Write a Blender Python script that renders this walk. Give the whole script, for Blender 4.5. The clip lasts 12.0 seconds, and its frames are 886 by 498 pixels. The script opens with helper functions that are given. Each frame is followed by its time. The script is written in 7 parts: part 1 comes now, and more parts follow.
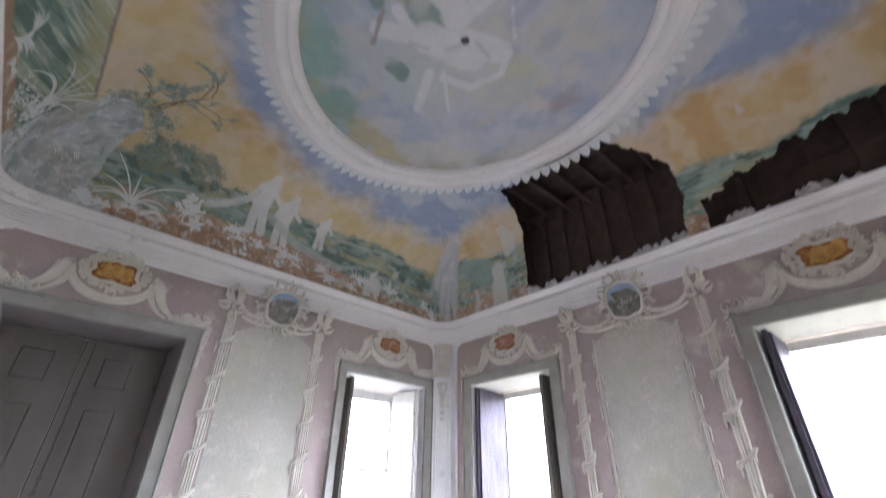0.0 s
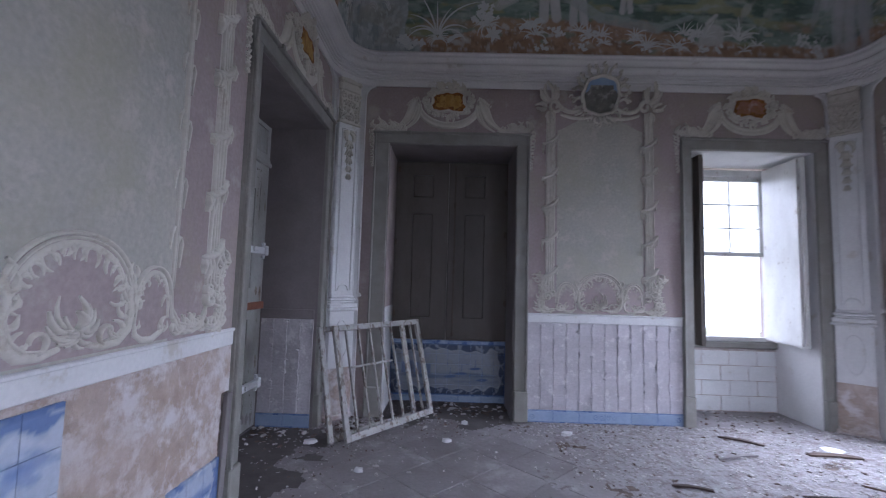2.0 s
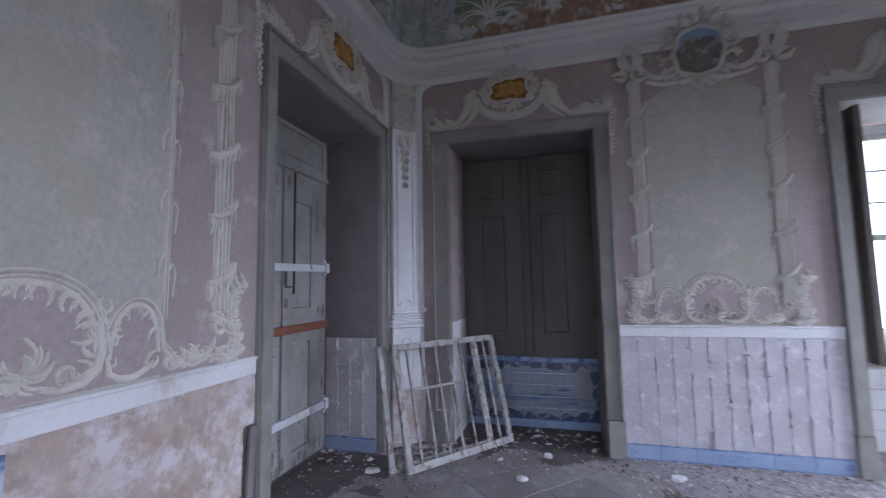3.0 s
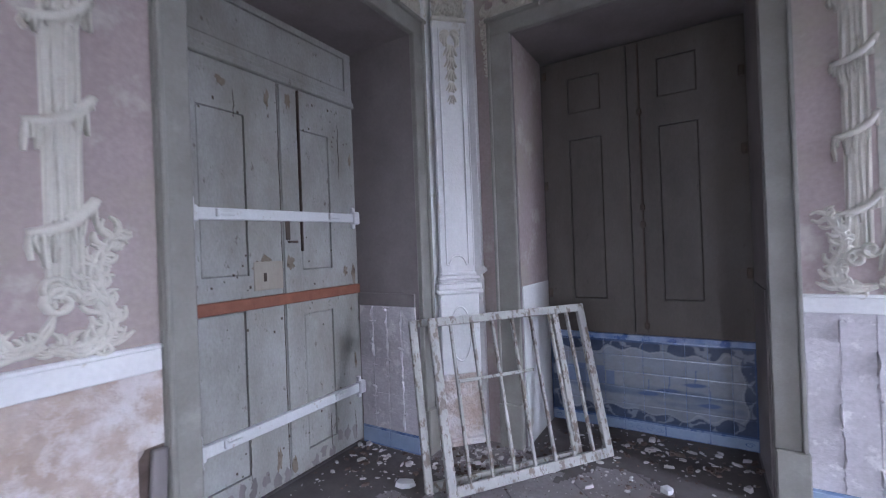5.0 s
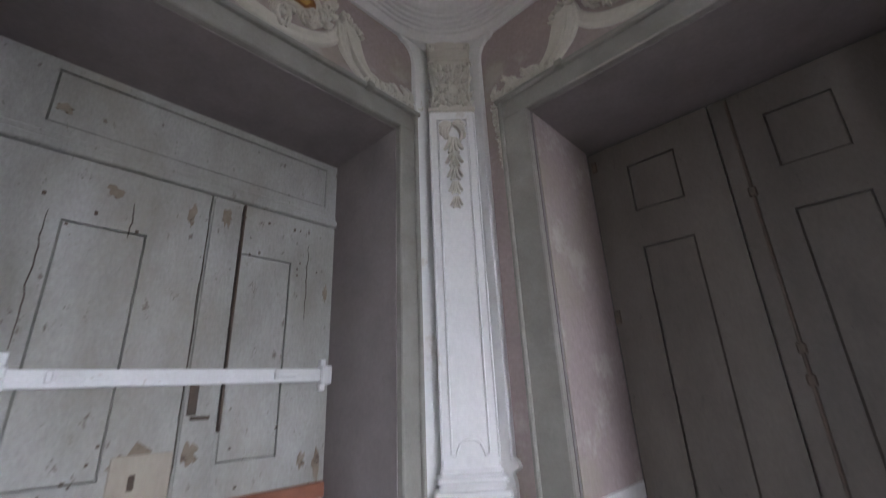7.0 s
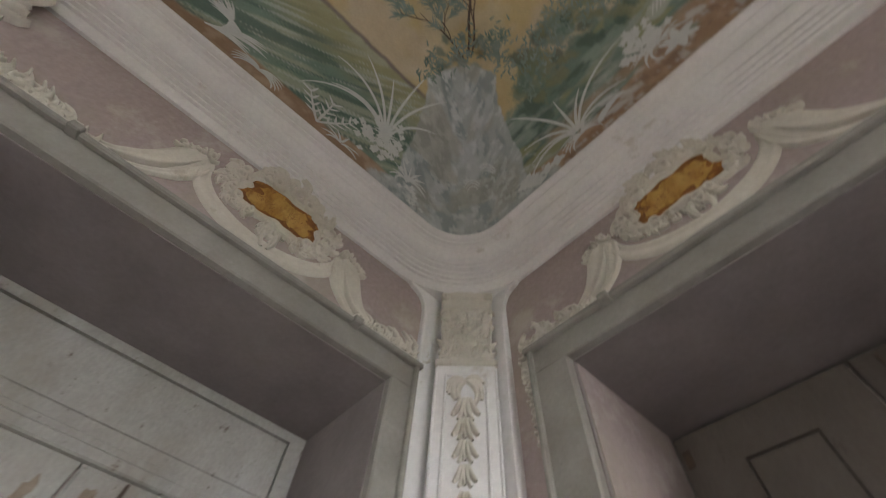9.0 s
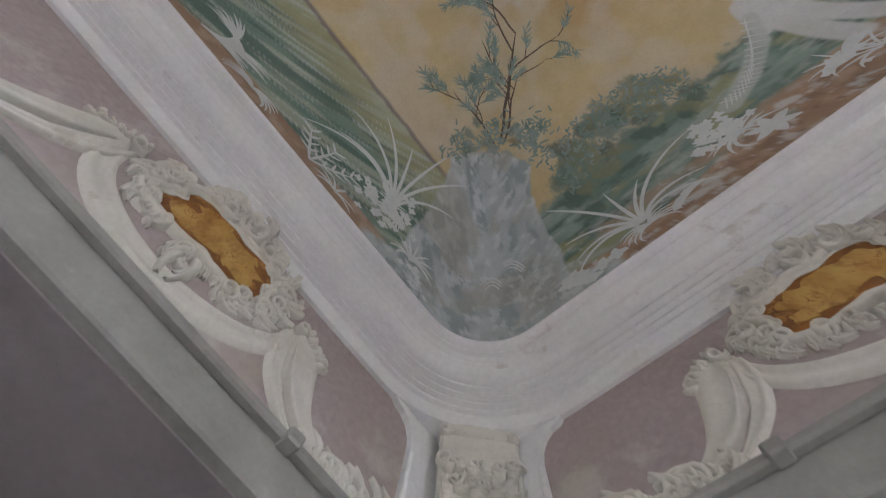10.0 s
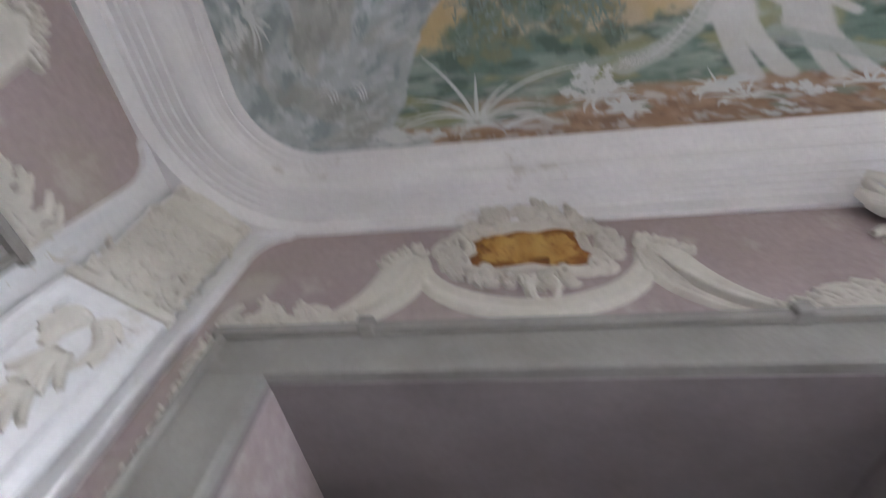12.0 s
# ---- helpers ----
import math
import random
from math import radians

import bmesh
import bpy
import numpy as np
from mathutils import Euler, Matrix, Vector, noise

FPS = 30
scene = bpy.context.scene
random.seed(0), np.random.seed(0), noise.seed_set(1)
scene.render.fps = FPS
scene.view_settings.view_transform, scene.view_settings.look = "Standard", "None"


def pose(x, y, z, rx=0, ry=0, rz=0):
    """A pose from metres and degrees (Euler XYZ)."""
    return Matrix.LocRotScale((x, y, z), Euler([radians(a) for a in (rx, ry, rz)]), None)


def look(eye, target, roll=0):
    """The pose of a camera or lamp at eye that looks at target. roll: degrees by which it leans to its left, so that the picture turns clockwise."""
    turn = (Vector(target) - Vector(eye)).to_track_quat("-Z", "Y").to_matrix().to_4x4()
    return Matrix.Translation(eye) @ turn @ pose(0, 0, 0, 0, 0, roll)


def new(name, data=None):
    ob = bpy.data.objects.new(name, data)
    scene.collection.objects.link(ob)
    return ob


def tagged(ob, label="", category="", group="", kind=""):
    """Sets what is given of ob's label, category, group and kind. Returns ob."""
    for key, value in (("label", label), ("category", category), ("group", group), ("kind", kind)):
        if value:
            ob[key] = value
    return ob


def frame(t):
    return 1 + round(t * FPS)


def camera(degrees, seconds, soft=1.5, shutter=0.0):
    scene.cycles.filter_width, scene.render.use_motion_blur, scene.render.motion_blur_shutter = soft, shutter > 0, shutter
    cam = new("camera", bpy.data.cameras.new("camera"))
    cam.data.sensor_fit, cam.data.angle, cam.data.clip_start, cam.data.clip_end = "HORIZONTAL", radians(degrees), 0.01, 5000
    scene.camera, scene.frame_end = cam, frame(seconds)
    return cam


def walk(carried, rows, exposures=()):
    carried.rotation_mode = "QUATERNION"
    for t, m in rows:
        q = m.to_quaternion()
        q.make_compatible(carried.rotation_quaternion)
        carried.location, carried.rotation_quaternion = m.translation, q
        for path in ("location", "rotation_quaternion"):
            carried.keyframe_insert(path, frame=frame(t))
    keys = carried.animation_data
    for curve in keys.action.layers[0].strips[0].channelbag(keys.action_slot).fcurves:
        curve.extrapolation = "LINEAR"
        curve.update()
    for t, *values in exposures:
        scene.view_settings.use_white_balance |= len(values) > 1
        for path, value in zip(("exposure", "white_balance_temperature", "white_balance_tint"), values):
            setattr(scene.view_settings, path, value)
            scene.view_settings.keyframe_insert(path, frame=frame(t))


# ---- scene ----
cam = camera(92.4, 12.0, soft=1.15, shutter=0.4)
PATH = [
    (0, (1.02, -4.719, 1.56), (2.19, -3.435, 2.552), 0.8),
    (0.5, (1.314, -4.832, 1.551), (2.462, -3.288, 2.098), 1.1),
    (1, (1.248, -4.781, 1.465), (2.246, -3.056, 1.635), 0.9),
    (1.5, (1.136, -4.7, 1.427), (1.581, -2.751, 1.465), 0.3),
    (2, (1.238, -4.422, 1.381), (1.202, -2.428, 1.535), 1.6),
    (2.5, (1.431, -4.194, 1.407), (1.235, -2.209, 1.553), -1.8),
    (3, (1.611, -3.94, 1.432), (1.068, -2.024, 1.613), -1.0),
    (4.8, (1.639, -2.873, 1.379), (0.642, -1.14, 1.397), -1.8),
    (5, (1.632, -2.739, 1.374), (0.59, -1.033, 1.378), -2.2),
    (5.5, (1.568, -2.405, 1.354), (0.457, -0.76, 1.112), -2.0),
    (6, (1.572, -2.083, 1.337), (0.335, -0.523, 1.135), -2.0),
    (6.5, (1.557, -1.837, 1.42), (0.222, -0.357, 1.586), -1.9),
    (7, (1.443, -1.614, 1.493), (0.151, -0.239, 2.156), -2.5),
    (7.2, (1.411, -1.519, 1.535), (0.135, -0.199, 2.328), -1.6),
    (8.8, (1.179, -1.09, 1.759), (0.217, -0.341, 3.345), 1.6),
    (9, (1.11, -1.049, 1.738), (0.28, -0.406, 3.44), 5.9),
    (9.5, (1.017, -1.009, 1.829), (0.452, -0.46, 3.667), 8.9),
    (10, (0.661, -0.795, 2.22), (0.313, -0.588, 4.178), 20.6),
    (10.5, (0.701, -0.887, 2.252), (0.373, -0.738, 4.219), 25.4),
    (11, (0.795, -0.881, 2.26), (0.496, -0.705, 4.229), 29.6),
    (11.5, (0.858, -0.711, 2.234), (0.573, -0.339, 4.179), 22.1),
    (12, (1.06, -0.717, 2.234), (0.849, 0.367, 3.902), 6.4),
]
walk(cam, [(t, look(e, g, r)) for t, e, g, r in PATH], exposures=[(0, 1.8, 5900, 17), (0.5, 1.25, 5600, 19), (1.0, 0.8, 5350, 21), (1.5, 0.25, 5400, 22), (2.0, 0.0, 5450, 22), (2.5, 0.05, 5450, 22), (3.2, 0.3, 5450, 22), (4.8, 0.68, 5540, 21), (6.0, 0.95, 5600, 21), (7.0, 0.95, 6100, 17), (8.8, 1.45, 6900, 14), (9.5, 1.65, 6450, 14), (10.0, 1.95, 6050, 16), (11.0, 2.3, 5950, 16), (12, 2.15, 5950, 17)])

# ---- world and light ----
world = bpy.data.worlds.new("sky")
scene.world = world
world.use_nodes = True
wn = world.node_tree
sky = wn.nodes.new("ShaderNodeTexSky")
sky.sky_type, sky.sun_disc = "NISHITA", False
sky.sun_elevation, sky.sun_rotation = radians(48), radians(215)
wn.links.new(sky.outputs[0], wn.nodes["Background"].inputs[0])
wn.nodes["Background"].inputs[1].default_value = 0.12
sun = new("sun", bpy.data.lights.new("sun", "SUN"))
sun.data.energy, sun.data.angle, sun.data.color = 1.5, radians(10), (1.0, 0.96, 0.9)
sun.matrix_world = look((0, 0, 20), (0 + math.sin(radians(215)) * -11, -math.cos(radians(215)) * 11, 6))


RY_OUT = 7.17


def window_light(name, m, w, h, watts, spread=180):
    """The sky's light in the opening of a window."""
    lamp = new(name, bpy.data.lights.new(name, "AREA"))
    lamp.data.shape, lamp.data.size, lamp.data.size_y, lamp.data.energy = "RECTANGLE", w, h, watts
    lamp.data.color, lamp.data.spread = (0.88, 0.94, 1.0), radians(spread)
    lamp.matrix_world = m


for side, eye, aim, high, low in (
    ("north", (4.37, 0.84, 1.8), (0, -1, 0), 170, 10),
    ("east", (6.21, -1.2, 1.8), (-1, 0, 0), 250, 36),
    ("southeast", (6.21, -4.6, 1.8), (-1, 0, 0), 225, 34),
    ("south", (1.25, -RY_OUT, 1.8), (0, 1, 0), 30, 8),
    ("southwest", (4.1, -RY_OUT, 1.8), (0, 1, 0), 150, 26),
):
    e, d = Vector(eye), Vector(aim)
    window_light("horizon_light_" + side, look(e, e + d - Vector((0, 0, 0.60))), 1.05, 1.95, low, 94)
    window_light("sky_light_" + side, look(e - d * 1.5 + Vector((0, 0, 1.9)), e + d * 2.2 - Vector((0, 0, 1.7))), 2.2, 2.2, high)

# ---- materials ----
def mat(name, c1, c2, rough=0.8, scale=6.0, fine=60.0, bump=0.15, depth=0.004, spots=None, spot_scale=3.0, spot_amount=0.5, metal=0.0, random=0.0, streak=1.0, attr="", soft=0.06, stain=None, grit=0.12):
    """Two-scale procedural surface: broad variation c1-c2, fine grain in relief, and patches of wear."""
    m = bpy.data.materials.new(name)
    m.use_nodes = True
    t = m.node_tree
    n, link = t.nodes, t.links.new
    b = n["Principled BSDF"]
    b.inputs["Roughness"].default_value, b.inputs["Metallic"].default_value = rough, metal
    co = n.new("ShaderNodeTexCoord")
    mp = n.new("ShaderNodeMapping")
    mp.inputs["Scale"].default_value = (1, 1, streak)
    link(co.outputs["Object"], mp.inputs[0])

    def tex(s, detail=6.0, r=0.6):
        x = n.new("ShaderNodeTexNoise")
        x.inputs["Scale"].default_value, x.inputs["Detail"].default_value, x.inputs["Roughness"].default_value = s, detail, r
        link(mp.outputs[0], x.inputs["Vector"])
        return x.outputs["Fac"]

    def ramp(src, lo, hi):
        x = n.new("ShaderNodeMapRange")
        x.inputs["From Min"].default_value, x.inputs["From Max"].default_value = lo, hi
        link(src, x.inputs["Value"])
        return x.outputs["Result"]

    def mix(f, a, bb, kind="MIX"):
        x = n.new("ShaderNodeMix")
        x.data_type, x.blend_type = "RGBA", kind
        for src, sock in ((f, x.inputs[0]), (a, x.inputs[6]), (bb, x.inputs[7])):
            if hasattr(src, "is_output"):
                link(src, sock)
            else:
                sock.default_value = src if isinstance(src, float) else (*src, 1)
        return x.outputs[2]

    if attr:
        va = n.new("ShaderNodeAttribute")
        va.attribute_name = attr
        col = mix(ramp(tex(scale), 0.35, 0.7), va.outputs["Color"], mix(0.10, va.outputs["Color"], c2))
    else:
        col = mix(ramp(tex(scale), 0.3, 0.7), c1, c2)
    col = mix(ramp(tex(fine, 3.0), 0.25, 0.8), mix(grit, col, (0.0, 0.0, 0.0)), col)
    if spots:
        mask = n.new("ShaderNodeMath")
        mask.operation = "MULTIPLY"
        link(ramp(tex(spot_scale, 9.0, 0.68), 0.62 - 0.2 * spot_amount, 0.62 + soft - 0.2 * spot_amount), mask.inputs[0])
        mask.inputs[1].default_value = 0.85
        col = mix(mask.outputs[0], col, spots)
    if stain:
        sm = n.new("ShaderNodeMath")
        sm.operation = "MULTIPLY"
        link(ramp(tex(1.1, 8.0, 0.7), 0.50, 0.72), sm.inputs[0])
        sm.inputs[1].default_value = 0.85
        col = mix(sm.outputs[0], col, stain)
        col = mix(ramp(tex(26.0, 8.0, 0.75), 0.66, 0.74), col, mix(0.4, col, (0.06, 0.05, 0.04)))
    if random:
        oi = n.new("ShaderNodeObjectInfo")
        hs = n.new("ShaderNodeHueSaturation")
        mr = n.new("ShaderNodeMapRange")
        mr.inputs["To Min"].default_value, mr.inputs["To Max"].default_value = 1.0 - random, 1.0 + random
        link(oi.outputs["Random"], mr.inputs["Value"])
        link(mr.outputs["Result"], hs.inputs["Value"])
        link(col, hs.inputs["Color"])
        col = hs.outputs["Color"]
    link(col, b.inputs["Base Color"])
    bp = n.new("ShaderNodeBump")
    bp.inputs["Strength"].default_value, bp.inputs["Distance"].default_value = bump, depth
    add = n.new("ShaderNodeMath")
    add.operation = "ADD"
    link(tex(fine, 4.0), add.inputs[0])
    link(tex(scale * 2.5), add.inputs[1])
    link(add.outputs[0], bp.inputs["Height"])
    link(bp.outputs["Normal"], b.inputs["Normal"])
    return m


M_PINK = mat("pink_plaster", (0.47, 0.385, 0.37), (0.385, 0.31, 0.295), 0.9, 2.2, 45, 0.25, spots=(0.50, 0.46, 0.42), spot_scale=4.0, spot_amount=0.35, soft=0.12, stain=(0.40, 0.36, 0.27), grit=0.22)
M_PANEL = mat("grey_panel_plaster", (0.57, 0.53, 0.455), (0.44, 0.43, 0.38), 0.9, 1.5, 40, 0.35, spots=(0.56, 0.51, 0.46), spot_scale=5.0, spot_amount=0.4, soft=0.12, stain=(0.40, 0.38, 0.275), grit=0.22)
M_STUCCO = mat("cream_stucco", (0.70, 0.66, 0.585), (0.60, 0.565, 0.49), 0.85, 8, 70, 0.2, spots=(0.5, 0.45, 0.37), spot_scale=9, spot_amount=0.2)
M_CORNICE = mat("white_cornice", (0.80, 0.78, 0.765), (0.73, 0.71, 0.70), 0.85, 3, 50, 0.08, spots=(0.56, 0.52, 0.48), spot_scale=5, spot_amount=-0.05)
M_WHITE = mat("white_plaster", (0.82, 0.81, 0.80), (0.73, 0.72, 0.71), 0.9, 3, 50, 0.25, spots=(0.56, 0.52, 0.46), spot_scale=3, spot_amount=0.1)
M_STONE = mat("grey_stone_casing", (0.34, 0.325, 0.29), (0.25, 0.238, 0.212), 0.75, 5, 70, 0.3, spots=(0.42, 0.40, 0.36), spot_scale=4, spot_amount=0.2, soft=0.2, stain=(0.22, 0.20, 0.17))
# reveal plaster with the recesses' shade put into its colour
M_REVEAL = mat("shade_darkened_reveal_plaster", (0.29, 0.255, 0.25), (0.21, 0.185, 0.18), 0.9, 2.5, 45, 0.2, spots=(0.29, 0.26, 0.24), spot_scale=2, spot_amount=0.3, soft=0.25, stain=(0.22, 0.195, 0.175))
M_STAINED = mat("stripped_stained_plaster", (0.58, 0.485, 0.43), (0.44, 0.33, 0.255), 0.95, 8, 30, 0.8, 0.014, spots=(0.70, 0.66, 0.66), spot_scale=6, spot_amount=0.78, soft=0.12, stain=(0.50, 0.40, 0.34), grit=0.22)
M_DADO = mat("bare_tile_bedding_plaster", (0.66, 0.62, 0.64), (0.56, 0.52, 0.54), 0.95, 5, 55, 0.5, 0.008, spots=(0.72, 0.69, 0.68), spot_scale=9, spot_amount=0.3, random=0.05, grit=0.22)
M_BLUE = mat("blue_painted_tile", (0.50, 0.56, 0.68), (0.22, 0.32, 0.58), 0.25, 5.5, 30, 0.05, 0.002, spots=(0.10, 0.19, 0.48), spot_scale=6, spot_amount=0.35, random=0.08)
M_BLUEDARK = mat("deep_blue_border_tile", (0.14, 0.22, 0.42), (0.36, 0.43, 0.58), 0.25, 9, 30, 0.05, 0.002, spots=(0.05, 0.10, 0.28), spot_scale=11, spot_amount=0.45, random=0.08)
M_BAND = mat("pale_blue_band_tile", (0.28, 0.36, 0.52), (0.36, 0.44, 0.58), 0.35, 6, 40, 0.05, 0.002, random=0.05)
M_DOOR = mat("weathered_grey_door_paint", (0.45, 0.445, 0.42), (0.29, 0.275, 0.24), 0.6, 3.5, 90, 0.35, spots=(0.11, 0.085, 0.065), spot_scale=24, spot_amount=0.02, stain=(0.255, 0.22, 0.17), streak=0.5, grit=0.22)
# worn shutter paint, its colour taken down further for the recess's shade
M_SHUT = mat("shade_darkened_shutter_paint", (0.135, 0.113, 0.092), (0.085, 0.07, 0.056), 0.6, 4, 80, 0.3, spots=(0.05, 0.038, 0.03), spot_scale=20, spot_amount=0.0, stain=(0.115, 0.09, 0.065), streak=0.4, grit=0.22)
M_FRAMEW = mat("peeling_white_paint_wood", (0.72, 0.71, 0.68), (0.60, 0.58, 0.55), 0.6, 6, 90, 0.3, spots=(0.30, 0.24, 0.18), spot_scale=22, spot_amount=0.05, streak=0.4)
M_OLDWOOD = mat("bare_grey_wood", (0.16, 0.14, 0.14), (0.30, 0.27, 0.26), 0.85, 5, 70, 0.5, 0.006, streak=0.12)
M_SASH = mat("flaking_sash_paint", (0.50, 0.485, 0.45), (0.36, 0.345, 0.32), 0.7, 8, 80, 0.5, 0.004, spots=(0.16, 0.12, 0.09), spot_scale=26, spot_amount=0.55, streak=0.5)
M_IRONW = mat("white_painted_iron", (0.78, 0.78, 0.78), (0.70, 0.70, 0.70), 0.45, 12, 90, 0.12, spots=(0.34, 0.24, 0.17), spot_scale=30, spot_amount=-0.05)
M_RUST = mat("rust_brown_bar", (0.30, 0.115, 0.065), (0.22, 0.08, 0.045), 0.65, 10, 90, 0.3)
M_IRON = mat("dark_rusted_iron", (0.07, 0.055, 0.045), (0.13, 0.09, 0.065), 0.6, 14, 90, 0.4, metal=0.4)
M_FLOOR = mat("worn_stone_slab", (0.36, 0.325, 0.325), (0.25, 0.225, 0.225), 0.75, 2.2, 40, 0.35, 0.004, soft=0.2, spots=(0.48, 0.45, 0.45), spot_scale=3.5, spot_amount=0.45, random=0.12, stain=(0.24, 0.21, 0.20), grit=0.22)
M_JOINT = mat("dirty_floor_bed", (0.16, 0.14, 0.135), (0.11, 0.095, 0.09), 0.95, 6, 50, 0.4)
M_RUBBLE = mat("broken_plaster_rubble", (0.72, 0.69, 0.68), (0.44, 0.40, 0.38), 0.95, 12, 60, 0.5)
M_DIRT = mat("dark_plaster_dirt", (0.20, 0.145, 0.12), (0.09, 0.065, 0.052), 0.95, 8, 60, 0.6, 0.01, spots=(0.42, 0.36, 0.33), spot_scale=30, spot_amount=0.2)
M_BEAM = mat("blackened_timber", (0.085, 0.058, 0.045), (0.045, 0.03, 0.024), 0.9, 6, 60, 0.6, 0.008, streak=0.3)
M_LATH = mat("brown_attic_boards", (0.13, 0.085, 0.065), (0.07, 0.047, 0.037), 0.9, 7, 60, 0.6, 0.008)
M_OCHRE = mat("ochre_cartouche_painting", (0.60, 0.38, 0.11), (0.44, 0.22, 0.04), 0.7, 14, 60, 0.15, spots=(0.25, 0.095, 0.018), spot_scale=24, spot_amount=0.7, soft=0.22, streak=0.5)
M_PINKART = mat("rose_cartouche_painting", (0.40, 0.20, 0.16), (0.36, 0.16, 0.06), 0.7, 12, 60, 0.15, spots=(0.5, 0.36, 0.32), spot_scale=10, spot_amount=0.3)
M_VISTA_SKY = mat("vista_blue_paint", (0.24, 0.34, 0.50), (0.34, 0.42, 0.52), 0.7, 9, 60, 0.1)
M_VISTA_LAND = mat("vista_dark_landscape_paint", (0.10, 0.10, 0.085), (0.22, 0.21, 0.18), 0.7, 13, 60, 0.1, spots=(0.36, 0.35, 0.31), spot_scale=11, spot_amount=0.4)
M_FRESCO = mat("ceiling_fresco", (0.5, 0.5, 0.5), (0.62, 0.60, 0.56), 0.9, 3, 70, 0.1, attr="paint")
M_CHALK = mat("white_fresco_strokes", (0.70, 0.71, 0.70), (0.60, 0.62, 0.62), 0.9, 14, 80, 0.15)
M_TWIG = mat("brown_fresco_strokes", (0.15, 0.10, 0.075), (0.10, 0.08, 0.065), 0.9, 14, 80, 0.1)
M_LEAFP = mat("green_fresco_strokes", (0.15, 0.22, 0.185), (0.32, 0.38, 0.35), 0.9, 14, 80, 0.1)
M_UMBER = mat("brown_edge_painting", (0.34, 0.135, 0.025), (0.17, 0.065, 0.014), 0.7, 16, 90, 0.15, spots=(0.42, 0.20, 0.045), spot_scale=22, spot_amount=0.4)
M_DUST = mat("pale_plaster_dust", (0.44, 0.41, 0.41), (0.30, 0.27, 0.27), 0.95, 7, 70, 0.8, 0.010, spots=(0.19, 0.155, 0.145), spot_scale=19, spot_amount=0.55, grit=0.3)
M_GRASS = mat("dry_grass_ground", (0.24, 0.25, 0.15), (0.32, 0.31, 0.20), 0.95, 0.6, 8, 0.3)
M_LEAF = mat("tree_foliage", (0.06, 0.10, 0.03), (0.10, 0.14, 0.05), 0.8, 1.5, 12, 0.2)
M_OUTER = mat("outer_render", (0.6, 0.57, 0.5), (0.5, 0.47, 0.42), 0.9, 2, 30, 0.2)
M_GLASS = bpy.data.materials.new("window_glass")
M_GLASS.use_nodes = True
gb = M_GLASS.node_tree.nodes["Principled BSDF"]
gb.inputs["Transmission Weight"].default_value, gb.inputs["Roughness"].default_value, gb.inputs["IOR"].default_value = 1.0, 0.02, 1.45

# ---- building helpers ----
RX, RY, WALL = 5.37, 6.35, 0.85  # room size along x and y, wall thickness
HEAD, FRIEZE, LIP, CROWN = 2.84, 3.43, 3.75, 4.74


def part(name, bm, material, parent=None, label="", smooth=False):
    """Links a bmesh as one mesh object, under a thing or a part if one is given."""
    me = bpy.data.meshes.new(name)
    bm.normal_update()
    bm.to_mesh(me)
    bm.free()
    if smooth:
        me.shade_smooth()
    me.materials.append(material)
    ob = new(name, me)
    if parent:
        ob.parent = parent
    if label:
        ob["label"] = label
    return ob


def empty(name, label, category, group="", at=(0, 0, 0)):
    ob = new(name)
    ob.location = at
    return tagged(ob, label, category, group)


def child(name, bm, material, thing, label="", smooth=False):
    """A part whose mesh is given in world places, under a thing that stands at some place."""
    ob = part(name, bm, material, thing, label, smooth)
    ob.matrix_parent_inverse = thing.matrix_basis.inverted()
    return ob


def box(bm, a, b, bevel=0.0):
    """A box from corner a to corner b."""
    lo, hi = [min(p, q) for p, q in zip(a, b)], [max(p, q) for p, q in zip(a, b)]
    v = [bm.verts.new((x, y, z)) for x in (lo[0], hi[0]) for y in (lo[1], hi[1]) for z in (lo[2], hi[2])]
    fs = [bm.faces.new([v[i] for i in f]) for f in ((0, 1, 3, 2), (4, 6, 7, 5), (0, 4, 5, 1), (2, 3, 7, 6), (0, 2, 6, 4), (1, 5, 7, 3))]
    if bevel:
        edges = list({e for f in fs for e in f.edges})
        bmesh.ops.bevel(bm, geom=edges, offset=bevel, segments=1, affect="EDGES")
    return bm


def boxes(*pairs, bevel=0.0):
    bm = bmesh.new()
    for a, b in pairs:
        box(bm, a, b, bevel)
    return bm


def NORTH(u, v, n):
    return Vector((u, -n, v))


def WEST(u, v, n):
    return Vector((n, u, v))


def EAST(u, v, n):
    return Vector((RX - n, -u, v))


def SOUTH(u, v, n):
    return Vector((u, -RY + n, v))


def wbox(bm, W, a, b, bevel=0.0):
    """A box in a wall's own measure: along it, up, and out of it into the room."""
    return box(bm, W(*a), W(*b), bevel)


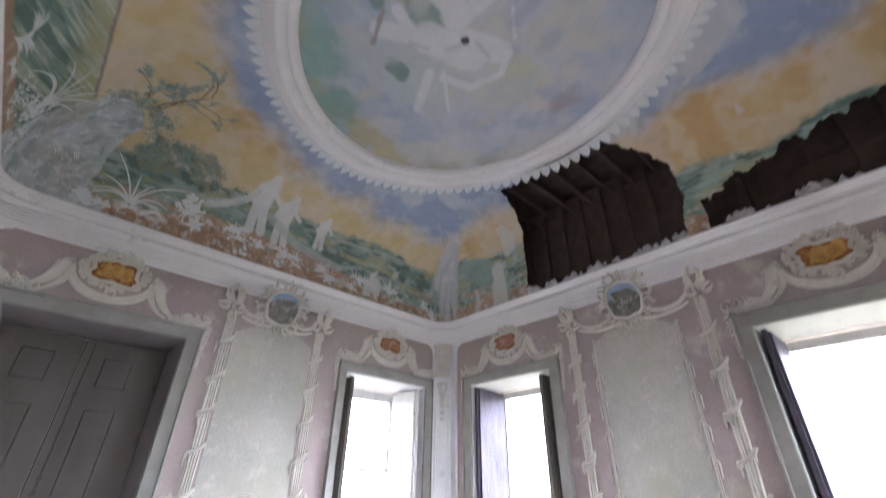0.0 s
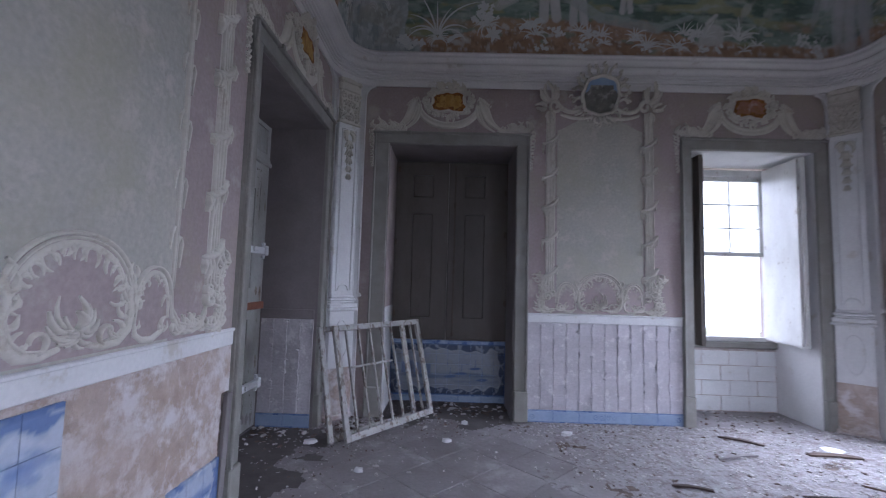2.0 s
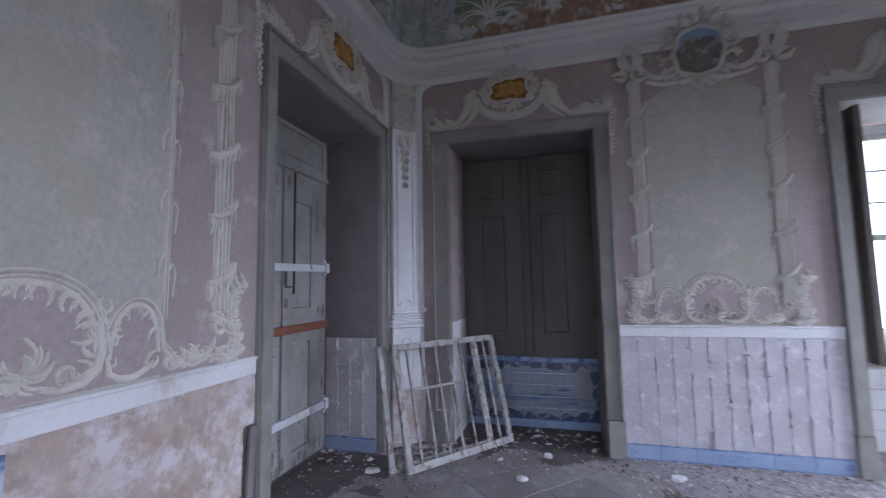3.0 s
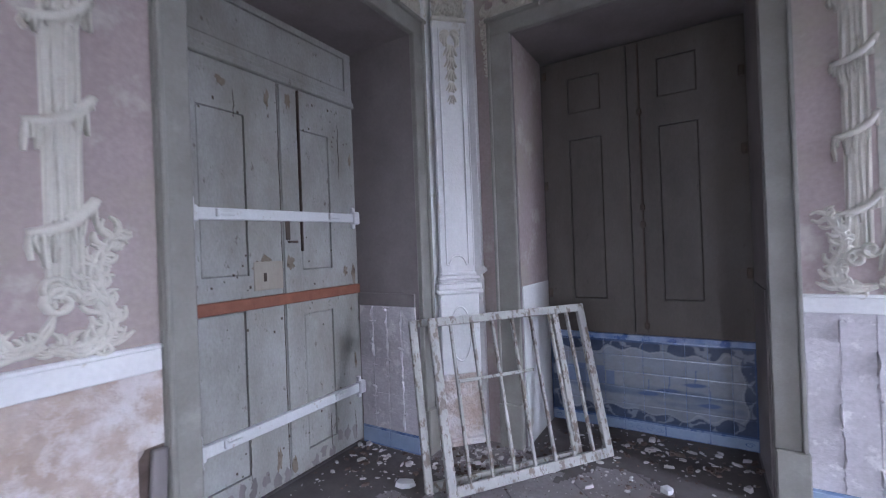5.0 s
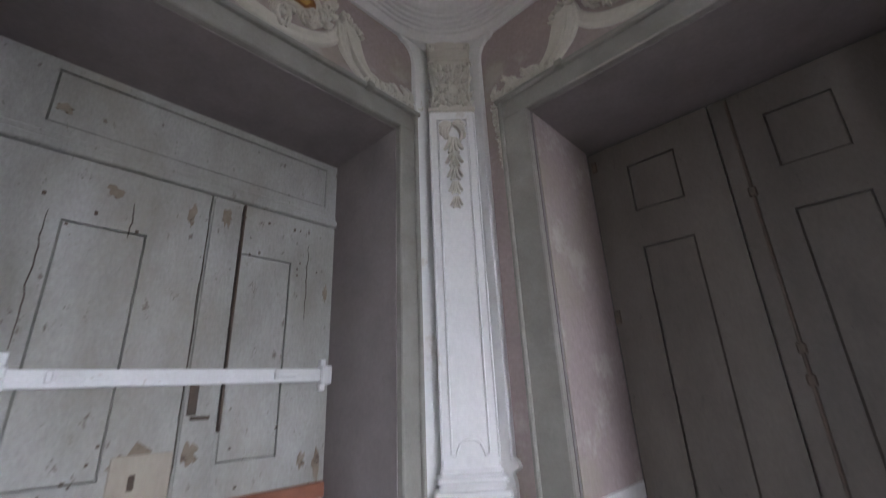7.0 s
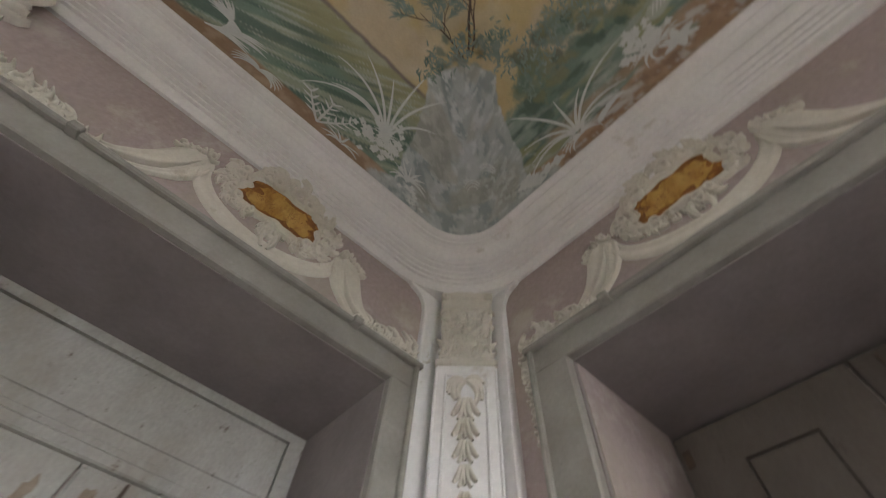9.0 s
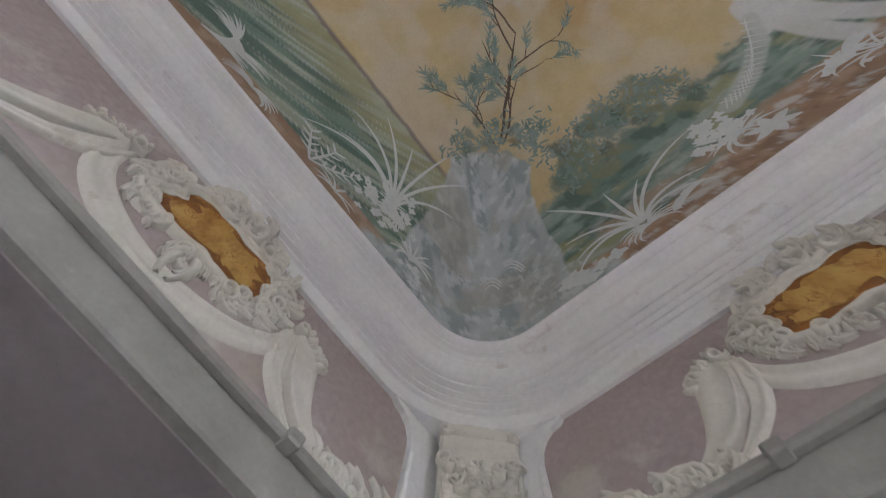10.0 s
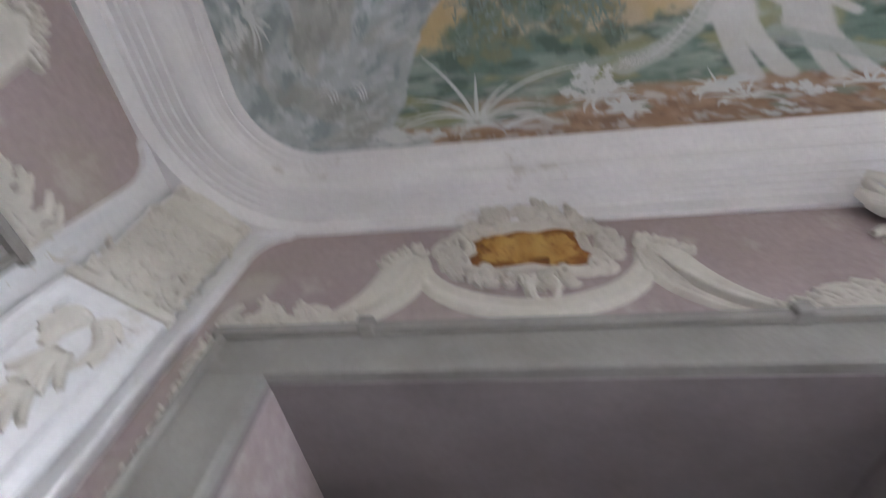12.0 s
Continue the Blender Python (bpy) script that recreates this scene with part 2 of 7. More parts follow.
def rib(bm, W, pts, width, height, taper=0.25, lift=0.0, sides=5):
    """A raised rounded strip along a line drawn on a wall."""
    rows = []
    k = len(pts)
    for i, (u, v) in enumerate(pts):
        p, q = pts[max(i - 1, 0)], pts[min(i + 1, k - 1)]
        du, dv = q[0] - p[0], q[1] - p[1]
        L = math.hypot(du, dv) or 1
        su, sv = -dv / L, du / L
        f = i / max(k - 1, 1)
        w = width * (taper + (1 - taper) * math.sin(math.pi * min(max(f * 0.86 + 0.07, 0), 1)) ** 0.6)
        h = height * (0.45 + 0.55 * math.sin(math.pi * min(max(f * 0.86 + 0.07, 0), 1)))
        row = []
        for j in range(sides):
            a = math.pi * j / (sides - 1)
            row.append(bm.verts.new(W(u + su * w * 0.5 * math.cos(a), v + sv * w * 0.5 * math.cos(a), lift + h * math.sin(a) - 0.001)))
        rows.append(row)
    for r, s in zip(rows, rows[1:]):
        for j in range(sides - 1):
            bm.faces.new((r[j], s[j], s[j + 1], r[j + 1]))
    for r in (rows[0], rows[-1]):
        bm.faces.new(r)
    return bm


def curve(p0, p1, bend=0.0, k=8):
    """Points from p0 to p1, bowed to the left by bend times the length."""
    dx, dy = p1[0] - p0[0], p1[1] - p0[1]
    return [(p0[0] + dx * f - dy * bend * 4 * f * (1 - f), p0[1] + dy * f + dx * bend * 4 * f * (1 - f)) for f in (i / (k - 1) for i in range(k))]


def scroll(c, r, a0, turns, k=18, end=0.25):
    """Points of a spiral round c."""
    return [(c[0] + r * (1 - (1 - end) * f) * math.cos(a0 + turns * 2 * math.pi * f), c[1] + r * (1 - (1 - end) * f) * math.sin(a0 + turns * 2 * math.pi * f)) for f in (i / (k - 1) for i in range(k))]


def frond(bm, W, p, ang, length, n, w, h, rng, fan=1.5, curl=0.18):
    """An acanthus-like tuft: curled lobes fanning out from p."""
    for i in range(n):
        f = (i / max(n - 1, 1) - 0.5)
        a = ang + f * fan + rng.uniform(-0.1, 0.1)
        L = length * (1 - 0.8 * abs(f)) * rng.uniform(0.85, 1.15)
        rib(bm, W, curve(p, (p[0] + L * math.cos(a), p[1] + L * math.sin(a)), curl * (1 if f > 0 else -1) + rng.uniform(-0.05, 0.05), 6), w * rng.uniform(0.8, 1.2), h * rng.uniform(0.7, 1.2), 0.3)


def outline_slab(bm, W, pts, n0, n1):
    """A flat slab with the outline pts, standing from n0 to n1 out of the wall."""
    lo = [bm.verts.new(W(u, v, n0)) for u, v in pts]
    hi = [bm.verts.new(W(u, v, n1)) for u, v in pts]
    bm.faces.new(hi)
    for i in range(len(pts)):
        j = (i + 1) % len(pts)
        bm.faces.new((lo[i], lo[j], hi[j], hi[i]))
    return bm


# ---- floor ----
floor = tagged(part("floor", boxes(((-WALL, -RY - WALL, -0.3), (RX + WALL, WALL, -0.02))), M_JOINT), "worn grey stone floor of diagonal slabs under plaster dust", "floor", kind="structure")

# ---- walls with their openings ----
# along the wall, from, to, sill height (0: down to the floor), depth of the recess
W1 = (3.72, 5.02)
D2 = (0.552, 1.92)
D1 = (-1.88, -0.385)
E1 = (0.55, 1.86)
E2 = (3.93, 5.25)
S1, S2 = (0.60, 1.90), (3.45, 4.75)


def wall(name, W, u0, u1, holes, top, label):
    """A thick wall; each hole is (from, to, depth): a recess down to the floor, closed at that depth up to its sill or right up."""
    bm = bmesh.new()
    edge = u0
    for a, b, depth, sill in sorted(holes):
        wbox(bm, W, (edge, -0.3, -WALL), (a, top, 0))
        wbox(bm, W, (a, HEAD, -WALL), (b, top, 0))
        wbox(bm, W, (a, -0.3, -WALL), (b, -0.02, 0))
        if sill:
            wbox(bm, W, (a, -0.02, -WALL), (b, sill, -depth))
        edge = b
    wbox(bm, W, (edge, -0.3, -WALL), (u1, top, 0))
    return tagged(part(name, bm, M_PINK), label, "wall", kind="structure")


wall_north = wall("wall_north", NORTH, -WALL, RX + WALL, [(*D2, 0.66, 2.84), (*W1, 0.62, 0.72)], 3.76, "faded pink plaster wall with cream stucco ornament")
wall_west = wall("wall_west", WEST, -RY, 0, [(*D1, 0.62, 2.84)], 3.76, "faded pink plaster wall with stripped stained dado")
wall_east = wall("wall_east", EAST, 0, RY, [(*E1, 0.62, 0.72), (*E2, 0.62, 0.72)], 3.76, "faded pink plaster wall with two tall windows")
wall_south = wall("wall_south", SOUTH, -WALL, RX + WALL, [(*S1, 0.62, 0.72), (*S2, 0.62, 0.72)], 3.76, "plain faded pink plaster wall with two windows")

# linings of the recesses
def lining(name, W, a, b, depth, material, label):
    t = 0.012
    bm = bmesh.new()
    wbox(bm, W, (a, 0, -depth), (a + t, HEAD - t, -0.004))
    wbox(bm, W, (b - t, 0, -depth), (b, HEAD - t, -0.004))
    wbox(bm, W, (a, HEAD - t, -depth), (b, HEAD, -0.004))
    return tagged(part(name, bm, material), label, "reveal", kind="structure")


# door and shutter recesses get the darkened plaster, shade painted in
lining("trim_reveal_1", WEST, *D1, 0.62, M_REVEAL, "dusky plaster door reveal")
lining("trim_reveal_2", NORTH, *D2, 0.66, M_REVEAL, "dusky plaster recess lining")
# side facing the windows laid over in lighter pink, light put into colour
tagged(part("trim_reveal_8", boxes(((0.563, 0.02, 1.1), (0.5675, 0.59, 2.826))), M_PINK), "faded pink side of the shuttered recess, its brighter light put into the colour", "reveal", kind="structure")
lining("trim_reveal_3", NORTH, *W1, 0.62, M_WHITE, "whitewashed window reveal")
lining("trim_reveal_4", EAST, *E1, 0.62, M_WHITE, "whitewashed window reveal")
lining("trim_reveal_6", SOUTH, *S1, 0.62, M_WHITE, "whitewashed window reveal")
lining("trim_reveal_7", SOUTH, *S2, 0.62, M_WHITE, "whitewashed window reveal")
lining("trim_reveal_5", EAST, *E2, 0.62, M_WHITE, "whitewashed window reveal")


def casing(name, W, a, b, left, right, label):
    """Moulded stone surround of an opening, with a plinth block at each foot and ears at the head."""
    thing = empty(name, label, "door casing" if "door" in name else "window casing", at=W((a + b) / 2, 0, 0.01))
    thing["kind"] = "structure"
    for nm, u0, u1 in (("jamb", a - left, a + 0.008), ("jamb", b - 0.008, b + right)):
        inner = a if u0 < a else b
        s = -1 if u0 < a else 1
        bm = bmesh.new()
        wbox(bm, W, (u0, 0.3, -0.02), (u1, HEAD + 0.008, 0.03), 0.006)
        edge = u0 if s < 0 else u1
        wbox(bm, W, (edge - s * 0.022, 0.3, 0.029), (edge - s * 0.002, HEAD + 0.1, 0.052), 0.005)
        child(nm, bm, M_STONE, thing)
        child("plinth", wbox(bmesh.new(), W, (u0 - 0.008 * (s < 0), 0, -0.02), (u1 + 0.008 * (s > 0), 0.302, 0.05), 0.008), M_STONE, thing)
    bm = bmesh.new()
    wbox(bm, W, (a - left, HEAD - 0.008, -0.02), (b + right, HEAD + 0.115, 0.032), 0.006)
    wbox(bm, W, (a - left - 0.012, HEAD + 0.092, 0.03), (b + right + 0.012, HEAD + 0.118, 0.06), 0.006)
    for u in (a + 0.22, b - 0.22):
        wbox(bm, W, (u - 0.02, HEAD + 0.088, 0.03), (u + 0.02, HEAD + 0.121, 0.075), 0.005)
    child("lintel", bm, M_STONE, thing)
    return thing


casing("door_casing", WEST, *D1, 0.11, 0.105, "grey painted stone door casing with plinth blocks")
casing("window_casing", NORTH, *D2, 0.15, 0.125, "grey painted stone casing round a shuttered recess")
casing("window_casing", NORTH, *W1, 0.10, 0.12, "grey painted stone window casing")
casing("window_casing", EAST, *E1, 0.12, 0.13, "grey painted stone window casing")
casing("window_casing", EAST, *E2, 0.12, 0.13, "grey painted stone window casing")

# ---- cornice ----
def outline(off, k=14, R=0.46):
    """The rounded rectangle of the room, off metres in from the walls, counter-clockwise from the north-west corner's west end."""
    r = max(R - off, 0.02)
    pts = []
    for cx, cy, a0 in ((off + r, -RY + off + r, 180), (RX - off - r, -RY + off + r, 270), (RX - off - r, -off - r, 0), (off + r, -off - r, 90)):
        pts += [(cx + r * math.cos(radians(a0 + 90 * i / k)), cy + r * math.sin(radians(a0 + 90 * i / k))) for i in range(k + 1)]
    return pts


PROFILE = [(0.0, 3.460), (0.016, 3.460), (0.020, 3.478), (0.026, 3.515), (0.040, 3.519), (0.040, 3.528), (0.032, 3.533), (0.034, 3.542), (0.052, 3.545), (0.053, 3.553), (0.043, 3.558), (0.046, 3.566), (0.066, 3.569), (0.067, 3.577), (0.057, 3.582), (0.060, 3.590), (0.084, 3.594), (0.085, 3.602), (0.074, 3.607),
           (0.080, 3.615), (0.096, 3.618), (0.112, 3.628), (0.122, 3.644), (0.124, 3.660), (0.116, 3.668), (0.112, 3.674), (0.114, 3.690), (0.124, 3.706), (0.142, 3.717), (0.160, 3.720), (0.160, 3.727), (0.170, 3.728), (0.186, 3.732), (0.195, 3.742), (0.192, 3.754), (0.184, 3.766), (0.0, 3.77)]
bm = bmesh.new()
rings = [[bm.verts.new((x, y, z)) for x, y in outline(o)] for o, z in PROFILE]
for r, s in zip(rings, rings[1:]):
    for i in range(len(r)):
        j = (i + 1) % len(r)
        bm.faces.new((r[i], r[j], s[j], s[i]))
for c, corner in enumerate(((0, -RY), (RX, -RY), (RX, 0), (0, 0))):
    hub = bm.verts.new((*corner, 3.46))
    arc = rings[0][15 * c:15 * c + 15]
    for p, q in zip(arc, arc[1:]):
        bm.faces.new((hub, p, q))
cornice = tagged(part("trim_cornice", bm, M_CORNICE), "white moulded plaster cornice running round the room", "cornice", kind="structure")

# ---- coved ceiling with its fresco ----
OVX, OVY, OVA, OVB = 2.72, -3.12, 1.50, 1.74  # middle and half axes of the oval moulding


def sdf(x, y, R=0.46):
    """Distance in from the rounded outline of the room."""
    qx, qy = np.abs(x - RX / 2) - RX / 2 + R, np.abs(y + RY / 2) - RY / 2 + R
    k = 0.25
    m = np.maximum(qx, qy) + 0  # straight part
    h = np.clip(0.5 + 0.5 * (qx - qy) / k, 0, 1)
    soft = qy * (1 - h) + qx * h + k * h * (1 - h) * 0.5
    inside = np.minimum(np.where(m < -0.2, soft, m), 0)
    return R - (np.hypot(np.maximum(qx, 0), np.maximum(qy, 0)) + inside)


def vault(x, y):
    """Height of the ceiling over the place x, y."""
    t = np.clip((1.40 - sdf(x, y)) / 1.21, 0, 1)
    return LIP + (CROWN - LIP) * np.sqrt(np.maximum(1 - t * t, 0))


rng = np.random.default_rng(7)
LATT = rng.random((8, 96, 96))


def vnoise(x, y, s, layer):
    """Smooth value noise, repeated every 96 cells."""
    u, v = x * s + 31.7 * layer, y * s + 17.3 * layer
    i, j = np.floor(u).astype(int), np.floor(v).astype(int)
    fu, fv = u - i, v - j
    fu, fv = fu * fu * (3 - 2 * fu), fv * fv * (3 - 2 * fv)
    L = LATT[layer % 8]
    a, b, c, d = L[i % 96, j % 96], L[(i + 1) % 96, j % 96], L[i % 96, (j + 1) % 96], L[(i + 1) % 96, (j + 1) % 96]
    return (a * (1 - fu) + b * fu) * (1 - fv) + (c * (1 - fu) + d * fu) * fv


def fbm(x, y, s, layer=0):
    return sum(vnoise(x, y, s * 2.03 ** o, layer + o) * 0.5 ** o for o in range(4)) / 1.875


def step(v, lo, hi):
    t = np.clip((v - lo) / (hi - lo), 0, 1)
    return t * t * (3 - 2 * t)


class Canvas:
    """Colours laid over points x, y, layer on layer."""

    def __init__(self, x, y, colour):
        self.x, self.y = x, y
        self.c = np.tile(np.array(colour, float), (len(x), 1))
        self.only = 1.0

    def lay(self, mask, colour):
        m = np.clip(mask * self.only, 0, 1)[:, None]
        self.c = self.c * (1 - m) + np.array(colour, float) * m

    def blob(self, cx, cy, rx, ry, rot, colour, edge=0.25, amount=1.0, rough=0.35, s=9, layer=0):
        dx, dy = self.x - cx, self.y - cy
        a, b = math.cos(radians(rot)), math.sin(radians(rot))
        d = np.hypot((dx * a + dy * b) / rx, (-dx * b + dy * a) / ry) + rough * (fbm(self.x, self.y, s, layer) - 0.5) * 2
        self.lay(amount * (1 - step(d, 1 - edge, 1 + edge)), colour)

    def limb(self, p, q, r, colour, amount=0.9):
        px, py = np.array(p), np.array(q)
        d = py - px
        t = np.clip(((self.x - px[0]) * d[0] + (self.y - px[1]) * d[1]) / (d @ d), 0, 1)
        dist = np.hypot(self.x - px[0] - t * d[0], self.y - px[1] - t * d[1])
        self.lay(amount * (1 - step(dist, r * 0.75, r * 1.15)), colour)


BLUE, PALE, YEL, ORANGE = (0.27, 0.33, 0.47), (0.50, 0.52, 0.56), (0.56, 0.44, 0.23), (0.47, 0.29, 0.10)
GREEN, DEEP, OLIVE, EARTH, CHALK = (0.15, 0.23, 0.19), (0.07, 0.12, 0.10), (0.33, 0.33, 0.17), (0.36, 0.22, 0.135), (0.62, 0.62, 0.61)


def figure(c, x, y, ux, uy, size, colour=CHALK):
    """A plain standing shape in chalk white; ux, uy: the way up."""
    sx, sy = uy, -ux
    P = lambda a, b: (x + ux * b * size + sx * a * size, y + uy * b * size + sy * a * size)  # noqa: E731
    for a, b, r in (((0, 0.55), (0.05, 0.85), 0.13), ((-0.05, 0.5), (-0.02, 0.0), 0.075), ((0.06, 0.5), (0.17, 0.02), 0.075), ((0, 0.55), (0.0, 0.72), 0.16), ((-0.10, 0.80), (-0.16, 0.52), 0.05), ((0.04, 0.82), (0.3, 0.6), 0.045), ((0.05, 0.95), (0.06, 1.0), 0.075)):
        c.limb(P(*a), P(*b), r * size, colour)


def paint_cove(x, y):
    d = sdf(x, y)
    up = 1.1 * np.arccos(np.clip((1.40 - d) / 1.21, 0, 1))  # way up the cove from its lip
    west, north = x, -y
    on_west = west < np.minimum(north, RX - x)
    along = np.where(on_west, -y, np.where(RX - x < north, 7.0 - y, x))
    n1, n2, n3, n4 = fbm(x, y, 1.7, 0), fbm(along, up, 4.5, 2), fbm(along, up, 13, 4), fbm(along, up, 34, 6)
    c = Canvas(x, y, YEL)
    c.lay(step(n1, 0.40, 0.64) * 0.7, ORANGE)
    c.lay(step(n2, 0.46, 0.70) * 0.55, (0.60, 0.53, 0.39))
    c.lay(step(fbm(x, y, 2.8, 5), 0.52, 0.7) * 0.6, (0.58, 0.50, 0.40))
    skyline = 1.24 + 0.55 * (n1 - 0.5) + 0.16 * (n2 - 0.5) + 0.55 * np.exp(-((x - 1.1) ** 2 + (y + 1.2) ** 2) / 0.7)
    c.lay(step(up, skyline - 0.12, skyline + 0.16), BLUE)
    c.lay(step(up, skyline, skyline + 0.3) * step(n2, 0.44, 0.68) * 0.85, PALE)
    c.lay((1 - step(np.abs(up - skyline), 0.0, 0.24)) * step(n3, 0.42, 0.62) * 0.4, PALE)
    # green country, its edge rolling along the walls
    hill = 0.70 + 0.14 * np.exp(-((along - 2.2) / 0.6) ** 2) + 0.45 * (fbm(along, along * 0 + 3.3, 1.1, 5) - 0.5) + 0.10 * (n3 - 0.5) + 0.05 * (n4 - 0.5)
    green = 1 - step(up, hill - 0.03, hill + 0.03)
    c.lay(green, GREEN)
    sweep = fbm(along * 1.0 + up * 0.6, up * 3.2, 3.0, 1)
    c.lay(green * step(sweep, 0.42, 0.62) * 0.75, (0.29, 0.37, 0.32))
    c.lay(green * step(fbm(along, up * 3.5, 6, 2), 0.50, 0.66) * 0.85, DEEP)
    c.lay(green * step(fbm(along, up * 2.4, 3.6, 6), 0.52, 0.66) * 0.75, OLIVE)
    c.lay(green * step(fbm(along, up * 4.0, 5.5, 4), 0.56, 0.70) * 0.6, (0.42, 0.44, 0.40))
    earth = 0.14 + 0.17 * step(along, 1.2, 1.7) * (1 - step(along, 3.2, 3.8)) + 0.22 * (fbm(along, up, 2.2, 3) - 0.42) + 0.05 * (n3 - 0.5)
    soil = (1 - step(up, earth - 0.015, earth + 0.02)) * np.where(on_west, 0.0, 1.0)
    c.lay(soil * 0.95, EARTH)
    c.lay(soil * step(n3, 0.45, 0.62) * 0.8, (0.45, 0.31, 0.21))
    c.lay(soil * step(fbm(along, up, 22, 3), 0.56, 0.68) * 0.7, (0.24, 0.15, 0.10))
    bank = (1 - step(np.abs(up - 0.32 - 0.10 * (n2 - 0.5)), 0.02, 0.06)) * step(fbm(along, along * 0, 2.0, 7), 0.45, 0.6) * np.where(on_west, 0.0, 1.0)
    c.lay(bank * 0.8, (0.42, 0.28, 0.18))
    c.lay((1 - step(up, 0.1, 0.55)) * step(fbm(along, up, 26, 3), 0.62, 0.70) * 0.6, CHALK)
    # the slope over the west wall, cut off by a dark straight edge
    c.only = np.where(on_west, 1.0, 0.0)
    edge = 0.83 + 0.16 * step(-y, 1.8, 3.6) + 0.02 * (n3 - 0.5)
    slope = (1 - step(up, edge - 0.012, edge + 0.01)) * step(-y, 0.40, 0.55) * (1 - step(-y, 4.8, 5.4))
    c.lay(slope, (0.35, 0.345, 0.20))
    c.lay(slope * (1 - step(up, edge - 0.34, edge - 0.10)), (0.17, 0.26, 0.21))
    streak = fbm((up + along * 0.55) * 9, (along - up * 0.5) * 0.8, 2.2, 2)
    c.lay(slope * step(streak, 0.48, 0.64) * 0.7, (0.42, 0.44, 0.34))
    c.lay(slope * (1 - step(up, edge - 0.25, edge - 0.05)) * step(fbm((up + along * 0.55) * 12, along * 0.9, 2.6, 5), 0.50, 0.62) * 0.85, (0.085, 0.15, 0.125))
    c.lay(slope * step(fbm((up + along * 0.5) * 22, along * 1.6, 2.6, 7), 0.62, 0.70) * 0.6, (0.50, 0.54, 0.50))
    c.lay((1 - step(np.abs(up - edge), 0.004, 0.020)) * step(-y, 0.7, 0.95) * (1 - step(-y, 4.8, 5.2)) * 0.85, (0.19, 0.155, 0.155))
    wsoil = (1 - step(up, 0.10 + 0.16 * (fbm(along, up, 3.1, 3) - 0.4), 0.13 + 0.16 * (fbm(along, up, 3.1, 3) - 0.4)))
    c.lay(wsoil * 0.95, EARTH)
    c.lay(wsoil * step(n3, 0.45, 0.62) * 0.8, (0.46, 0.33, 0.23))
    c.only = 1.0
    # leafy banks beside the rock and along the north side
    for i in range(52):
        bx = 0.92 + 0.014 * i + random.uniform(-0.04, 0.04)
        by = -0.43 - 0.10 * math.sin((bx - 0.9) * 3.6) + random.uniform(-0.09, 0.12)
        c.blob(bx, by, random.uniform(0.03, 0.085), random.uniform(0.02, 0.045), random.uniform(-40, 40), random.choice((DEEP, GREEN, (0.22, 0.23, 0.13), (0.17, 0.22, 0.14))), 0.35, 0.8, 0.9, 30, i % 5)
    for i in range(30):
        a = random.uniform(0, 6.28)
        c.blob(0.82 + 0.19 * math.cos(a) * random.random(), -0.82 + 0.17 * math.sin(a) * random.random(), random.uniform(0.016, 0.04), random.uniform(0.012, 0.026), random.uniform(0, 90), random.choice(((0.13, 0.19, 0.16), (0.19, 0.25, 0.21), (0.28, 0.33, 0.30), (0.24, 0.20, 0.11))), 0.35, 0.8, 0.9, 34, i % 5)
    # the blue-grey rock in the corner
    t = (x - y) * 0.7071  # out from the corner
    side = (x + y) * 0.7071
    half = 0.43 - 0.23 * step(t, 0.40, 1.05) + 0.05 * (n3 - 0.5) + 0.03 * (n2 - 0.5)
    rock = (1 - step(np.abs(side + 0.01), half - 0.008, half + 0.010)) * (1 - step(t + 1.2 * side * side, 1.11 + 0.05 * (n3 - 0.5), 1.13 + 0.05 * (n3 - 0.5)))
    skirt = 0.46 - 0.85 * np.abs(side) + 0.10 * (n3 - 0.5)
    rock = np.maximum(rock, (1 - step(up - skirt, -0.015, 0.02)) * (1 - step(np.abs(side), 0.46, 0.5)))
    c.lay(rock, (0.42, 0.45, 0.455))
    strata = fbm(side * 1.4 + up * 0.5, up * 0.6, 9, 1)
    c.lay(rock * step(strata, 0.44, 0.58) * 0.8, (0.26, 0.31, 0.325))
    c.lay(rock * step(fbm(side * 1.6 - up * 0.4, up * 0.8, 12, 6), 0.50, 0.60) * 0.8, (0.50, 0.535, 0.55))
    c.lay(rock * step(fbm(side, up, 24, 2), 0.58, 0.66) * 0.7, (0.62, 0.65, 0.66))
    c.lay(rock * step(fbm(side, up, 5, 4), 0.56, 0.68) * 0.6, (0.38, 0.36, 0.31))
    c.lay(step(n4, 0.58, 0.66) * (1 - step(np.hypot(side - 0.20, t - 0.55), 0.08, 0.16)) * 0.85, (0.56, 0.59, 0.58))
    # chalk shapes on the north side, in measures along the wall and up the cove
    c.only = np.where(on_west | (RX - x < north), 0.0, 1.0)
    c.x, c.y = x, up
    figure(c, 2.14, 0.38, 0, 1, 0.68)
    figure(c, 2.44, 0.35, 0, 1, 0.58)
    figure(c, 2.92, 0.46, 0, 1, 0.40)
    for p, q, r in (((1.66, 0.50), (1.82, 0.58), 0.05), ((1.82, 0.58), (1.98, 0.70), 0.045), ((1.98, 0.70), (2.06, 0.84), 0.035)):
        c.limb(p, q, r, (0.50, 0.53, 0.50), 0.75)
    for p, q, r in (((2.3, 0.62), (2.7, 0.40), 0.05), ((2.7, 0.40), (3.3, 0.30), 0.055), ((3.3, 0.30), (3.6, 0.42), 0.03)):
        c.limb(p, q, r, (0.40, 0.45, 0.44), 0.65)
    c.blob(3.85, 0.24, 0.13, 0.12, 0, CHALK, 0.1, 0.85, 0.3, 9, 2)
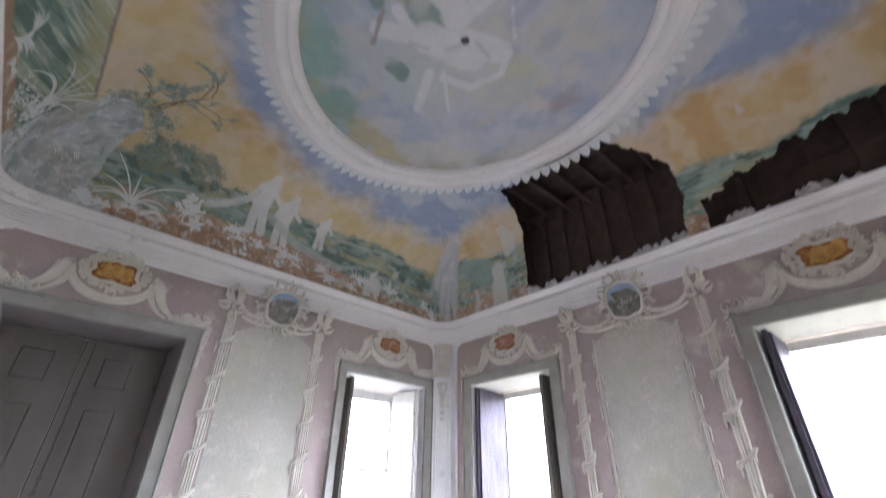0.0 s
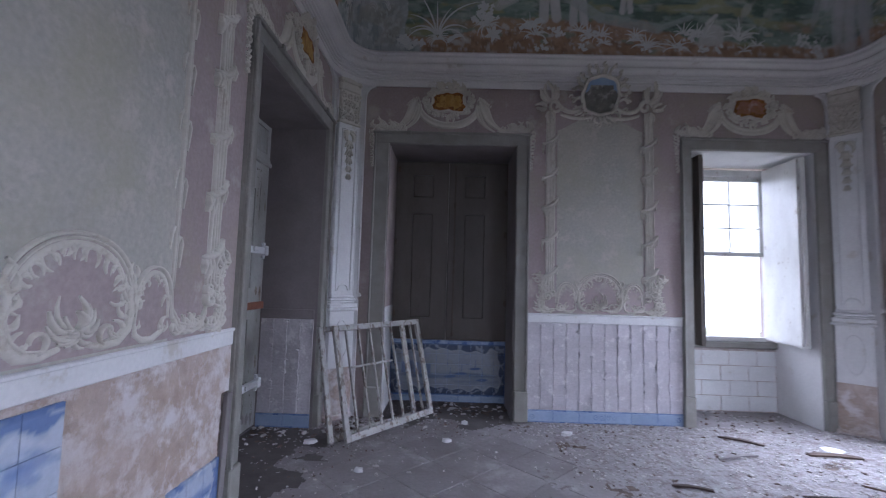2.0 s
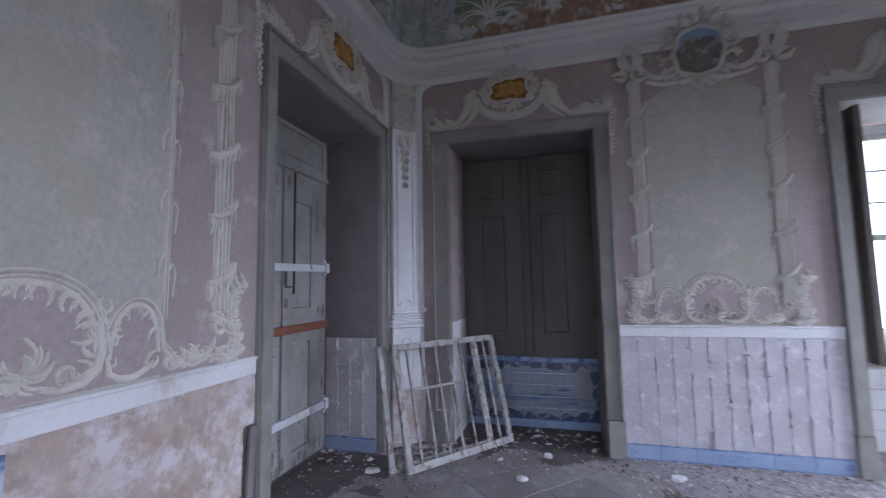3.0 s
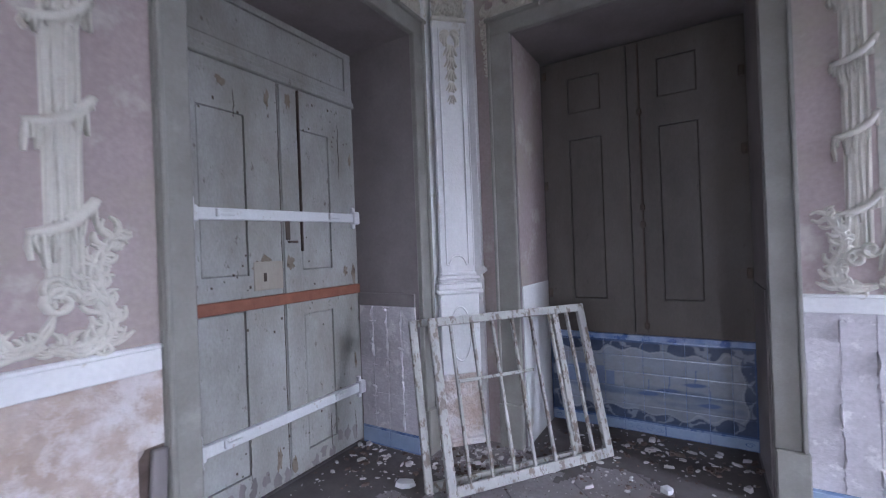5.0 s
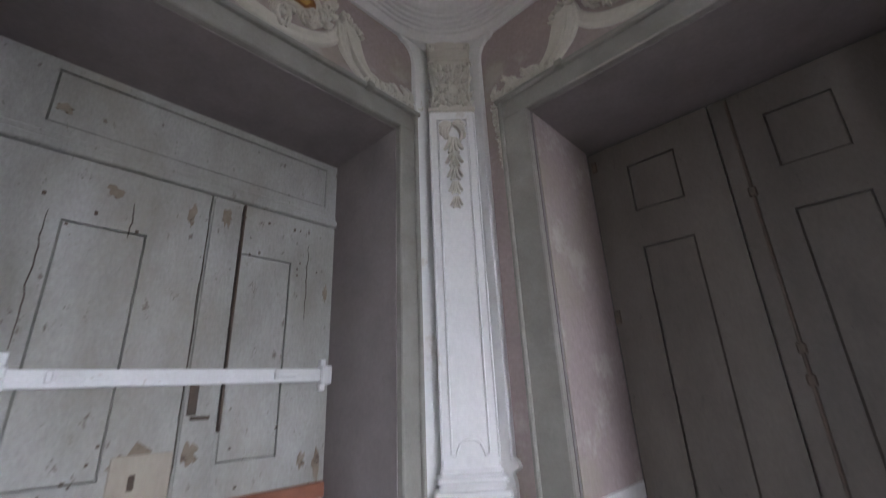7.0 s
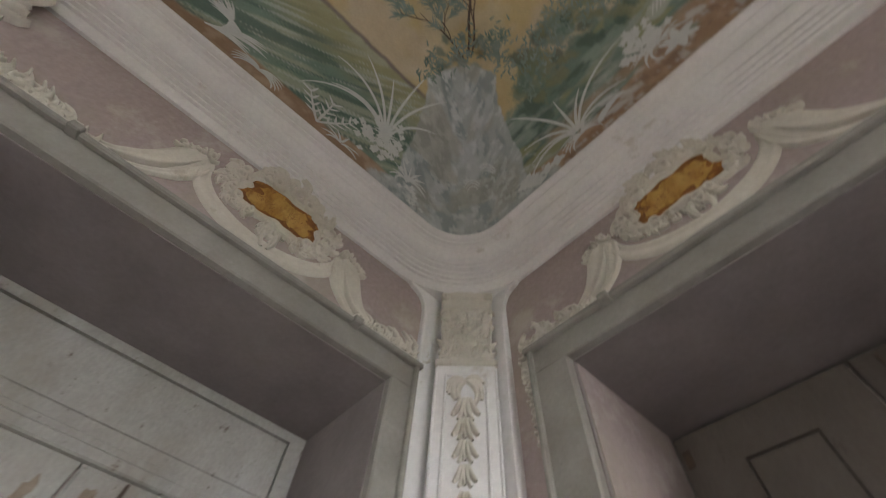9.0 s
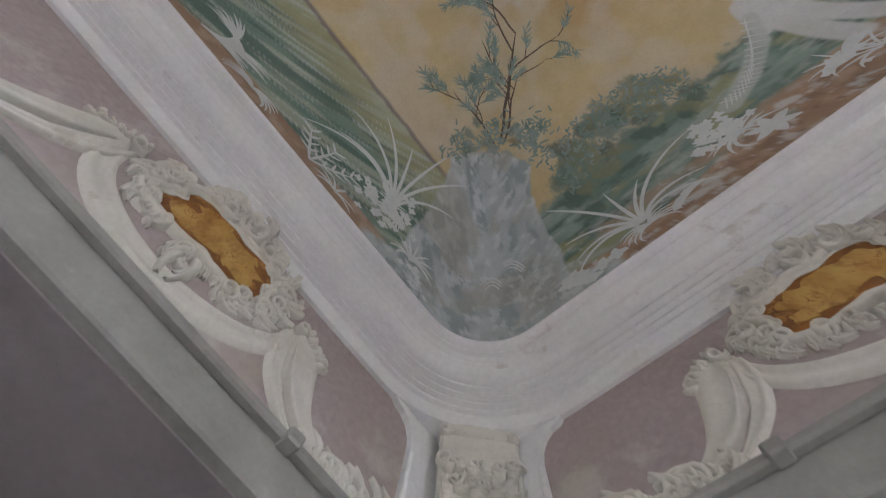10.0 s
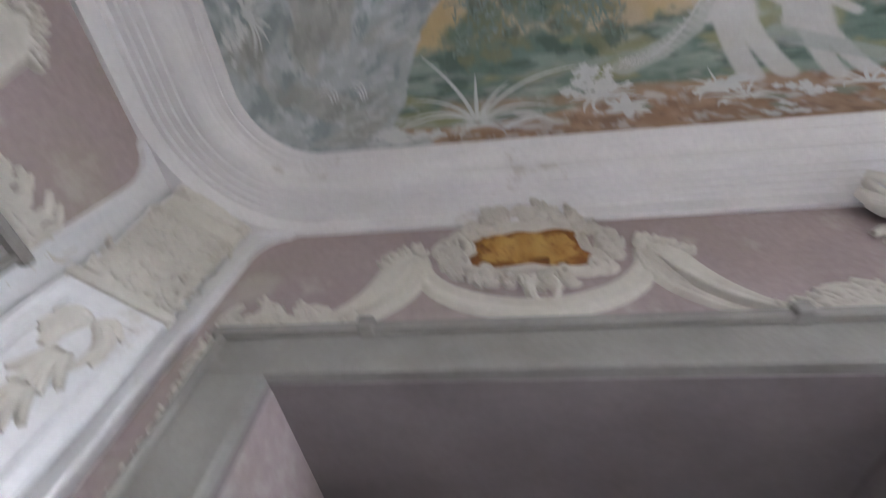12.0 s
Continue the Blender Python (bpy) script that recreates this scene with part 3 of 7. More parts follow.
    c.limb((3.78, 0.36), (3.85, 0.44), 0.02, CHALK)
    for i in range(22):
        px = random.uniform(1.1, 4.6)
        c.blob(px, random.uniform(0.06, 0.30), random.uniform(0.03, 0.07), random.uniform(0.015, 0.035), random.uniform(-30, 30), random.choice((CHALK, (0.5, 0.44, 0.36), (0.24, 0.30, 0.24))), 0.3, 0.75, 0.9, 18, i % 6)
    c.only, c.x, c.y = 1.0, x, y
    for i in range(26):
        c.limb((4.98 + random.uniform(-0.2, 0.2), -0.42 + random.uniform(-0.16, 0.16)), (4.60 + random.uniform(-0.05, 0.05), -1.0 + random.uniform(-0.1, 0.1)), 0.035, random.choice(((0.44, 0.45, 0.46), (0.54, 0.55, 0.56), (0.38, 0.40, 0.42))), 0.55)
    c.blob(4.56, -1.06, 0.07, 0.07, 0, (0.50, 0.50, 0.50))
    c.blob(5.05, -1.2, 0.12, 0.30, 10, (0.22, 0.31, 0.28), 0.3, 0.8, 0.6, 8, 1)
    # bare flaked plaster
    bare = step(fbm(x, y, 2.3, 7), 0.66, 0.70) * step(RX - x, 1.9, 0.9)
    c.lay(bare * 0.8, (0.56, 0.55, 0.51))
    return np.clip(c.c * (0.90 + 0.20 * n3)[:, None], 0, 1)


def paint_oval(x, y):
    n1, n2, n3 = fbm(x, y, 1.6, 1), fbm(x, y, 5, 3), fbm(x, y, 14, 5)
    c = Canvas(x, y, (0.38, 0.42, 0.49))
    c.lay(step(n1, 0.40, 0.62) * 0.8, (0.50, 0.51, 0.54))
    c.lay(step(n2, 0.52, 0.7) * 0.6, (0.33, 0.37, 0.50))
    c.lay(step(fbm(x, y, 3, 6), 0.55, 0.7) * 0.55, (0.52, 0.50, 0.42))
    r = np.hypot((x - OVX) / OVA, (y - OVY) / OVB)
    c.lay(step(r, 0.62, 0.92) * step(-(x - OVX), -0.1, 0.7) * 0.85, (0.24, 0.36, 0.33))
    c.lay(step(r, 0.74, 0.92) * step(n2, 0.44, 0.6) * step(y - OVY, 0.2, 0.9) * 0.9, (0.40, 0.35, 0.20))
    O = lambda a, b: (OVX - 0.12 + 0.775 * a + 0.63 * b, OVY - 0.10 - 0.63 * a + 0.775 * b)  # noqa: E731
    for a, b, rx, ry, rot, colour in ((-0.85, 1.15, 0.42, 0.13, 10, (0.42, 0.37, 0.20)), (-1.15, 0.75, 0.25, 0.16, 60, (0.20, 0.33, 0.29)), (-1.2, 0.2, 0.20, 0.35, -40, (0.22, 0.36, 0.32)), (1.0, 0.55, 0.12, 0.16, 0, (0.34, 0.30, 0.31)), (0.75, 0.6, 0.14, 0.10, 0, (0.54, 0.52, 0.46)), (0.55, 0.25, 0.18, 0.14, 0, (0.50, 0.49, 0.36)), (-0.45, 0.3, 0.5, 0.4, 0, (0.46, 0.50, 0.51))):
        c.blob(*O(a, b), rx, ry, rot, colour, 0.35, 0.8, 0.8, 9, 2)
    for a, b, rx in ((-0.35, -0.28, 0.22), (-0.56, 0.34, 0.11), (0.0, -0.45, 0.12), (-0.70, -0.3, 0.08)):
        c.blob(*O(a, b), rx, rx * 0.75, 35, (0.17, 0.27, 0.23), 0.15, 0.9, 0.6, 8, 4)
    pale, shade = (0.62, 0.62, 0.63), (0.50, 0.50, 0.53)
    for p, q, rr, colour in (((-0.30, 0.0), (0.05, 0.16), 0.15, pale), ((-0.05, 0.0), (0.28, 0.08), 0.12, pale), ((-0.70, -0.05), (-0.40, 0.0), 0.08, pale), ((-0.55, -0.22), (-0.42, 0.0), 0.05, pale), ((-0.10, -0.2), (0.18, -0.5), 0.12, pale), ((-0.35, -0.45), (-0.05, -0.2), 0.09, pale), ((-0.28, 0.33), (-0.38, 0.75), 0.045, pale), ((-0.38, 0.72), (-0.33, 0.80), 0.03, pale), ((-0.16, 0.30), (-0.08, 0.75), 0.014, pale), ((-0.16, 0.38), (0.10, 0.46), 0.04, pale), ((0.10, 0.46), (0.35, 0.30), 0.035, pale), ((0.35, 0.30), (0.38, 0.08), 0.03, pale), ((0.02, 0.30), (0.25, 0.33), 0.025, shade), ((-0.76, 0.08), (-0.66, -0.2), 0.02, (0.32, 0.28, 0.26)), ((-0.15, 0.10), (0.02, 0.02), 0.02, shade), ((0.10, 0.02), (0.22, 0.14), 0.02, shade), ((-0.45, 0.05), (-0.30, 0.10), 0.018, shade), ((0.33, -0.3), (0.40, -0.05), 0.012, pale)):
        c.limb(O(*p), O(*q), rr, colour)
    c.blob(OVX - 0.12, OVY - 0.10, 0.035, 0.03, 0, (0.05, 0.04, 0.04), 0.15, 0.95, 0.4, 20, 4)
    for i in range(24):
        a_ = random.uniform(0, 6.28)
        c.blob(OVX + 1.1 * math.cos(a_) * random.uniform(0.4, 1), OVY + 1.3 * math.sin(a_) * random.uniform(0.4, 1), random.uniform(0.06, 0.2), random.uniform(0.04, 0.1), random.uniform(0, 180), random.choice(((0.52, 0.52, 0.52), (0.34, 0.38, 0.48), (0.50, 0.47, 0.38), (0.44, 0.47, 0.50))), 0.5, 0.6, 0.7, 7, i % 6)
    return np.clip(c.c * (0.93 + 0.14 * n3)[:, None], 0, 1)


def grid_mesh(name, P, C, rows, cols, closed, keep, material, parent=None):
    """A sheet of quads over rows x cols points, coloured point by point; keep: which quads stand."""
    i, j = np.meshgrid(np.arange(rows - 1), np.arange(cols if closed else cols - 1), indexing="ij")
    i, j = i.ravel(), j.ravel()
    quads = np.stack([i * cols + j, i * cols + (j + 1) % cols, (i + 1) * cols + (j + 1) % cols, (i + 1) * cols + j], 1)
    quads = quads[keep(P[quads].mean(1))]
    me = bpy.data.meshes.new(name)
    me.vertices.add(len(P))
    me.vertices.foreach_set("co", P.astype(np.float32).ravel())
    me.loops.add(quads.size)
    me.loops.foreach_set("vertex_index", quads.astype(np.int32).ravel())
    me.polygons.add(len(quads))
    me.polygons.foreach_set("loop_start", np.arange(0, quads.size, 4, dtype=np.int32))
    me.update(calc_edges=True)
    a = me.color_attributes.new("paint", "FLOAT_COLOR", "POINT")
    a.data.foreach_set("color", np.concatenate([C, np.ones((len(C), 1))], 1).astype(np.float32).ravel())
    me.validate()
    me.shade_smooth()
    me.materials.append(material)
    ob = new(name, me)
    if parent:
        ob.parent = parent
    return ob


HOLE = [(4.28, -2.15), (4.74, -2.06), (5.08, -1.86), (5.30, -1.72), (5.45, -1.7), (5.45, -3.70), (5.22, -3.72), (5.10, -3.80), (4.86, -3.84), (4.62, -3.62), (4.33, -3.40), (4.30, -2.85)]
HOLE2 = [(5.12, -3.96), (5.06, -4.55), (4.98, -5.3), (5.0, -6.0), (5.45, -6.0), (5.45, -3.95)]


def inside(P, poly):
    x, y = P[:, 0] + 0.10 * (fbm(P[:, 0], P[:, 1], 11, 1) - 0.5), P[:, 1] + 0.12 * (fbm(P[:, 0], P[:, 1], 11, 3) - 0.5)
    hit = np.zeros(len(P), bool)
    for (ax, ay), (bx, by) in zip(poly, poly[1:] + poly[:1]):
        cross = ((ay > y) != (by > y)) & (x < (bx - ax) * (y - ay) / (by - ay + 1e-9) + ax)
        hit ^= cross
    return hit


def perimeter(fine, coarse):
    """Fractions round the outline, close together near the north-west corner."""
    base = outline(0.19, 40)
    pts = [Vector((*p, 0)) for p in base] + [Vector((*base[0], 0))]
    out = []
    for p, q in zip(pts, pts[1:]):
        L = (q - p).length
        k = max(1, int(L / coarse))
        seg = [p.lerp(q, f / k) for f in range(k)]
        if L > 1:
            seg, f = [], 0.0
            while f < L - 1e-6:
                here = p.lerp(q, f / L)
                seg.append(here)
                near = min(1.0, max(0.0, (math.hypot(here.x - 0.3, here.y + 0.3) - 1.6) / 1.0))
                f += fine + (coarse - fine) * near
            seg = seg if (seg[-1] - q).length > fine * 0.5 else seg[:-1]
        out += seg
    return np.array([(v.x, v.y) for v in out])


lip = perimeter(0.0065, 0.018)
ang = np.arctan2((lip[:, 1] - OVY) / OVB, (lip[:, 0] - OVX) / OVA)
rim = np.stack([OVX + OVA * 1.06 * np.cos(ang), OVY + OVB * 1.06 * np.sin(ang)], 1)
f = np.linspace(0, 1, 190) ** 1.35
XY = (lip[None] * (1 - f[:, None, None]) + rim[None] * f[:, None, None]).reshape(-1, 2)
ceiling = grid_mesh("ceiling", np.c_[XY, vault(XY[:, 0], XY[:, 1])], paint_cove(XY[:, 0], XY[:, 1]), 190, len(lip), True, lambda P: ~(inside(P, HOLE) | inside(P, HOLE2)), M_FRESCO)
tagged(ceiling, "coved ceiling painted with a faded landscape fresco, partly fallen", "ceiling", kind="structure")
a = np.linspace(0, 2 * np.pi, 260, endpoint=False)
rr = np.linspace(0.001, 0.90, 90)
XY = np.stack([OVX + OVA * rr[:, None] * np.cos(a), OVY + OVB * rr[:, None] * np.sin(a)], -1).reshape(-1, 2)
ceiling_oval = grid_mesh("ceiling_oval", np.c_[XY, np.full(len(XY), CROWN + 0.03)], paint_oval(XY[:, 0], XY[:, 1]), 90, 260, True, lambda P: P[:, 2] > 0, M_FRESCO)
tagged(ceiling_oval, "oval ceiling painting of pale clouds and chalk shapes", "ceiling painting", kind="structure")

# chalk plants and twigs brushed over the fresco
def on_vault(x, y):
    e = 0.003
    z = lambda a, b: float(vault(np.array([a]), np.array([b]))[0])  # noqa: E731
    p = Vector((x, y, z(x, y)))
    n = Vector((z(x + e, y) - z(x - e, y), z(x, y + e) - z(x, y - e), -2 * e)).normalized()
    return p, n


def at_cove(side, p, h):
    """Plan place of a point p along a wall and h up the cove."""
    d = 1.40 - 1.21 * math.cos(min(h, 1.7) / 1.1)
    return (d, -p) if side == "W" else (p, -d)


def brush(bm, pts, w, tip=0.15, lift=0.003):
    """A flat tapering stroke through plan places, lying on the vault."""
    P = [on_vault(*q) for q in pts]
    rows_ = []
    for i, (p, n) in enumerate(P):
        dirn = (P[min(i + 1, len(P) - 1)][0] - P[max(i - 1, 0)][0])
        s = dirn.cross(n)
        s = s.normalized() if s.length > 1e-9 else Vector((1, 0, 0))
        f = i / (len(P) - 1)
        ww = w * 0.5 * (tip + (1 - tip) * math.sin(math.pi * min(1, 0.25 + 0.75 * f)) ** 0.8)
        rows_.append((bm.verts.new(p + n * lift + s * ww), bm.verts.new(p + n * lift - s * ww)))
    for a, b in zip(rows_, rows_[1:]):
        bm.faces.new((a[0], a[1], b[1], b[0]))


def blade(bm, side, p, h, ang, L, bend, w, k=7):
    """One curved blade from p, h: ang from straight up the cove, towards growing p."""
    pts = []
    for i in range(k):
        f = i / (k - 1)
        a = ang + bend * f
        pts.append((p + L * f * math.sin(a), max(0.03, h + L * f * math.cos(a))))
    brush(bm, [at_cove(side, *q) for q in pts], w)


def grass_tuft(bm, side, p, h, n, L, fan, w, rng, lean=0.0):
    for i in range(n):
        f = i / max(n - 1, 1) - 0.5
        blade(bm, side, p + f * 0.03, h + rng.uniform(0, 0.02), lean + f * fan, L * rng.uniform(0.6, 1.1) * (1 - 0.35 * abs(f)), f * 1.7 + rng.uniform(-0.25, 0.25), w * rng.uniform(0.7, 1.2))


def blossoms(bm, side, p, h, n, spread, r, rng):
    for _ in range(n):
        bp, bh = p + rng.gauss(0, spread), max(0.05, h + rng.gauss(0, spread))
        for k in range(4):
            blade(bm, side, bp, bh, k * 1.57 + rng.uniform(-0.4, 0.4), r, 0.4, r * 0.8, 4)


rs = random.Random(41)
bm = bmesh.new()
for k in range(22):  # feathery plume: arching blades from one foot
    blade(bm, "W", 1.84 - 0.006 * k, 0.12 + 0.006 * k, -0.9 + 0.085 * k, 0.18 + 0.10 * rs.random(), -0.55 if k < 8 else 0.55, 0.016, 8)
for k in range(9):  # curled tuft
    blade(bm, "W", 1.55, 0.10, -1.0 + 0.25 * k, 0.13, 1.3 if k > 4 else -1.3, 0.014, 9)
for s in (-1, 0, 1):  # coral twig
    blade(bm, "W", 1.21, 0.08, s * 0.55, 0.26, 0.0, 0.014)
    for f in (0.3, 0.5, 0.7, 0.9):
        for q in (-1, 1):
            blade(bm, "W", 1.21 + 0.26 * f * math.sin(s * 0.55), 0.08 + 0.26 * f * math.cos(s * 0.55), s * 0.55 + q * 0.8, 0.065, 0.0, 0.013, 4)
for k in range(8):  # tall reeds
    blade(bm, "W", 0.88 + 0.006 * k, 0.40, 0.05 + 0.07 * k, 0.36 + 0.20 * rs.random(), -0.7 + 0.28 * k, 0.017, 11)
for k in range(11):
    blade(bm, "W", 0.88, 0.36, -1.5 + 0.28 * k, 0.11, rs.choice((-1.2, 1.2)), 0.013)
blossoms(bm, "W", 0.91, 0.36, 60, 0.080, 0.024, rs)
grass_tuft(bm, "W", 0.66, 0.22, 12, 0.17, 2.6, 0.013, rs, 0.2)
blossoms(bm, "W", 0.60, 0.16, 14, 0.04, 0.022, rs)
grass_tuft(bm, "W", 1.06, 0.06, 8, 0.12, 2.6, 0.013, rs)
for k in range(9):  # reeds on the north side
    blade(bm, "N", 1.02 + 0.006 * k, 0.20, -0.55 + 0.13 * k, 0.26 + 0.22 * (k in (3, 6)) + 0.08 * rs.random(), -1.3 + 0.33 * k, 0.017, 11)
for k in range(10):
    blade(bm, "N", 1.05, 0.15, -1.5 + 0.3 * k, 0.13, 1.1 if k > 4 else -1.1, 0.012)
for k in range(5):
    blade(bm, "N", 1.15 + 0.016 * k, 0.11 + 0.02 * k, 0.3 + 0.25 * k, 0.10, 0.3, 0.035, 5)
grass_tuft(bm, "N", 1.55, 0.30, 16, 0.17, 4.2, 0.012, rs)
blossoms(bm, "N", 1.52, 0.42, 44, 0.055, 0.026, rs)
for k in range(6):
    blade(bm, "N", 1.62, 0.22, k * 1.05, 0.095, 0.15, 0.045, 5)
for k in range(9):
    blade(bm, "N", 1.88 + 0.022 * k, 0.28 + 0.01 * k, 1.2 + rs.uniform(-0.5, 0.5), 0.09, 0.2, 0.035, 5)
for q, r0 in ((0.36, 0.05), (0.49, 0.05)):  # shells at the rock's foot
    for k in range(3):
        brush(bm, [(q + (r0 + 0.012 * k) * math.cos(a), -0.27 - (r0 + 0.012 * k) * math.sin(a)) for a in (0.3 + 0.25 * m for m in range(7))], 0.008)
blossoms(bm, "N", 0.72, 0.12, 10, 0.05, 0.05, rs)
for k in range(40):  # along the rest of the north and west sides
    side, p = rs.choice((("N", rs.uniform(1.7, 5.0)), ("N", rs.uniform(1.7, 5.0)), ("W", rs.uniform(1.9, 5.4))))
    h = rs.uniform(0.06, 0.30)
    if rs.random() < 0.6:
        grass_tuft(bm, side, p, h, rs.randint(5, 10), rs.uniform(0.08, 0.26), rs.uniform(1.2, 3.0), 0.014, rs)
    else:
        blossoms(bm, side, p, h, rs.randint(4, 14), 0.035, 0.024, rs)
for i in range(16):  # net of the hanging cloth
    f = i / 15
    p, h = 1.68 + 0.36 * f, 0.51 + 0.30 * f * f
    blade(bm, "N", p - 0.03, h + 0.04, 2.3, 0.085, 0.0, 0.006, 4)
    blade(bm, "N", p - 0.04, h - 0.02, 0.6, 0.085, 0.0, 0.006, 4)
part("painted_foliage", bm, M_CHALK, ceiling, "white brushed plants of the fresco")
# willow over the rock
bm, lf = bmesh.new(), bmesh.new()


def twig(p, ang, L, w, depth):
    pts = [p]
    a = ang
    for _ in range(6):
        a += rs.uniform(-0.22, 0.22)
        pts.append((pts[-1][0] + L / 6 * math.cos(a), pts[-1][1] + L / 6 * math.sin(a)))
    brush(bm, pts, w, 0.3, 0.0035)
    if depth:
        for q in pts[2:]:
            if rs.random() < 0.75:
                twig(q, a + rs.choice((-1, 1)) * rs.uniform(0.35, 0.9), L * 0.5, w * 0.6, depth - 1)
    else:
        for k in range(22):
            b = a + rs.uniform(-0.8, 0.8)
            q = pts[rs.randint(2, 6)]
            brush(lf, [(q[0] + r_ * math.cos(b), q[1] + r_ * math.sin(b)) for r_ in (0.0, 0.015, 0.032, 0.052)], 0.006, 0.2, 0.0042)


twig((0.84, -0.80), -0.86, 0.60, 0.016, 2)
twig((0.86, -0.79), -0.58, 0.36, 0.011, 2)
twig((0.82, -0.82), -1.20, 0.36, 0.010, 2)
for _ in range(260):  # leaves of the bushes at the rock's head
    cx_, cy_ = rs.choice(((0.66, -0.92), (0.97, -0.68), (1.02, -0.74), (0.86, -0.86)))
    q = (rs.gauss(cx_, 0.045), rs.gauss(cy_, 0.045))
    b = rs.uniform(-2.2, 0.6)
    brush(lf, [(q[0] + r_ * math.cos(b), q[1] + r_ * math.sin(b)) for r_ in (0.0, 0.010, 0.022, 0.034)], 0.011, 0.2, 0.0042)
for _ in range(420):
    bx = rs.uniform(0.95, 1.70)
    q = (bx, -0.46 - 0.10 * math.sin((bx - 0.9) * 3.6) + rs.uniform(-0.10, 0.10))
    b = rs.uniform(-3.1, 0.2)
    brush(lf, [(q[0] + r_ * math.cos(b), q[1] + r_ * math.sin(b)) for r_ in (0.0, 0.008, 0.016, 0.024)], 0.010, 0.3, 0.0042)
part("painted_twigs", bm, M_TWIG, ceiling, "brown brushed twigs of the fresco")
part("painted_leaves", lf, M_LEAFP, ceiling, "green brushed leaves of the fresco")
# oval moulding with its scalloped fringe
bm = bmesh.new()
K = 200
OPROF = [(0.885, 0.04), (0.89, 0.0), (0.905, -0.03), (0.93, -0.035), (0.938, -0.030), (0.940, 0.0), (0.947, 0.0), (0.949, -0.028), (0.965, -0.03), (0.975, -0.055), (1.0, -0.06), (1.02, -0.03), (1.05, -0.025), (1.065, -0.012), (1.07, 0.02)]
rings = [[bm.verts.new((OVX + OVA * q * math.cos(2 * math.pi * i / K), OVY + OVB * q * math.sin(2 * math.pi * i / K), CROWN + h)) for i in range(K)] for q, h in OPROF]
for r, s in zip(rings, rings[1:]):
    for i in range(K):
        bm.faces.new((r[i], r[(i + 1) % K], s[(i + 1) % K], s[i]))
oval = tagged(part("oval_moulding", bm, M_CORNICE, smooth=True), "white plaster oval moulding with a scalloped fringe on the ceiling", "ceiling moulding", kind="structure")
bm = bmesh.new()
N = 100
for i in range(N):
    a0 = 2 * math.pi * i / N
    pts = []
    for q, da in ((1.055, -0.5), (1.095, -0.47), (1.125, -0.25), (1.150, 0.12), (1.13, 0.34), (1.095, 0.47), (1.055, 0.5)):
        t = a0 + da * 2 * math.pi / N
        x, y = OVX + OVA * q * math.cos(t), OVY + OVB * q * math.sin(t)
        pts.append((x, y, float(vault(np.array([x]), np.array([y]))[0]) - 0.006))
    bm.faces.new([bm.verts.new(p) for p in pts])
part("fringe", bm, M_CHALK, oval)

# attic over the fallen stretches
attic = empty("attic_timbers", "blackened attic rafters and boards above the broken ceiling", "roof timbers", at=(4.8, -3.2, 4.9))
attic["kind"] = "structure"
for i in range(17):
    y = -1.45 - 0.28 * i
    child("rafter", boxes(((3.9, y - 0.035, 5.02), (5.55, y + 0.035, 5.12)), bevel=0.008), M_BEAM, attic)
    child("lath", boxes(((4.15, y - 0.16, 4.80), (5.5, y - 0.135, 4.83))), M_LATH, attic)
    bm = boxes(((5.335, y - 0.03, 3.76), (5.40, y + 0.03, 4.9)))
    child("stud", bm, M_LATH, attic)
for i in range(9):
    x = 3.9 + 0.19 * i
    child("attic_board", boxes(((x, -6.4, 5.125), (x + 0.18, -1.2, 5.15))), M_BEAM, attic)
for i in range(6):
    z = 3.77 + 0.21 * i
    child("attic_board", boxes(((5.42, -6.4, z), (5.445, -1.2, z + 0.2))), M_LATH, attic)
rh = random.Random(9)
for i in range(26):
    y, z = rh.uniform(-5.9, -1.7), rh.uniform(3.78, 4.9)
    x = 5.28 - (z - 3.78) * 0.7 + rh.uniform(-0.05, 0.1)
    L, a, b = rh.uniform(0.15, 0.6), rh.uniform(-0.9, 0.9), rh.uniform(-1.2, 0.4)
    bm = boxes(((-L / 2, -0.012, -0.008), (L / 2, 0.012, 0.008)))
    ob = child("broken_lath", bm, M_LATH, attic)
    ob.matrix_world = Matrix.Translation((x, y, z + 0.1)) @ Euler((a, b, rh.uniform(0.8, 2.2))).to_matrix().to_4x4()
bm = bmesh.new()
for i in range(70):
    y = rh.choice((rh.uniform(-3.7, -1.75), rh.uniform(-5.9, -3.95)))
    s_ = rh.uniform(0.02, 0.07)
    x, z = RX - 0.195 + rh.uniform(-0.02, 0.05), 3.76 + rh.uniform(0, 0.02)
    q = [(x + s_ * rh.uniform(-0.6, 0.6), y + s_ * k, z + s_ * h_) for k, h_ in ((-0.8, 0.0), (0.8, 0.0), (0.5, 0.9), (-0.2, 1.3), (-0.7, 0.5))]
    lo = [bm.verts.new(p) for p in q]
    hi = [bm.verts.new((p[0] + 0.02, p[1], p[2])) for p in q]
    bm.faces.new(lo)
    bm.faces.new(hi[::-1])
    for k in range(5):
        bm.faces.new((lo[k], hi[k], hi[(k + 1) % 5], lo[(k + 1) % 5]))
tagged(part("broken_plaster_edge", bm, M_RUBBLE), "ragged plaster bits left along the broken ceiling edge", "plaster edge", kind="stuff")
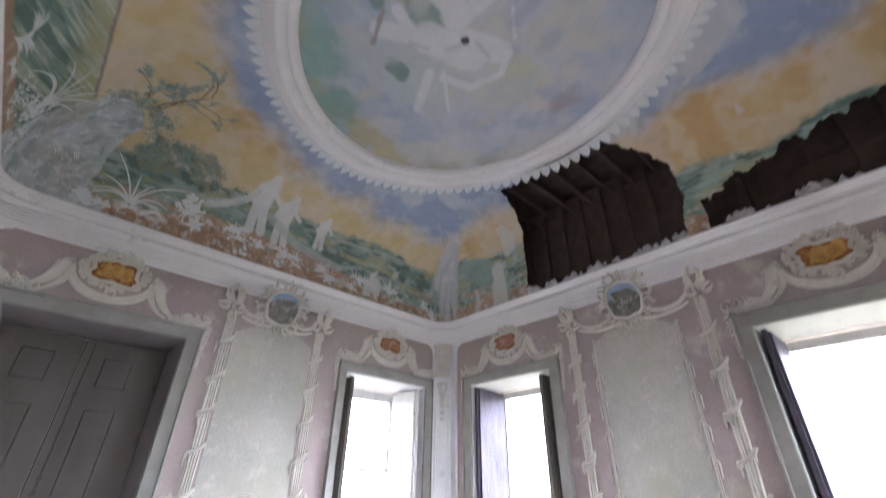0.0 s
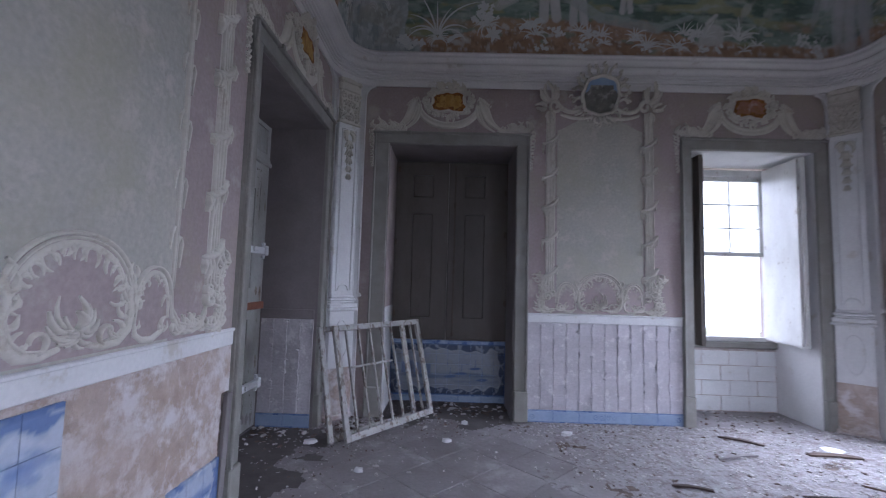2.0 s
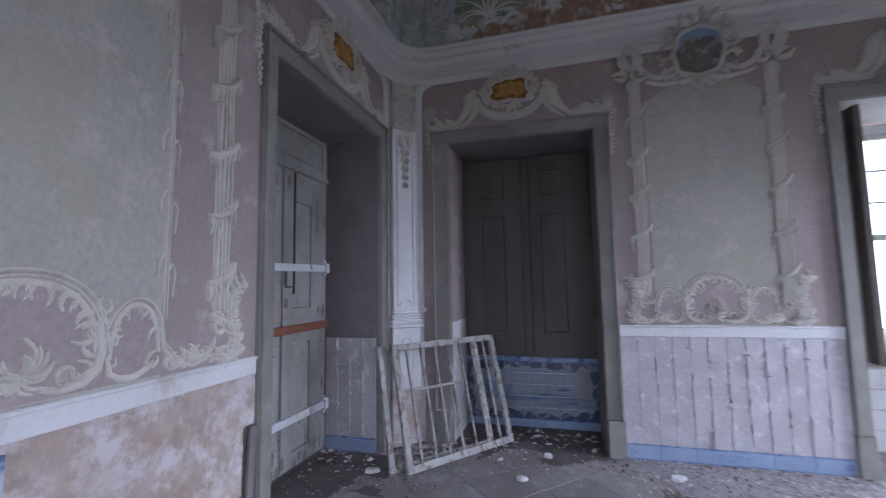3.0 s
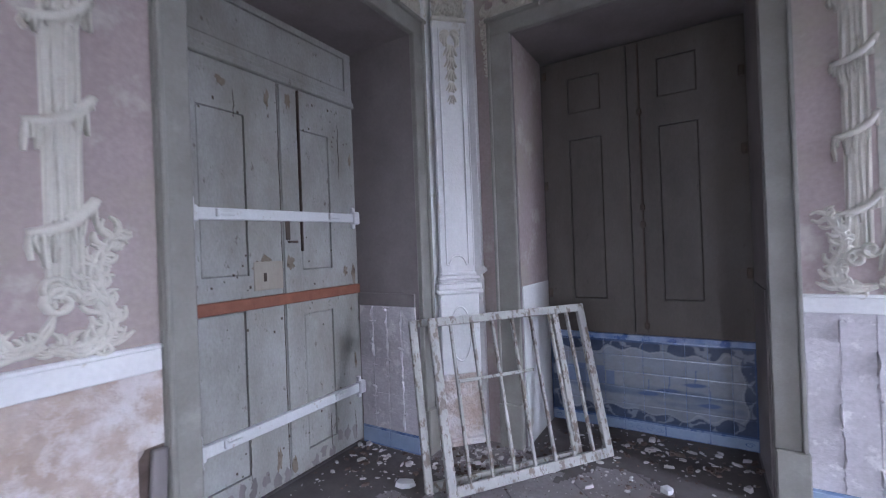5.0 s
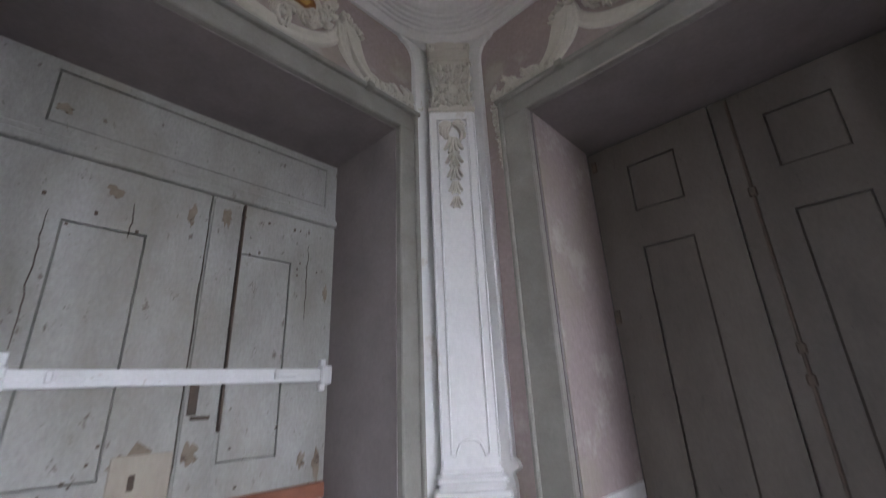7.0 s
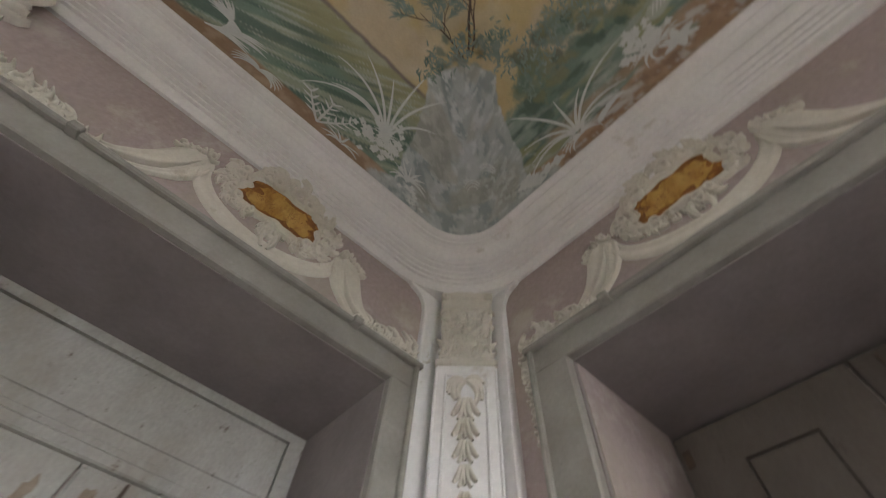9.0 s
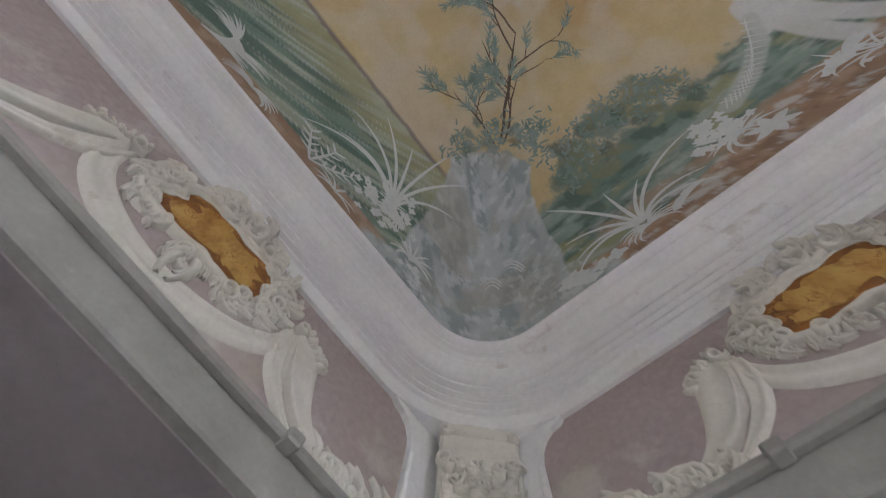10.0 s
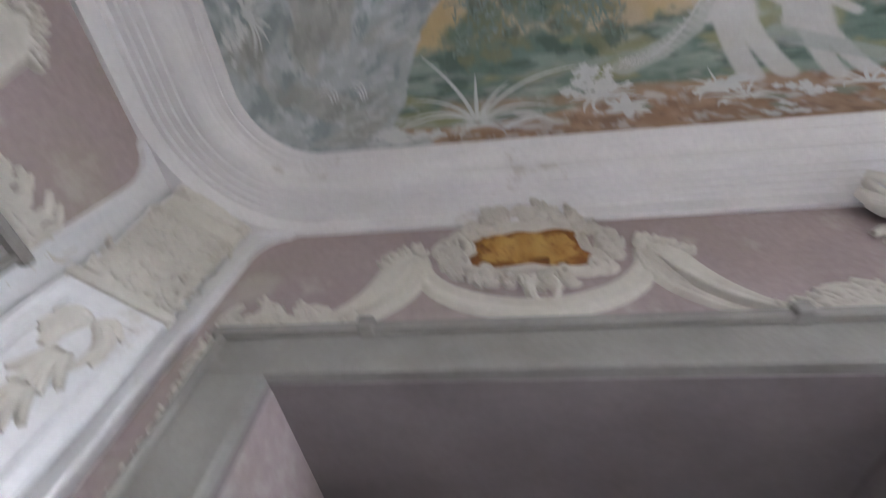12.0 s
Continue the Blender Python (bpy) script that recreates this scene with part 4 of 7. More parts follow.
roof = tagged(part("roof", boxes(((-WALL, -RY - WALL, 5.2), (RX + WALL, WALL, 5.3)), ((-WALL, -RY - WALL, 3.76), (-WALL + 0.1, WALL, 5.2)), ((RX + WALL - 0.1, -RY - WALL, 3.76), (RX + WALL, WALL, 5.2)), ((-WALL + 0.1, WALL - 0.1, 3.76), (RX + WALL - 0.1, WALL, 5.2)), ((-WALL + 0.1, -RY - WALL, 3.76), (RX + WALL - 0.1, -RY - WALL + 0.1, 5.2))), M_BEAM), "dark roof closing the attic", "roof", kind="structure")

# ---- stucco: overdoors, panel frames, pilasters ----
def lobed(cu, cv, w, h, k=56, phase=0.0):
    """A quatrefoil-like outline."""
    pts = []
    for i in range(k):
        t = 2 * math.pi * i / k
        r = 1 + 0.15 * math.cos(4 * t + math.pi + phase) + 0.05 * math.cos(6 * t + 0.6) + 0.035 * math.cos(9 * t)
        pts.append((cu + w * r * math.cos(t), cv + h * r * math.sin(t)))
    return pts


def leafy_ring(bm, W, pts, cu, cv, n, length, rng, w=0.02, h=0.028):
    k = len(pts)
    for i in range(n):
        u, v = pts[int(i * k / n) % k]
        a = math.atan2(v - cv, u - cu) + rng.uniform(-0.25, 0.25)
        L = length * rng.uniform(0.7, 1.25)
        q = (u + L * math.cos(a), v + L * math.sin(a))
        rib(bm, W, curve((u, v), q, rng.choice((-0.25, 0.25)), 5), w * rng.uniform(0.9, 1.5), h * rng.uniform(0.7, 1.3), 0.45)
        rib(bm, W, scroll(q, w * 0.9, a, rng.choice((-0.8, 0.8)), 7, 0.4), w * 0.7, h * 0.9, 0.5)


def ribbon(bm, W, pts, widths, height, lift=0.0, profile=(0.0, 0.75, 1.0, 0.62, 0.5, 0.62, 0.95, 0.7, 0.0)):
    """A smooth modelled band along pts, of changing width, fluted across by the profile."""
    rows_, k = [], len(pts)
    for i, (u, v) in enumerate(pts):
        p, q = pts[max(i - 1, 0)], pts[min(i + 1, k - 1)]
        du, dv = q[0] - p[0], q[1] - p[1]
        L = math.hypot(du, dv) or 1
        f = i / (k - 1) * (len(widths) - 1)
        j = min(int(f), len(widths) - 2)
        w = widths[j] + (widths[j + 1] - widths[j]) * (f - j)
        n = len(profile)
        rows_.append([bm.verts.new(W(u - dv / L * w * (c / (n - 1) - 0.5), v + du / L * w * (c / (n - 1) - 0.5), lift + height * h * min(1.0, 0.4 + w * 14) - 0.001)) for c, h in enumerate(profile)])
    for r, t in zip(rows_, rows_[1:]):
        for j in range(len(profile) - 1):
            bm.faces.new((r[j], t[j], t[j + 1], r[j + 1]))
    for r in (rows_[0], rows_[-1]):
        bm.faces.new(r)
    return bm


def smooth_line(pts, k=6):
    """A Catmull-Rom line through pts."""
    out = []
    P = [pts[0], *pts, pts[-1]]
    for a, b, c, d in zip(P, P[1:], P[2:], P[3:]):
        for i in range(k):
            t = i / k
            out.append(tuple(0.5 * (2 * b[m] + (c[m] - a[m]) * t + (2 * a[m] - 5 * b[m] + 4 * c[m] - d[m]) * t * t + (3 * b[m] - a[m] - 3 * c[m] + d[m]) * t ** 3) for m in (0, 1)))
    return out + [pts[-1]]


def ragged(cu, cv, w, h, seed, k=72):
    """The uneven outline of an overdoor painting: two broad lobes with bays between."""
    pts = []
    for i in range(k):
        t = 2 * math.pi * i / k
        r = 1 + 0.13 * math.cos(4 * t + math.pi) + 0.07 * math.cos(3 * t + seed) + 0.17 * noise.noise(Vector((3.2 * math.cos(t), 3.2 * math.sin(t), seed * 7.1)))
        pts.append((cu + w * r * math.cos(t), cv + h * r * math.sin(t)))
    return pts


def overdoor(W, uc, a, b, left, right, art, seed, label):
    """The stucco crest over an opening: a painted cartouche in a leafy frame, ribbons below it, and tufts at the casing's corners."""
    rng = random.Random(seed)
    v0, cv = HEAD + 0.122, 3.300
    flat = W
    W = lambda u, v, n: flat(u, v, n + 0.45 * max(0.0, v - 3.42))  # noqa: E731
    thing = empty("overdoor_cartouche", label, "stucco ornament", "overdoor cartouches", W(uc, v0, 0.0))
    child("painting", outline_slab(bmesh.new(), W, ragged(uc, cv, 0.182, 0.104, seed), -0.002, 0.010), M_UMBER, thing, "small painted scene in brown tones")
    glow = [(u + 0.05 * noise.noise(Vector((u * 26, v * 26, seed))), v + 0.035 * noise.noise(Vector((u * 31, v * 31, seed + 9)))) for u, v in ragged(uc + 0.004, cv + 0.002, 0.145, 0.074, seed, 110)]
    child("painted_ground", outline_slab(bmesh.new(), W, glow, 0.0085, 0.0125), art, thing)
    bm = bmesh.new()
    for i in range(16):  # brown brushwork of trees over the ground
        u, v = uc + rng.choice((-1, 1)) * rng.uniform(0.03, 0.12), cv - rng.uniform(0.0, 0.05)
        for _ in range(4):
            rib(bm, W, curve((u, v), (u + rng.uniform(-0.045, 0.045), v + rng.uniform(0.01, 0.06)), rng.uniform(-0.3, 0.3), 6), rng.uniform(0.004, 0.012), 0.0012, 0.3, 0.0125, 3)
    tagged(child("painted_trees", bm, M_UMBER, thing), kind="stuff")
    bm = bmesh.new()
    inner = ragged(uc, cv, 0.192, 0.114, seed)
    ribbon(bm, W, inner + inner[:1], (0.026, 0.026), 0.024)
    outer = ragged(uc, cv, 0.210, 0.130, seed)
    rib(bm, W, outer + outer[:2], 0.024, 0.030, 0.9)
    # leafy clumps round the frame, thick at the top and the upper ends
    for i in range(17):
        t = 2 * math.pi * (i + rng.uniform(-0.35, 0.35)) / 17
        big = 0.7 + 0.5 * max(0.0, math.sin(t)) + rng.uniform(-0.15, 0.35)
        u, v = uc + rng.uniform(0.215, 0.245) * math.cos(t), cv + rng.uniform(0.132, 0.155) * math.sin(t)
        rib(bm, W, scroll((u, v), 0.030 * big, t + rng.uniform(-1, 1), rng.choice((-1, 1)) * 1.3, 13, 0.3), 0.015, 0.038, 0.6)
        for k_ in range(3):
            a_ = t + rng.uniform(-1.1, 1.1)
            p_ = (u + 0.014 * math.cos(a_), v + 0.014 * math.sin(a_))
            ribbon(bm, W, smooth_line([p_, (p_[0] + 0.03 * big * math.cos(a_), p_[1] + 0.03 * big * math.sin(a_)), (p_[0] + 0.055 * big * math.cos(a_ + 0.6), p_[1] + 0.055 * big * math.sin(a_ + 0.6))], 4), (0.020, 0.034 * big, 0.006), 0.024)
        frond(bm, W, (u, v), t + rng.uniform(-0.5, 0.5), 0.052 * big, 5, 0.015, 0.030, rng, 2.4, 0.4)
    for i in range(40):  # beads of leaf between the clumps
        t = rng.uniform(0, 6.283)
        u, v = uc + 0.222 * math.cos(t), cv + 0.142 * math.sin(t)
        rib(bm, W, curve((u, v), (u + 0.03 * math.cos(t + 0.8), v + 0.03 * math.sin(t + 0.8)), 0.3, 5), 0.014, 0.026, 0.4)
    frond(bm, W, (uc + 0.02, cv - 0.13), -math.pi / 2, 0.13, 6, 0.022, 0.030, rng, 0.8, 0.2)
    child("frame", bm, M_STUCCO, thing, "leafy cream stucco frame", True)
    # the broad ribbon that hangs under the painting from end to end
    bowl = [(uc + 0.315 * math.cos(t), cv - 0.020 - 0.235 * abs(math.sin(t)) ** 0.9) for t in (math.pi + math.pi * i / 26 for i in range(27))]
    bm = ribbon(bmesh.new(), W, bowl, (0.045, 0.075, 0.088, 0.080, 0.088, 0.075, 0.045), 0.015)
    child("ribbon", bm, M_STUCCO, thing, "smooth stucco ribbon under the painting", True)
    for s in (-1, 1):
        P = lambda du, v: (uc + s * du, v)  # noqa: E731
        half = (uc - a + left) if s < 0 else (b + right - uc)
        bm = bmesh.new()
        ribbon(bm, W, smooth_line([P(0.355, cv + 0.005), P(0.372, cv - 0.06), P(0.415, cv - 0.155), P(0.48, cv - 0.235), P(0.57, cv - 0.29), P(half - 0.06, v0 + 0.022)]), (0.060, 0.130, 0.105, 0.060, 0.034, 0.016), 0.016)
        ribbon(bm, W, smooth_line([P(0.305, cv - 0.04), P(0.318, cv - 0.12), P(0.352, cv - 0.20), P(0.42, cv - 0.27), P(0.50, v0 + 0.022)]), (0.040, 0.060, 0.050, 0.032, 0.014), 0.020)
        rib(bm, W, smooth_line([P(0.34, cv - 0.05), P(0.37, cv - 0.15), P(0.43, cv - 0.24), P(0.53, cv - 0.295)]), 0.010, 0.034, 0.4)
        for k_ in range(6):
            frond(bm, W, P(0.335 + 0.016 * k_, cv + 0.022 - 0.012 * k_), math.pi / 2 - s * (0.1 + 0.22 * k_), 0.042, 4, 0.017, 0.026, rng, 1.3, 0.3)
        rib(bm, W, scroll(P(0.325, cv + 0.01), 0.026, 0, s * 1.2, 12), 0.013, 0.034, 0.6)
        rib(bm, W, [P(0.0, v0 + 0.004), P(half, v0 + 0.004)], 0.014, 0.022, 0.9)
        child("wing", bm, M_STUCCO, thing, "smooth flaring stucco leaf", True)
        bm = bmesh.new()
        for i in range(11):
            q = i / 10
            frond(bm, W, P(half - 0.30 + 0.30 * q, v0 + 0.02 + 0.035 * q), math.pi / 2 + s * rng.uniform(-0.7, 0.7), 0.075 + 0.03 * q, 5, 0.020, 0.026, rng, 2.2, 0.4)
            rib(bm, W, scroll(P(half - 0.28 + 0.28 * q, v0 + 0.035 + 0.03 * q), 0.020, rng.uniform(0, 6), rng.choice((-1, 1)), 10, 0.4), 0.013, 0.030, 0.6)
        for i in range(12):
            frond(bm, W, P(half + 0.022 - 0.001 * i, v0 + 0.02 - 0.035 * i), rng.uniform(-0.9, 0.9) + (0 if s > 0 else math.pi), 0.055 - 0.0025 * i, 4, 0.016, 0.022, rng, 1.6, 0.4)
        child("corner_tuft", bm, M_STUCCO, thing, "acanthus tuft of cream stucco", True)
    return thing


def staff(bm, W, u, v0, v1, rng, lean=0.0):
    """A fluted stucco staff bound with ragged dripping bands."""
    rib(bm, W, [(u, v0 + (v1 - v0) * i / 4) for i in range(5)], 0.105, 0.010, 0.95)
    for du in (-0.038, -0.013, 0.012, 0.037):
        rib(bm, W, [(u + du + 0.004 * math.sin(i * 1.1 + du * 60), v0 + (v1 - v0) * i / 14) for i in range(15)], 0.018, 0.024, 0.9)
    v = v0 + 0.26
    while v < v1 - 0.05:
        rib(bm, W, curve((u - 0.088, v - 0.055), (u + 0.080, v + 0.055), -0.14, 8), 0.042, 0.042, 0.5)
        for i in range(12):
            du = -0.082 + 0.0142 * i
            L = rng.uniform(0.03, 0.13) * (1.1 - 0.3 * abs(i - 5) / 6)
            vv = v - 0.055 + 0.0095 * i
            rib(bm, W, [(u + du, vv), (u + du - 0.004, vv - L * 0.5), (u + du + rng.uniform(-0.006, 0.006), vv - L)], 0.0175, rng.uniform(0.028, 0.042), 0.4)
        v += rng.uniform(0.30, 0.37)


def acanthus(bm, W, u, v, s, rng):
    """The scrolled leaf at a staff's foot: an S-shaped spine with curled lobes, and a rolled foot towards the panel."""
    Q = lambda du, dv: (u + s * du, v + dv)  # noqa: E731
    spine = smooth_line([Q(-0.05, 0.03), Q(0.03, 0.012), Q(0.085, 0.045), Q(0.10, 0.11), Q(0.07, 0.19), Q(0.065, 0.26), Q(0.10, 0.33), Q(0.125, 0.37)])
    ribbon(bm, W, spine, (0.030, 0.058, 0.066, 0.060, 0.050, 0.044, 0.034, 0.012), 0.026)
    for i in range(4, len(spine) - 2, 4):
        p, q = spine[i], spine[i + 1]
        a = math.atan2(q[1] - p[1], q[0] - p[0])
        for side in (-1, 1):
            frond(bm, W, (p[0], p[1]), a + side * 0.9, 0.066, 4, 0.020, 0.026, rng, 1.0, 0.35 * side)
    rib(bm, W, scroll(Q(-0.03, 0.20), 0.038, 0, s * 1.4, 16), 0.020, 0.034, 0.6)
    rib(bm, W, scroll(Q(0.045, 0.17), 0.030, 2.0, -s * 1.3, 14), 0.016, 0.034, 0.6)
    low = smooth_line([Q(-0.06, 0.05), Q(-0.11, 0.03), Q(-0.15, 0.045), Q(-0.165, 0.09)])
    ribbon(bm, W, low, (0.05, 0.045, 0.036, 0.014), 0.022)
    for i in range(2, len(low) - 2, 4):
        frond(bm, W, low[i], math.pi / 2 + s * 0.6, 0.055, 4, 0.016, 0.022, rng, 1.2, 0.3)
    tail = smooth_line([Q(0.05, 0.02), Q(0.12, 0.018), Q(0.17, 0.045)])
    ribbon(bm, W, tail, (0.034, 0.030, 0.010), 0.022)


def panel_frame(W, uc, a, b, seed, label, double=True, top=True):
    """A wall panel: pale field, staffs at the sides, cartouche work below and a painted medallion above."""
    rng = random.Random(seed)
    thing = empty("stucco_panel", label, "stucco panel", "wall panels", W(uc, 1.09, 0.0))
    arch = [(uc + a * math.cos(t) * (1 - 0.25 * math.sin(t) ** 8), 3.02 + 0.14 * math.sin(t) - 0.05 * math.sin(t * 3)) for t in (math.pi * i / 20 for i in range(21))]
    child("field", outline_slab(bmesh.new(), W, [(uc - a, 1.086), (uc + a, 1.086)] + arch, -0.002, 0.004), M_PANEL, thing, "blank grey-green plaster field")
    for s in (-1, 1):
        bm = bmesh.new()
        staff(bm, W, uc + s * b, 1.26, 3.22, rng)
        rib(bm, W, scroll((uc + s * b - 0.02, 1.26), 0.05, 0, 1.3, 14), 0.026, 0.04, 0.6)
        acanthus(bm, W, uc + s * b, 1.10, s, rng)
        child("staff", bm, M_STUCCO, thing, "fluted stucco staff with dripping bands", True)
        if double:
            bm = bmesh.new()
            rib(bm, W, [(uc + s * a, 1.30 + 1.75 * i / 10) for i in range(11)], 0.016, 0.024, 0.9)
            rib(bm, W, [(uc + s * (a + 0.018), 1.32 + 1.73 * i / 10) for i in range(11)], 0.012, 0.018, 0.9)
            v = 1.5
            while v < 3.0:
                rib(bm, W, [(uc + s * (a + 0.005), v), (uc + s * (a + 0.03), v + 0.05), (uc + s * (a + 0.045), v + 0.02), (uc + s * (a + 0.04), v - 0.09)], 0.018, 0.022, 0.4)
                rib(bm, W, [(uc + s * a, v + 0.1), (uc + s * (a - 0.03), v + 0.06), (uc + s * (a - 0.03), v - 0.01)], 0.016, 0.02, 0.4)
                v += 0.27
            child("rod", bm, M_STUCCO, thing, "thin stucco rod with hooked tips", True)
    # cartouche below: rose fields under shallow arches, acanthus along their rims, a rosette at the foot
    w = a * 0.53
    dome = lambda c, r, h, k, lo=0.0: [(c + r * math.cos(t), 1.10 + h * max(math.sin(t), 0.0) ** 0.55) for t in (math.pi * (lo + (1 - 2 * lo) * i / k) for i in range(k + 1))]  # noqa: E731
    child("rose_field", outline_slab(bmesh.new(), W, dome(uc, w, 0.40, 24), 0.003, 0.0075), M_PINK, thing, "rose plaster inside the scrollwork")
    for s in (-1, 1):
        cu, r = uc + s * (w + a) / 2, (a - w) / 2
        child("rose_field", outline_slab(bmesh.new(), W, dome(cu, r, 0.30, 16), 0.003, 0.0075), M_PINK, thing)
    bm = bmesh.new()
    for off, ww, hh in ((0.012, 0.014, 0.022), (-0.006, 0.012, 0.018), (-0.026, 0.030, 0.012)):
        rib(bm, W, dome(uc, w + off, 0.40 + off, 26, 0.03), ww, hh, 0.8, 0.004)
    for i in range(13):  # leaves hanging from the arch
        t = math.pi * (0.10 + 0.80 * i / 12)
        p = (uc + (w - 0.03) * math.cos(t), 1.10 + 0.375 * math.sin(t) ** 0.55)
        frond(bm, W, p, math.atan2(1.2 - p[1], uc - p[0]) + rng.uniform(-0.6, 0.6), rng.uniform(0.045, 0.085), 4, 0.018, 0.020, rng, 1.5, 0.3)
    for s in (-1, 1):
        cu, r = uc + s * (w + a) / 2, (a - w) / 2
        for off, ww, hh in ((0.010, 0.013, 0.022), (-0.014, 0.026, 0.014)):
            rib(bm, W, dome(cu, r + off, 0.30 + off, 18, 0.04), ww, hh, 0.8, 0.004)
        for i in range(6):
            t = math.pi * (0.15 + 0.7 * i / 5)
            p = (cu + (r - 0.02) * math.cos(t), 1.10 + 0.285 * math.sin(t) ** 0.55)
            frond(bm, W, p, math.atan2(1.22 - p[1], cu - p[0]) + rng.uniform(-0.5, 0.5), rng.uniform(0.03, 0.055), 3, 0.014, 0.018, rng, 1.3, 0.3)
        # the long foot scroll that rises against the arch
        foot = [(uc + s * q, z) for q, z in ((0.05, 1.135), (w * 0.45, 1.118), (w * 0.72, 1.125), (w * 0.90, 1.165), (w * 0.95, 1.23), (w * 0.90, 1.30), (w * 0.93, 1.36))]
        rib(bm, W, foot, 0.036, 0.022, 0.35, 0.004)
        rib(bm, W, [(u - s * 0.012, z + 0.018) for u, z in foot[1:5]], 0.012, 0.028, 0.4, 0.004)
        rib(bm, W, scroll((uc + s * w * 0.52, 1.165), 0.042, -math.pi / 2, -s * 0.8, 12, 0.4), 0.016, 0.026, 0.5, 0.004)
        for q, z, an in ((0.92, 1.22, 2.3), (0.90, 1.27, 2.0), (0.90, 1.32, 1.8), (0.93, 1.36, 1.4), (0.80, 1.15, 2.4)):
            frond(bm, W, (uc + s * w * q, z), math.pi / 2 + s * (an - math.pi / 2), 0.075, 4, 0.017, 0.024, rng, 0.9, 0.3)
        low = [(cu + s * q * r, z) for q, z in ((-0.92, 1.20), (-0.85, 1.14), (-0.5, 1.115), (0.0, 1.112), (0.45, 1.135), (0.7, 1.16))]
        rib(bm, W, low, 0.030, 0.020, 0.35, 0.004)
        frond(bm, W, (cu + s * 0.5 * r, 1.14), math.pi / 2 - s * 0.6, 0.07, 4, 0.016, 0.022, rng, 1.2, 0.3)
        for q in (0.2, 0.55, 0.85):
            frond(bm, W, (cu - s * 0.85 * r, 1.12 + 0.22 * q), math.pi / 2 - s * 0.5, 0.05, 3, 0.013, 0.018, rng, 1.0, 0.3)
        # the trough that ties the rod to the outer staff
        if b > a + 0.15:
            for off, ww in ((0.0, 0.022), (0.028, 0.012)):
                rib(bm, W, [(uc + s * u, z + off) for u, z in ((a - 0.01, 1.29), (a + 0.01, 1.20), (a + 0.06, 1.135), ((a + b) / 2, 1.11), (b - 0.08, 1.13), (b - 0.04, 1.19), (b - 0.03, 1.26))], ww, 0.022, 0.6, 0.002)
            for q in range(6):
                frond(bm, W, (uc + s * (a + 0.03 + q * (b - a - 0.06) / 5), 1.12), math.pi / 2 + s * rng.uniform(-0.9, 0.9), 0.08, 4, 0.016, 0.022, rng, 1.4, 0.3)
    frond(bm, W, (uc, 1.19), math.pi / 2, 0.12, 13, 0.018, 0.030, rng, 5.2, 0.3)
    frond(bm, W, (uc, 1.19), math.pi / 2, 0.06, 9, 0.016, 0.042, rng, 5.6, 0.3)
    child("cartouche", bm, M_STUCCO, thing, "rococo scrollwork of cream stucco", True)
    # medallion above, leaning out over the cornice
    cv = 3.385
    flat = W
    W = lambda u, v, n: flat(u, v, n + 0.30 * max(0.0, v - 3.26))  # noqa: E731
    up = [(uc + 0.165 * math.cos(t) * (1.06 - 0.035 * math.cos(4 * t) + 0.03 * math.cos(8 * t)), cv + 0.165 * math.sin(t) * (1.06 - 0.035 * math.cos(4 * t) + 0.03 * math.cos(8 * t))) for t in (2 * math.pi * i / 48 for i in range(48))]
    med = child("medallion", outline_slab(bmesh.new(), W, up, -0.002, 0.012), M_VISTA_LAND, thing, "painted landscape medallion with blue sky")
    cap = [p for p in up if p[1] > cv + 0.01]
    hill = [(uc - 0.15 + 0.3 * i / 9, cv + 0.035 + 0.035 * math.sin(i * 1.7)) for i in range(10)]
    sky_part = child("painted_sky", outline_slab(bmesh.new(), W, sorted(cap, key=lambda p: math.atan2(p[1] - cv, p[0] - uc)) + hill, 0.011, 0.0135), M_VISTA_SKY, thing)
    bm = bmesh.new()
    ring = [(uc + (p[0] - uc) * 1.12, cv + (p[1] - cv) * 1.12) for p in up]
    rib(bm, W, ring + ring[:2], 0.04, 0.04, 0.9)
    leafy_ring(bm, W, [(uc + (p[0] - uc) * 1.2, cv + (p[1] - cv) * 1.2) for p in up], uc, cv, 26, 0.085, rng, 0.026, 0.036)
    for s in (-1, 1):
        rib(bm, W, curve((uc + s * 0.2, cv - 0.14), (uc + s * (b - 0.06), cv - 0.06), s * -0.22, 10), 0.05, 0.036, 0.5)
        rib(bm, W, curve((uc + s * 0.04, cv - 0.2), (uc + s * (b - 0.10), cv - 0.19), s * -0.1, 10), 0.04, 0.03, 0.5)
        rib(bm, W, scroll((uc + s * (b - 0.04), cv - 0.10), 0.075, 0, s * 1.2, 16), 0.036, 0.034, 0.6)
        frond(bm, W, (uc + s * b, cv - 0.06), math.pi / 2 - s * 0.25, 0.19, 9, 0.036, 0.04, rng, 1.9)
        frond(bm, W, (uc + s * (b + 0.05), cv - 0.12), math.pi / 2 - s * 1.3, 0.12, 5, 0.03, 0.034, rng, 1.2)
        frond(bm, W, (uc + s * (b + 0.01), cv - 0.16), -math.pi / 2, 0.14, 5, 0.03, 0.034, rng, 0.9)
    child("crest", bm, M_STUCCO, thing, "scrolled stucco crest round the medallion", True)
    return thing


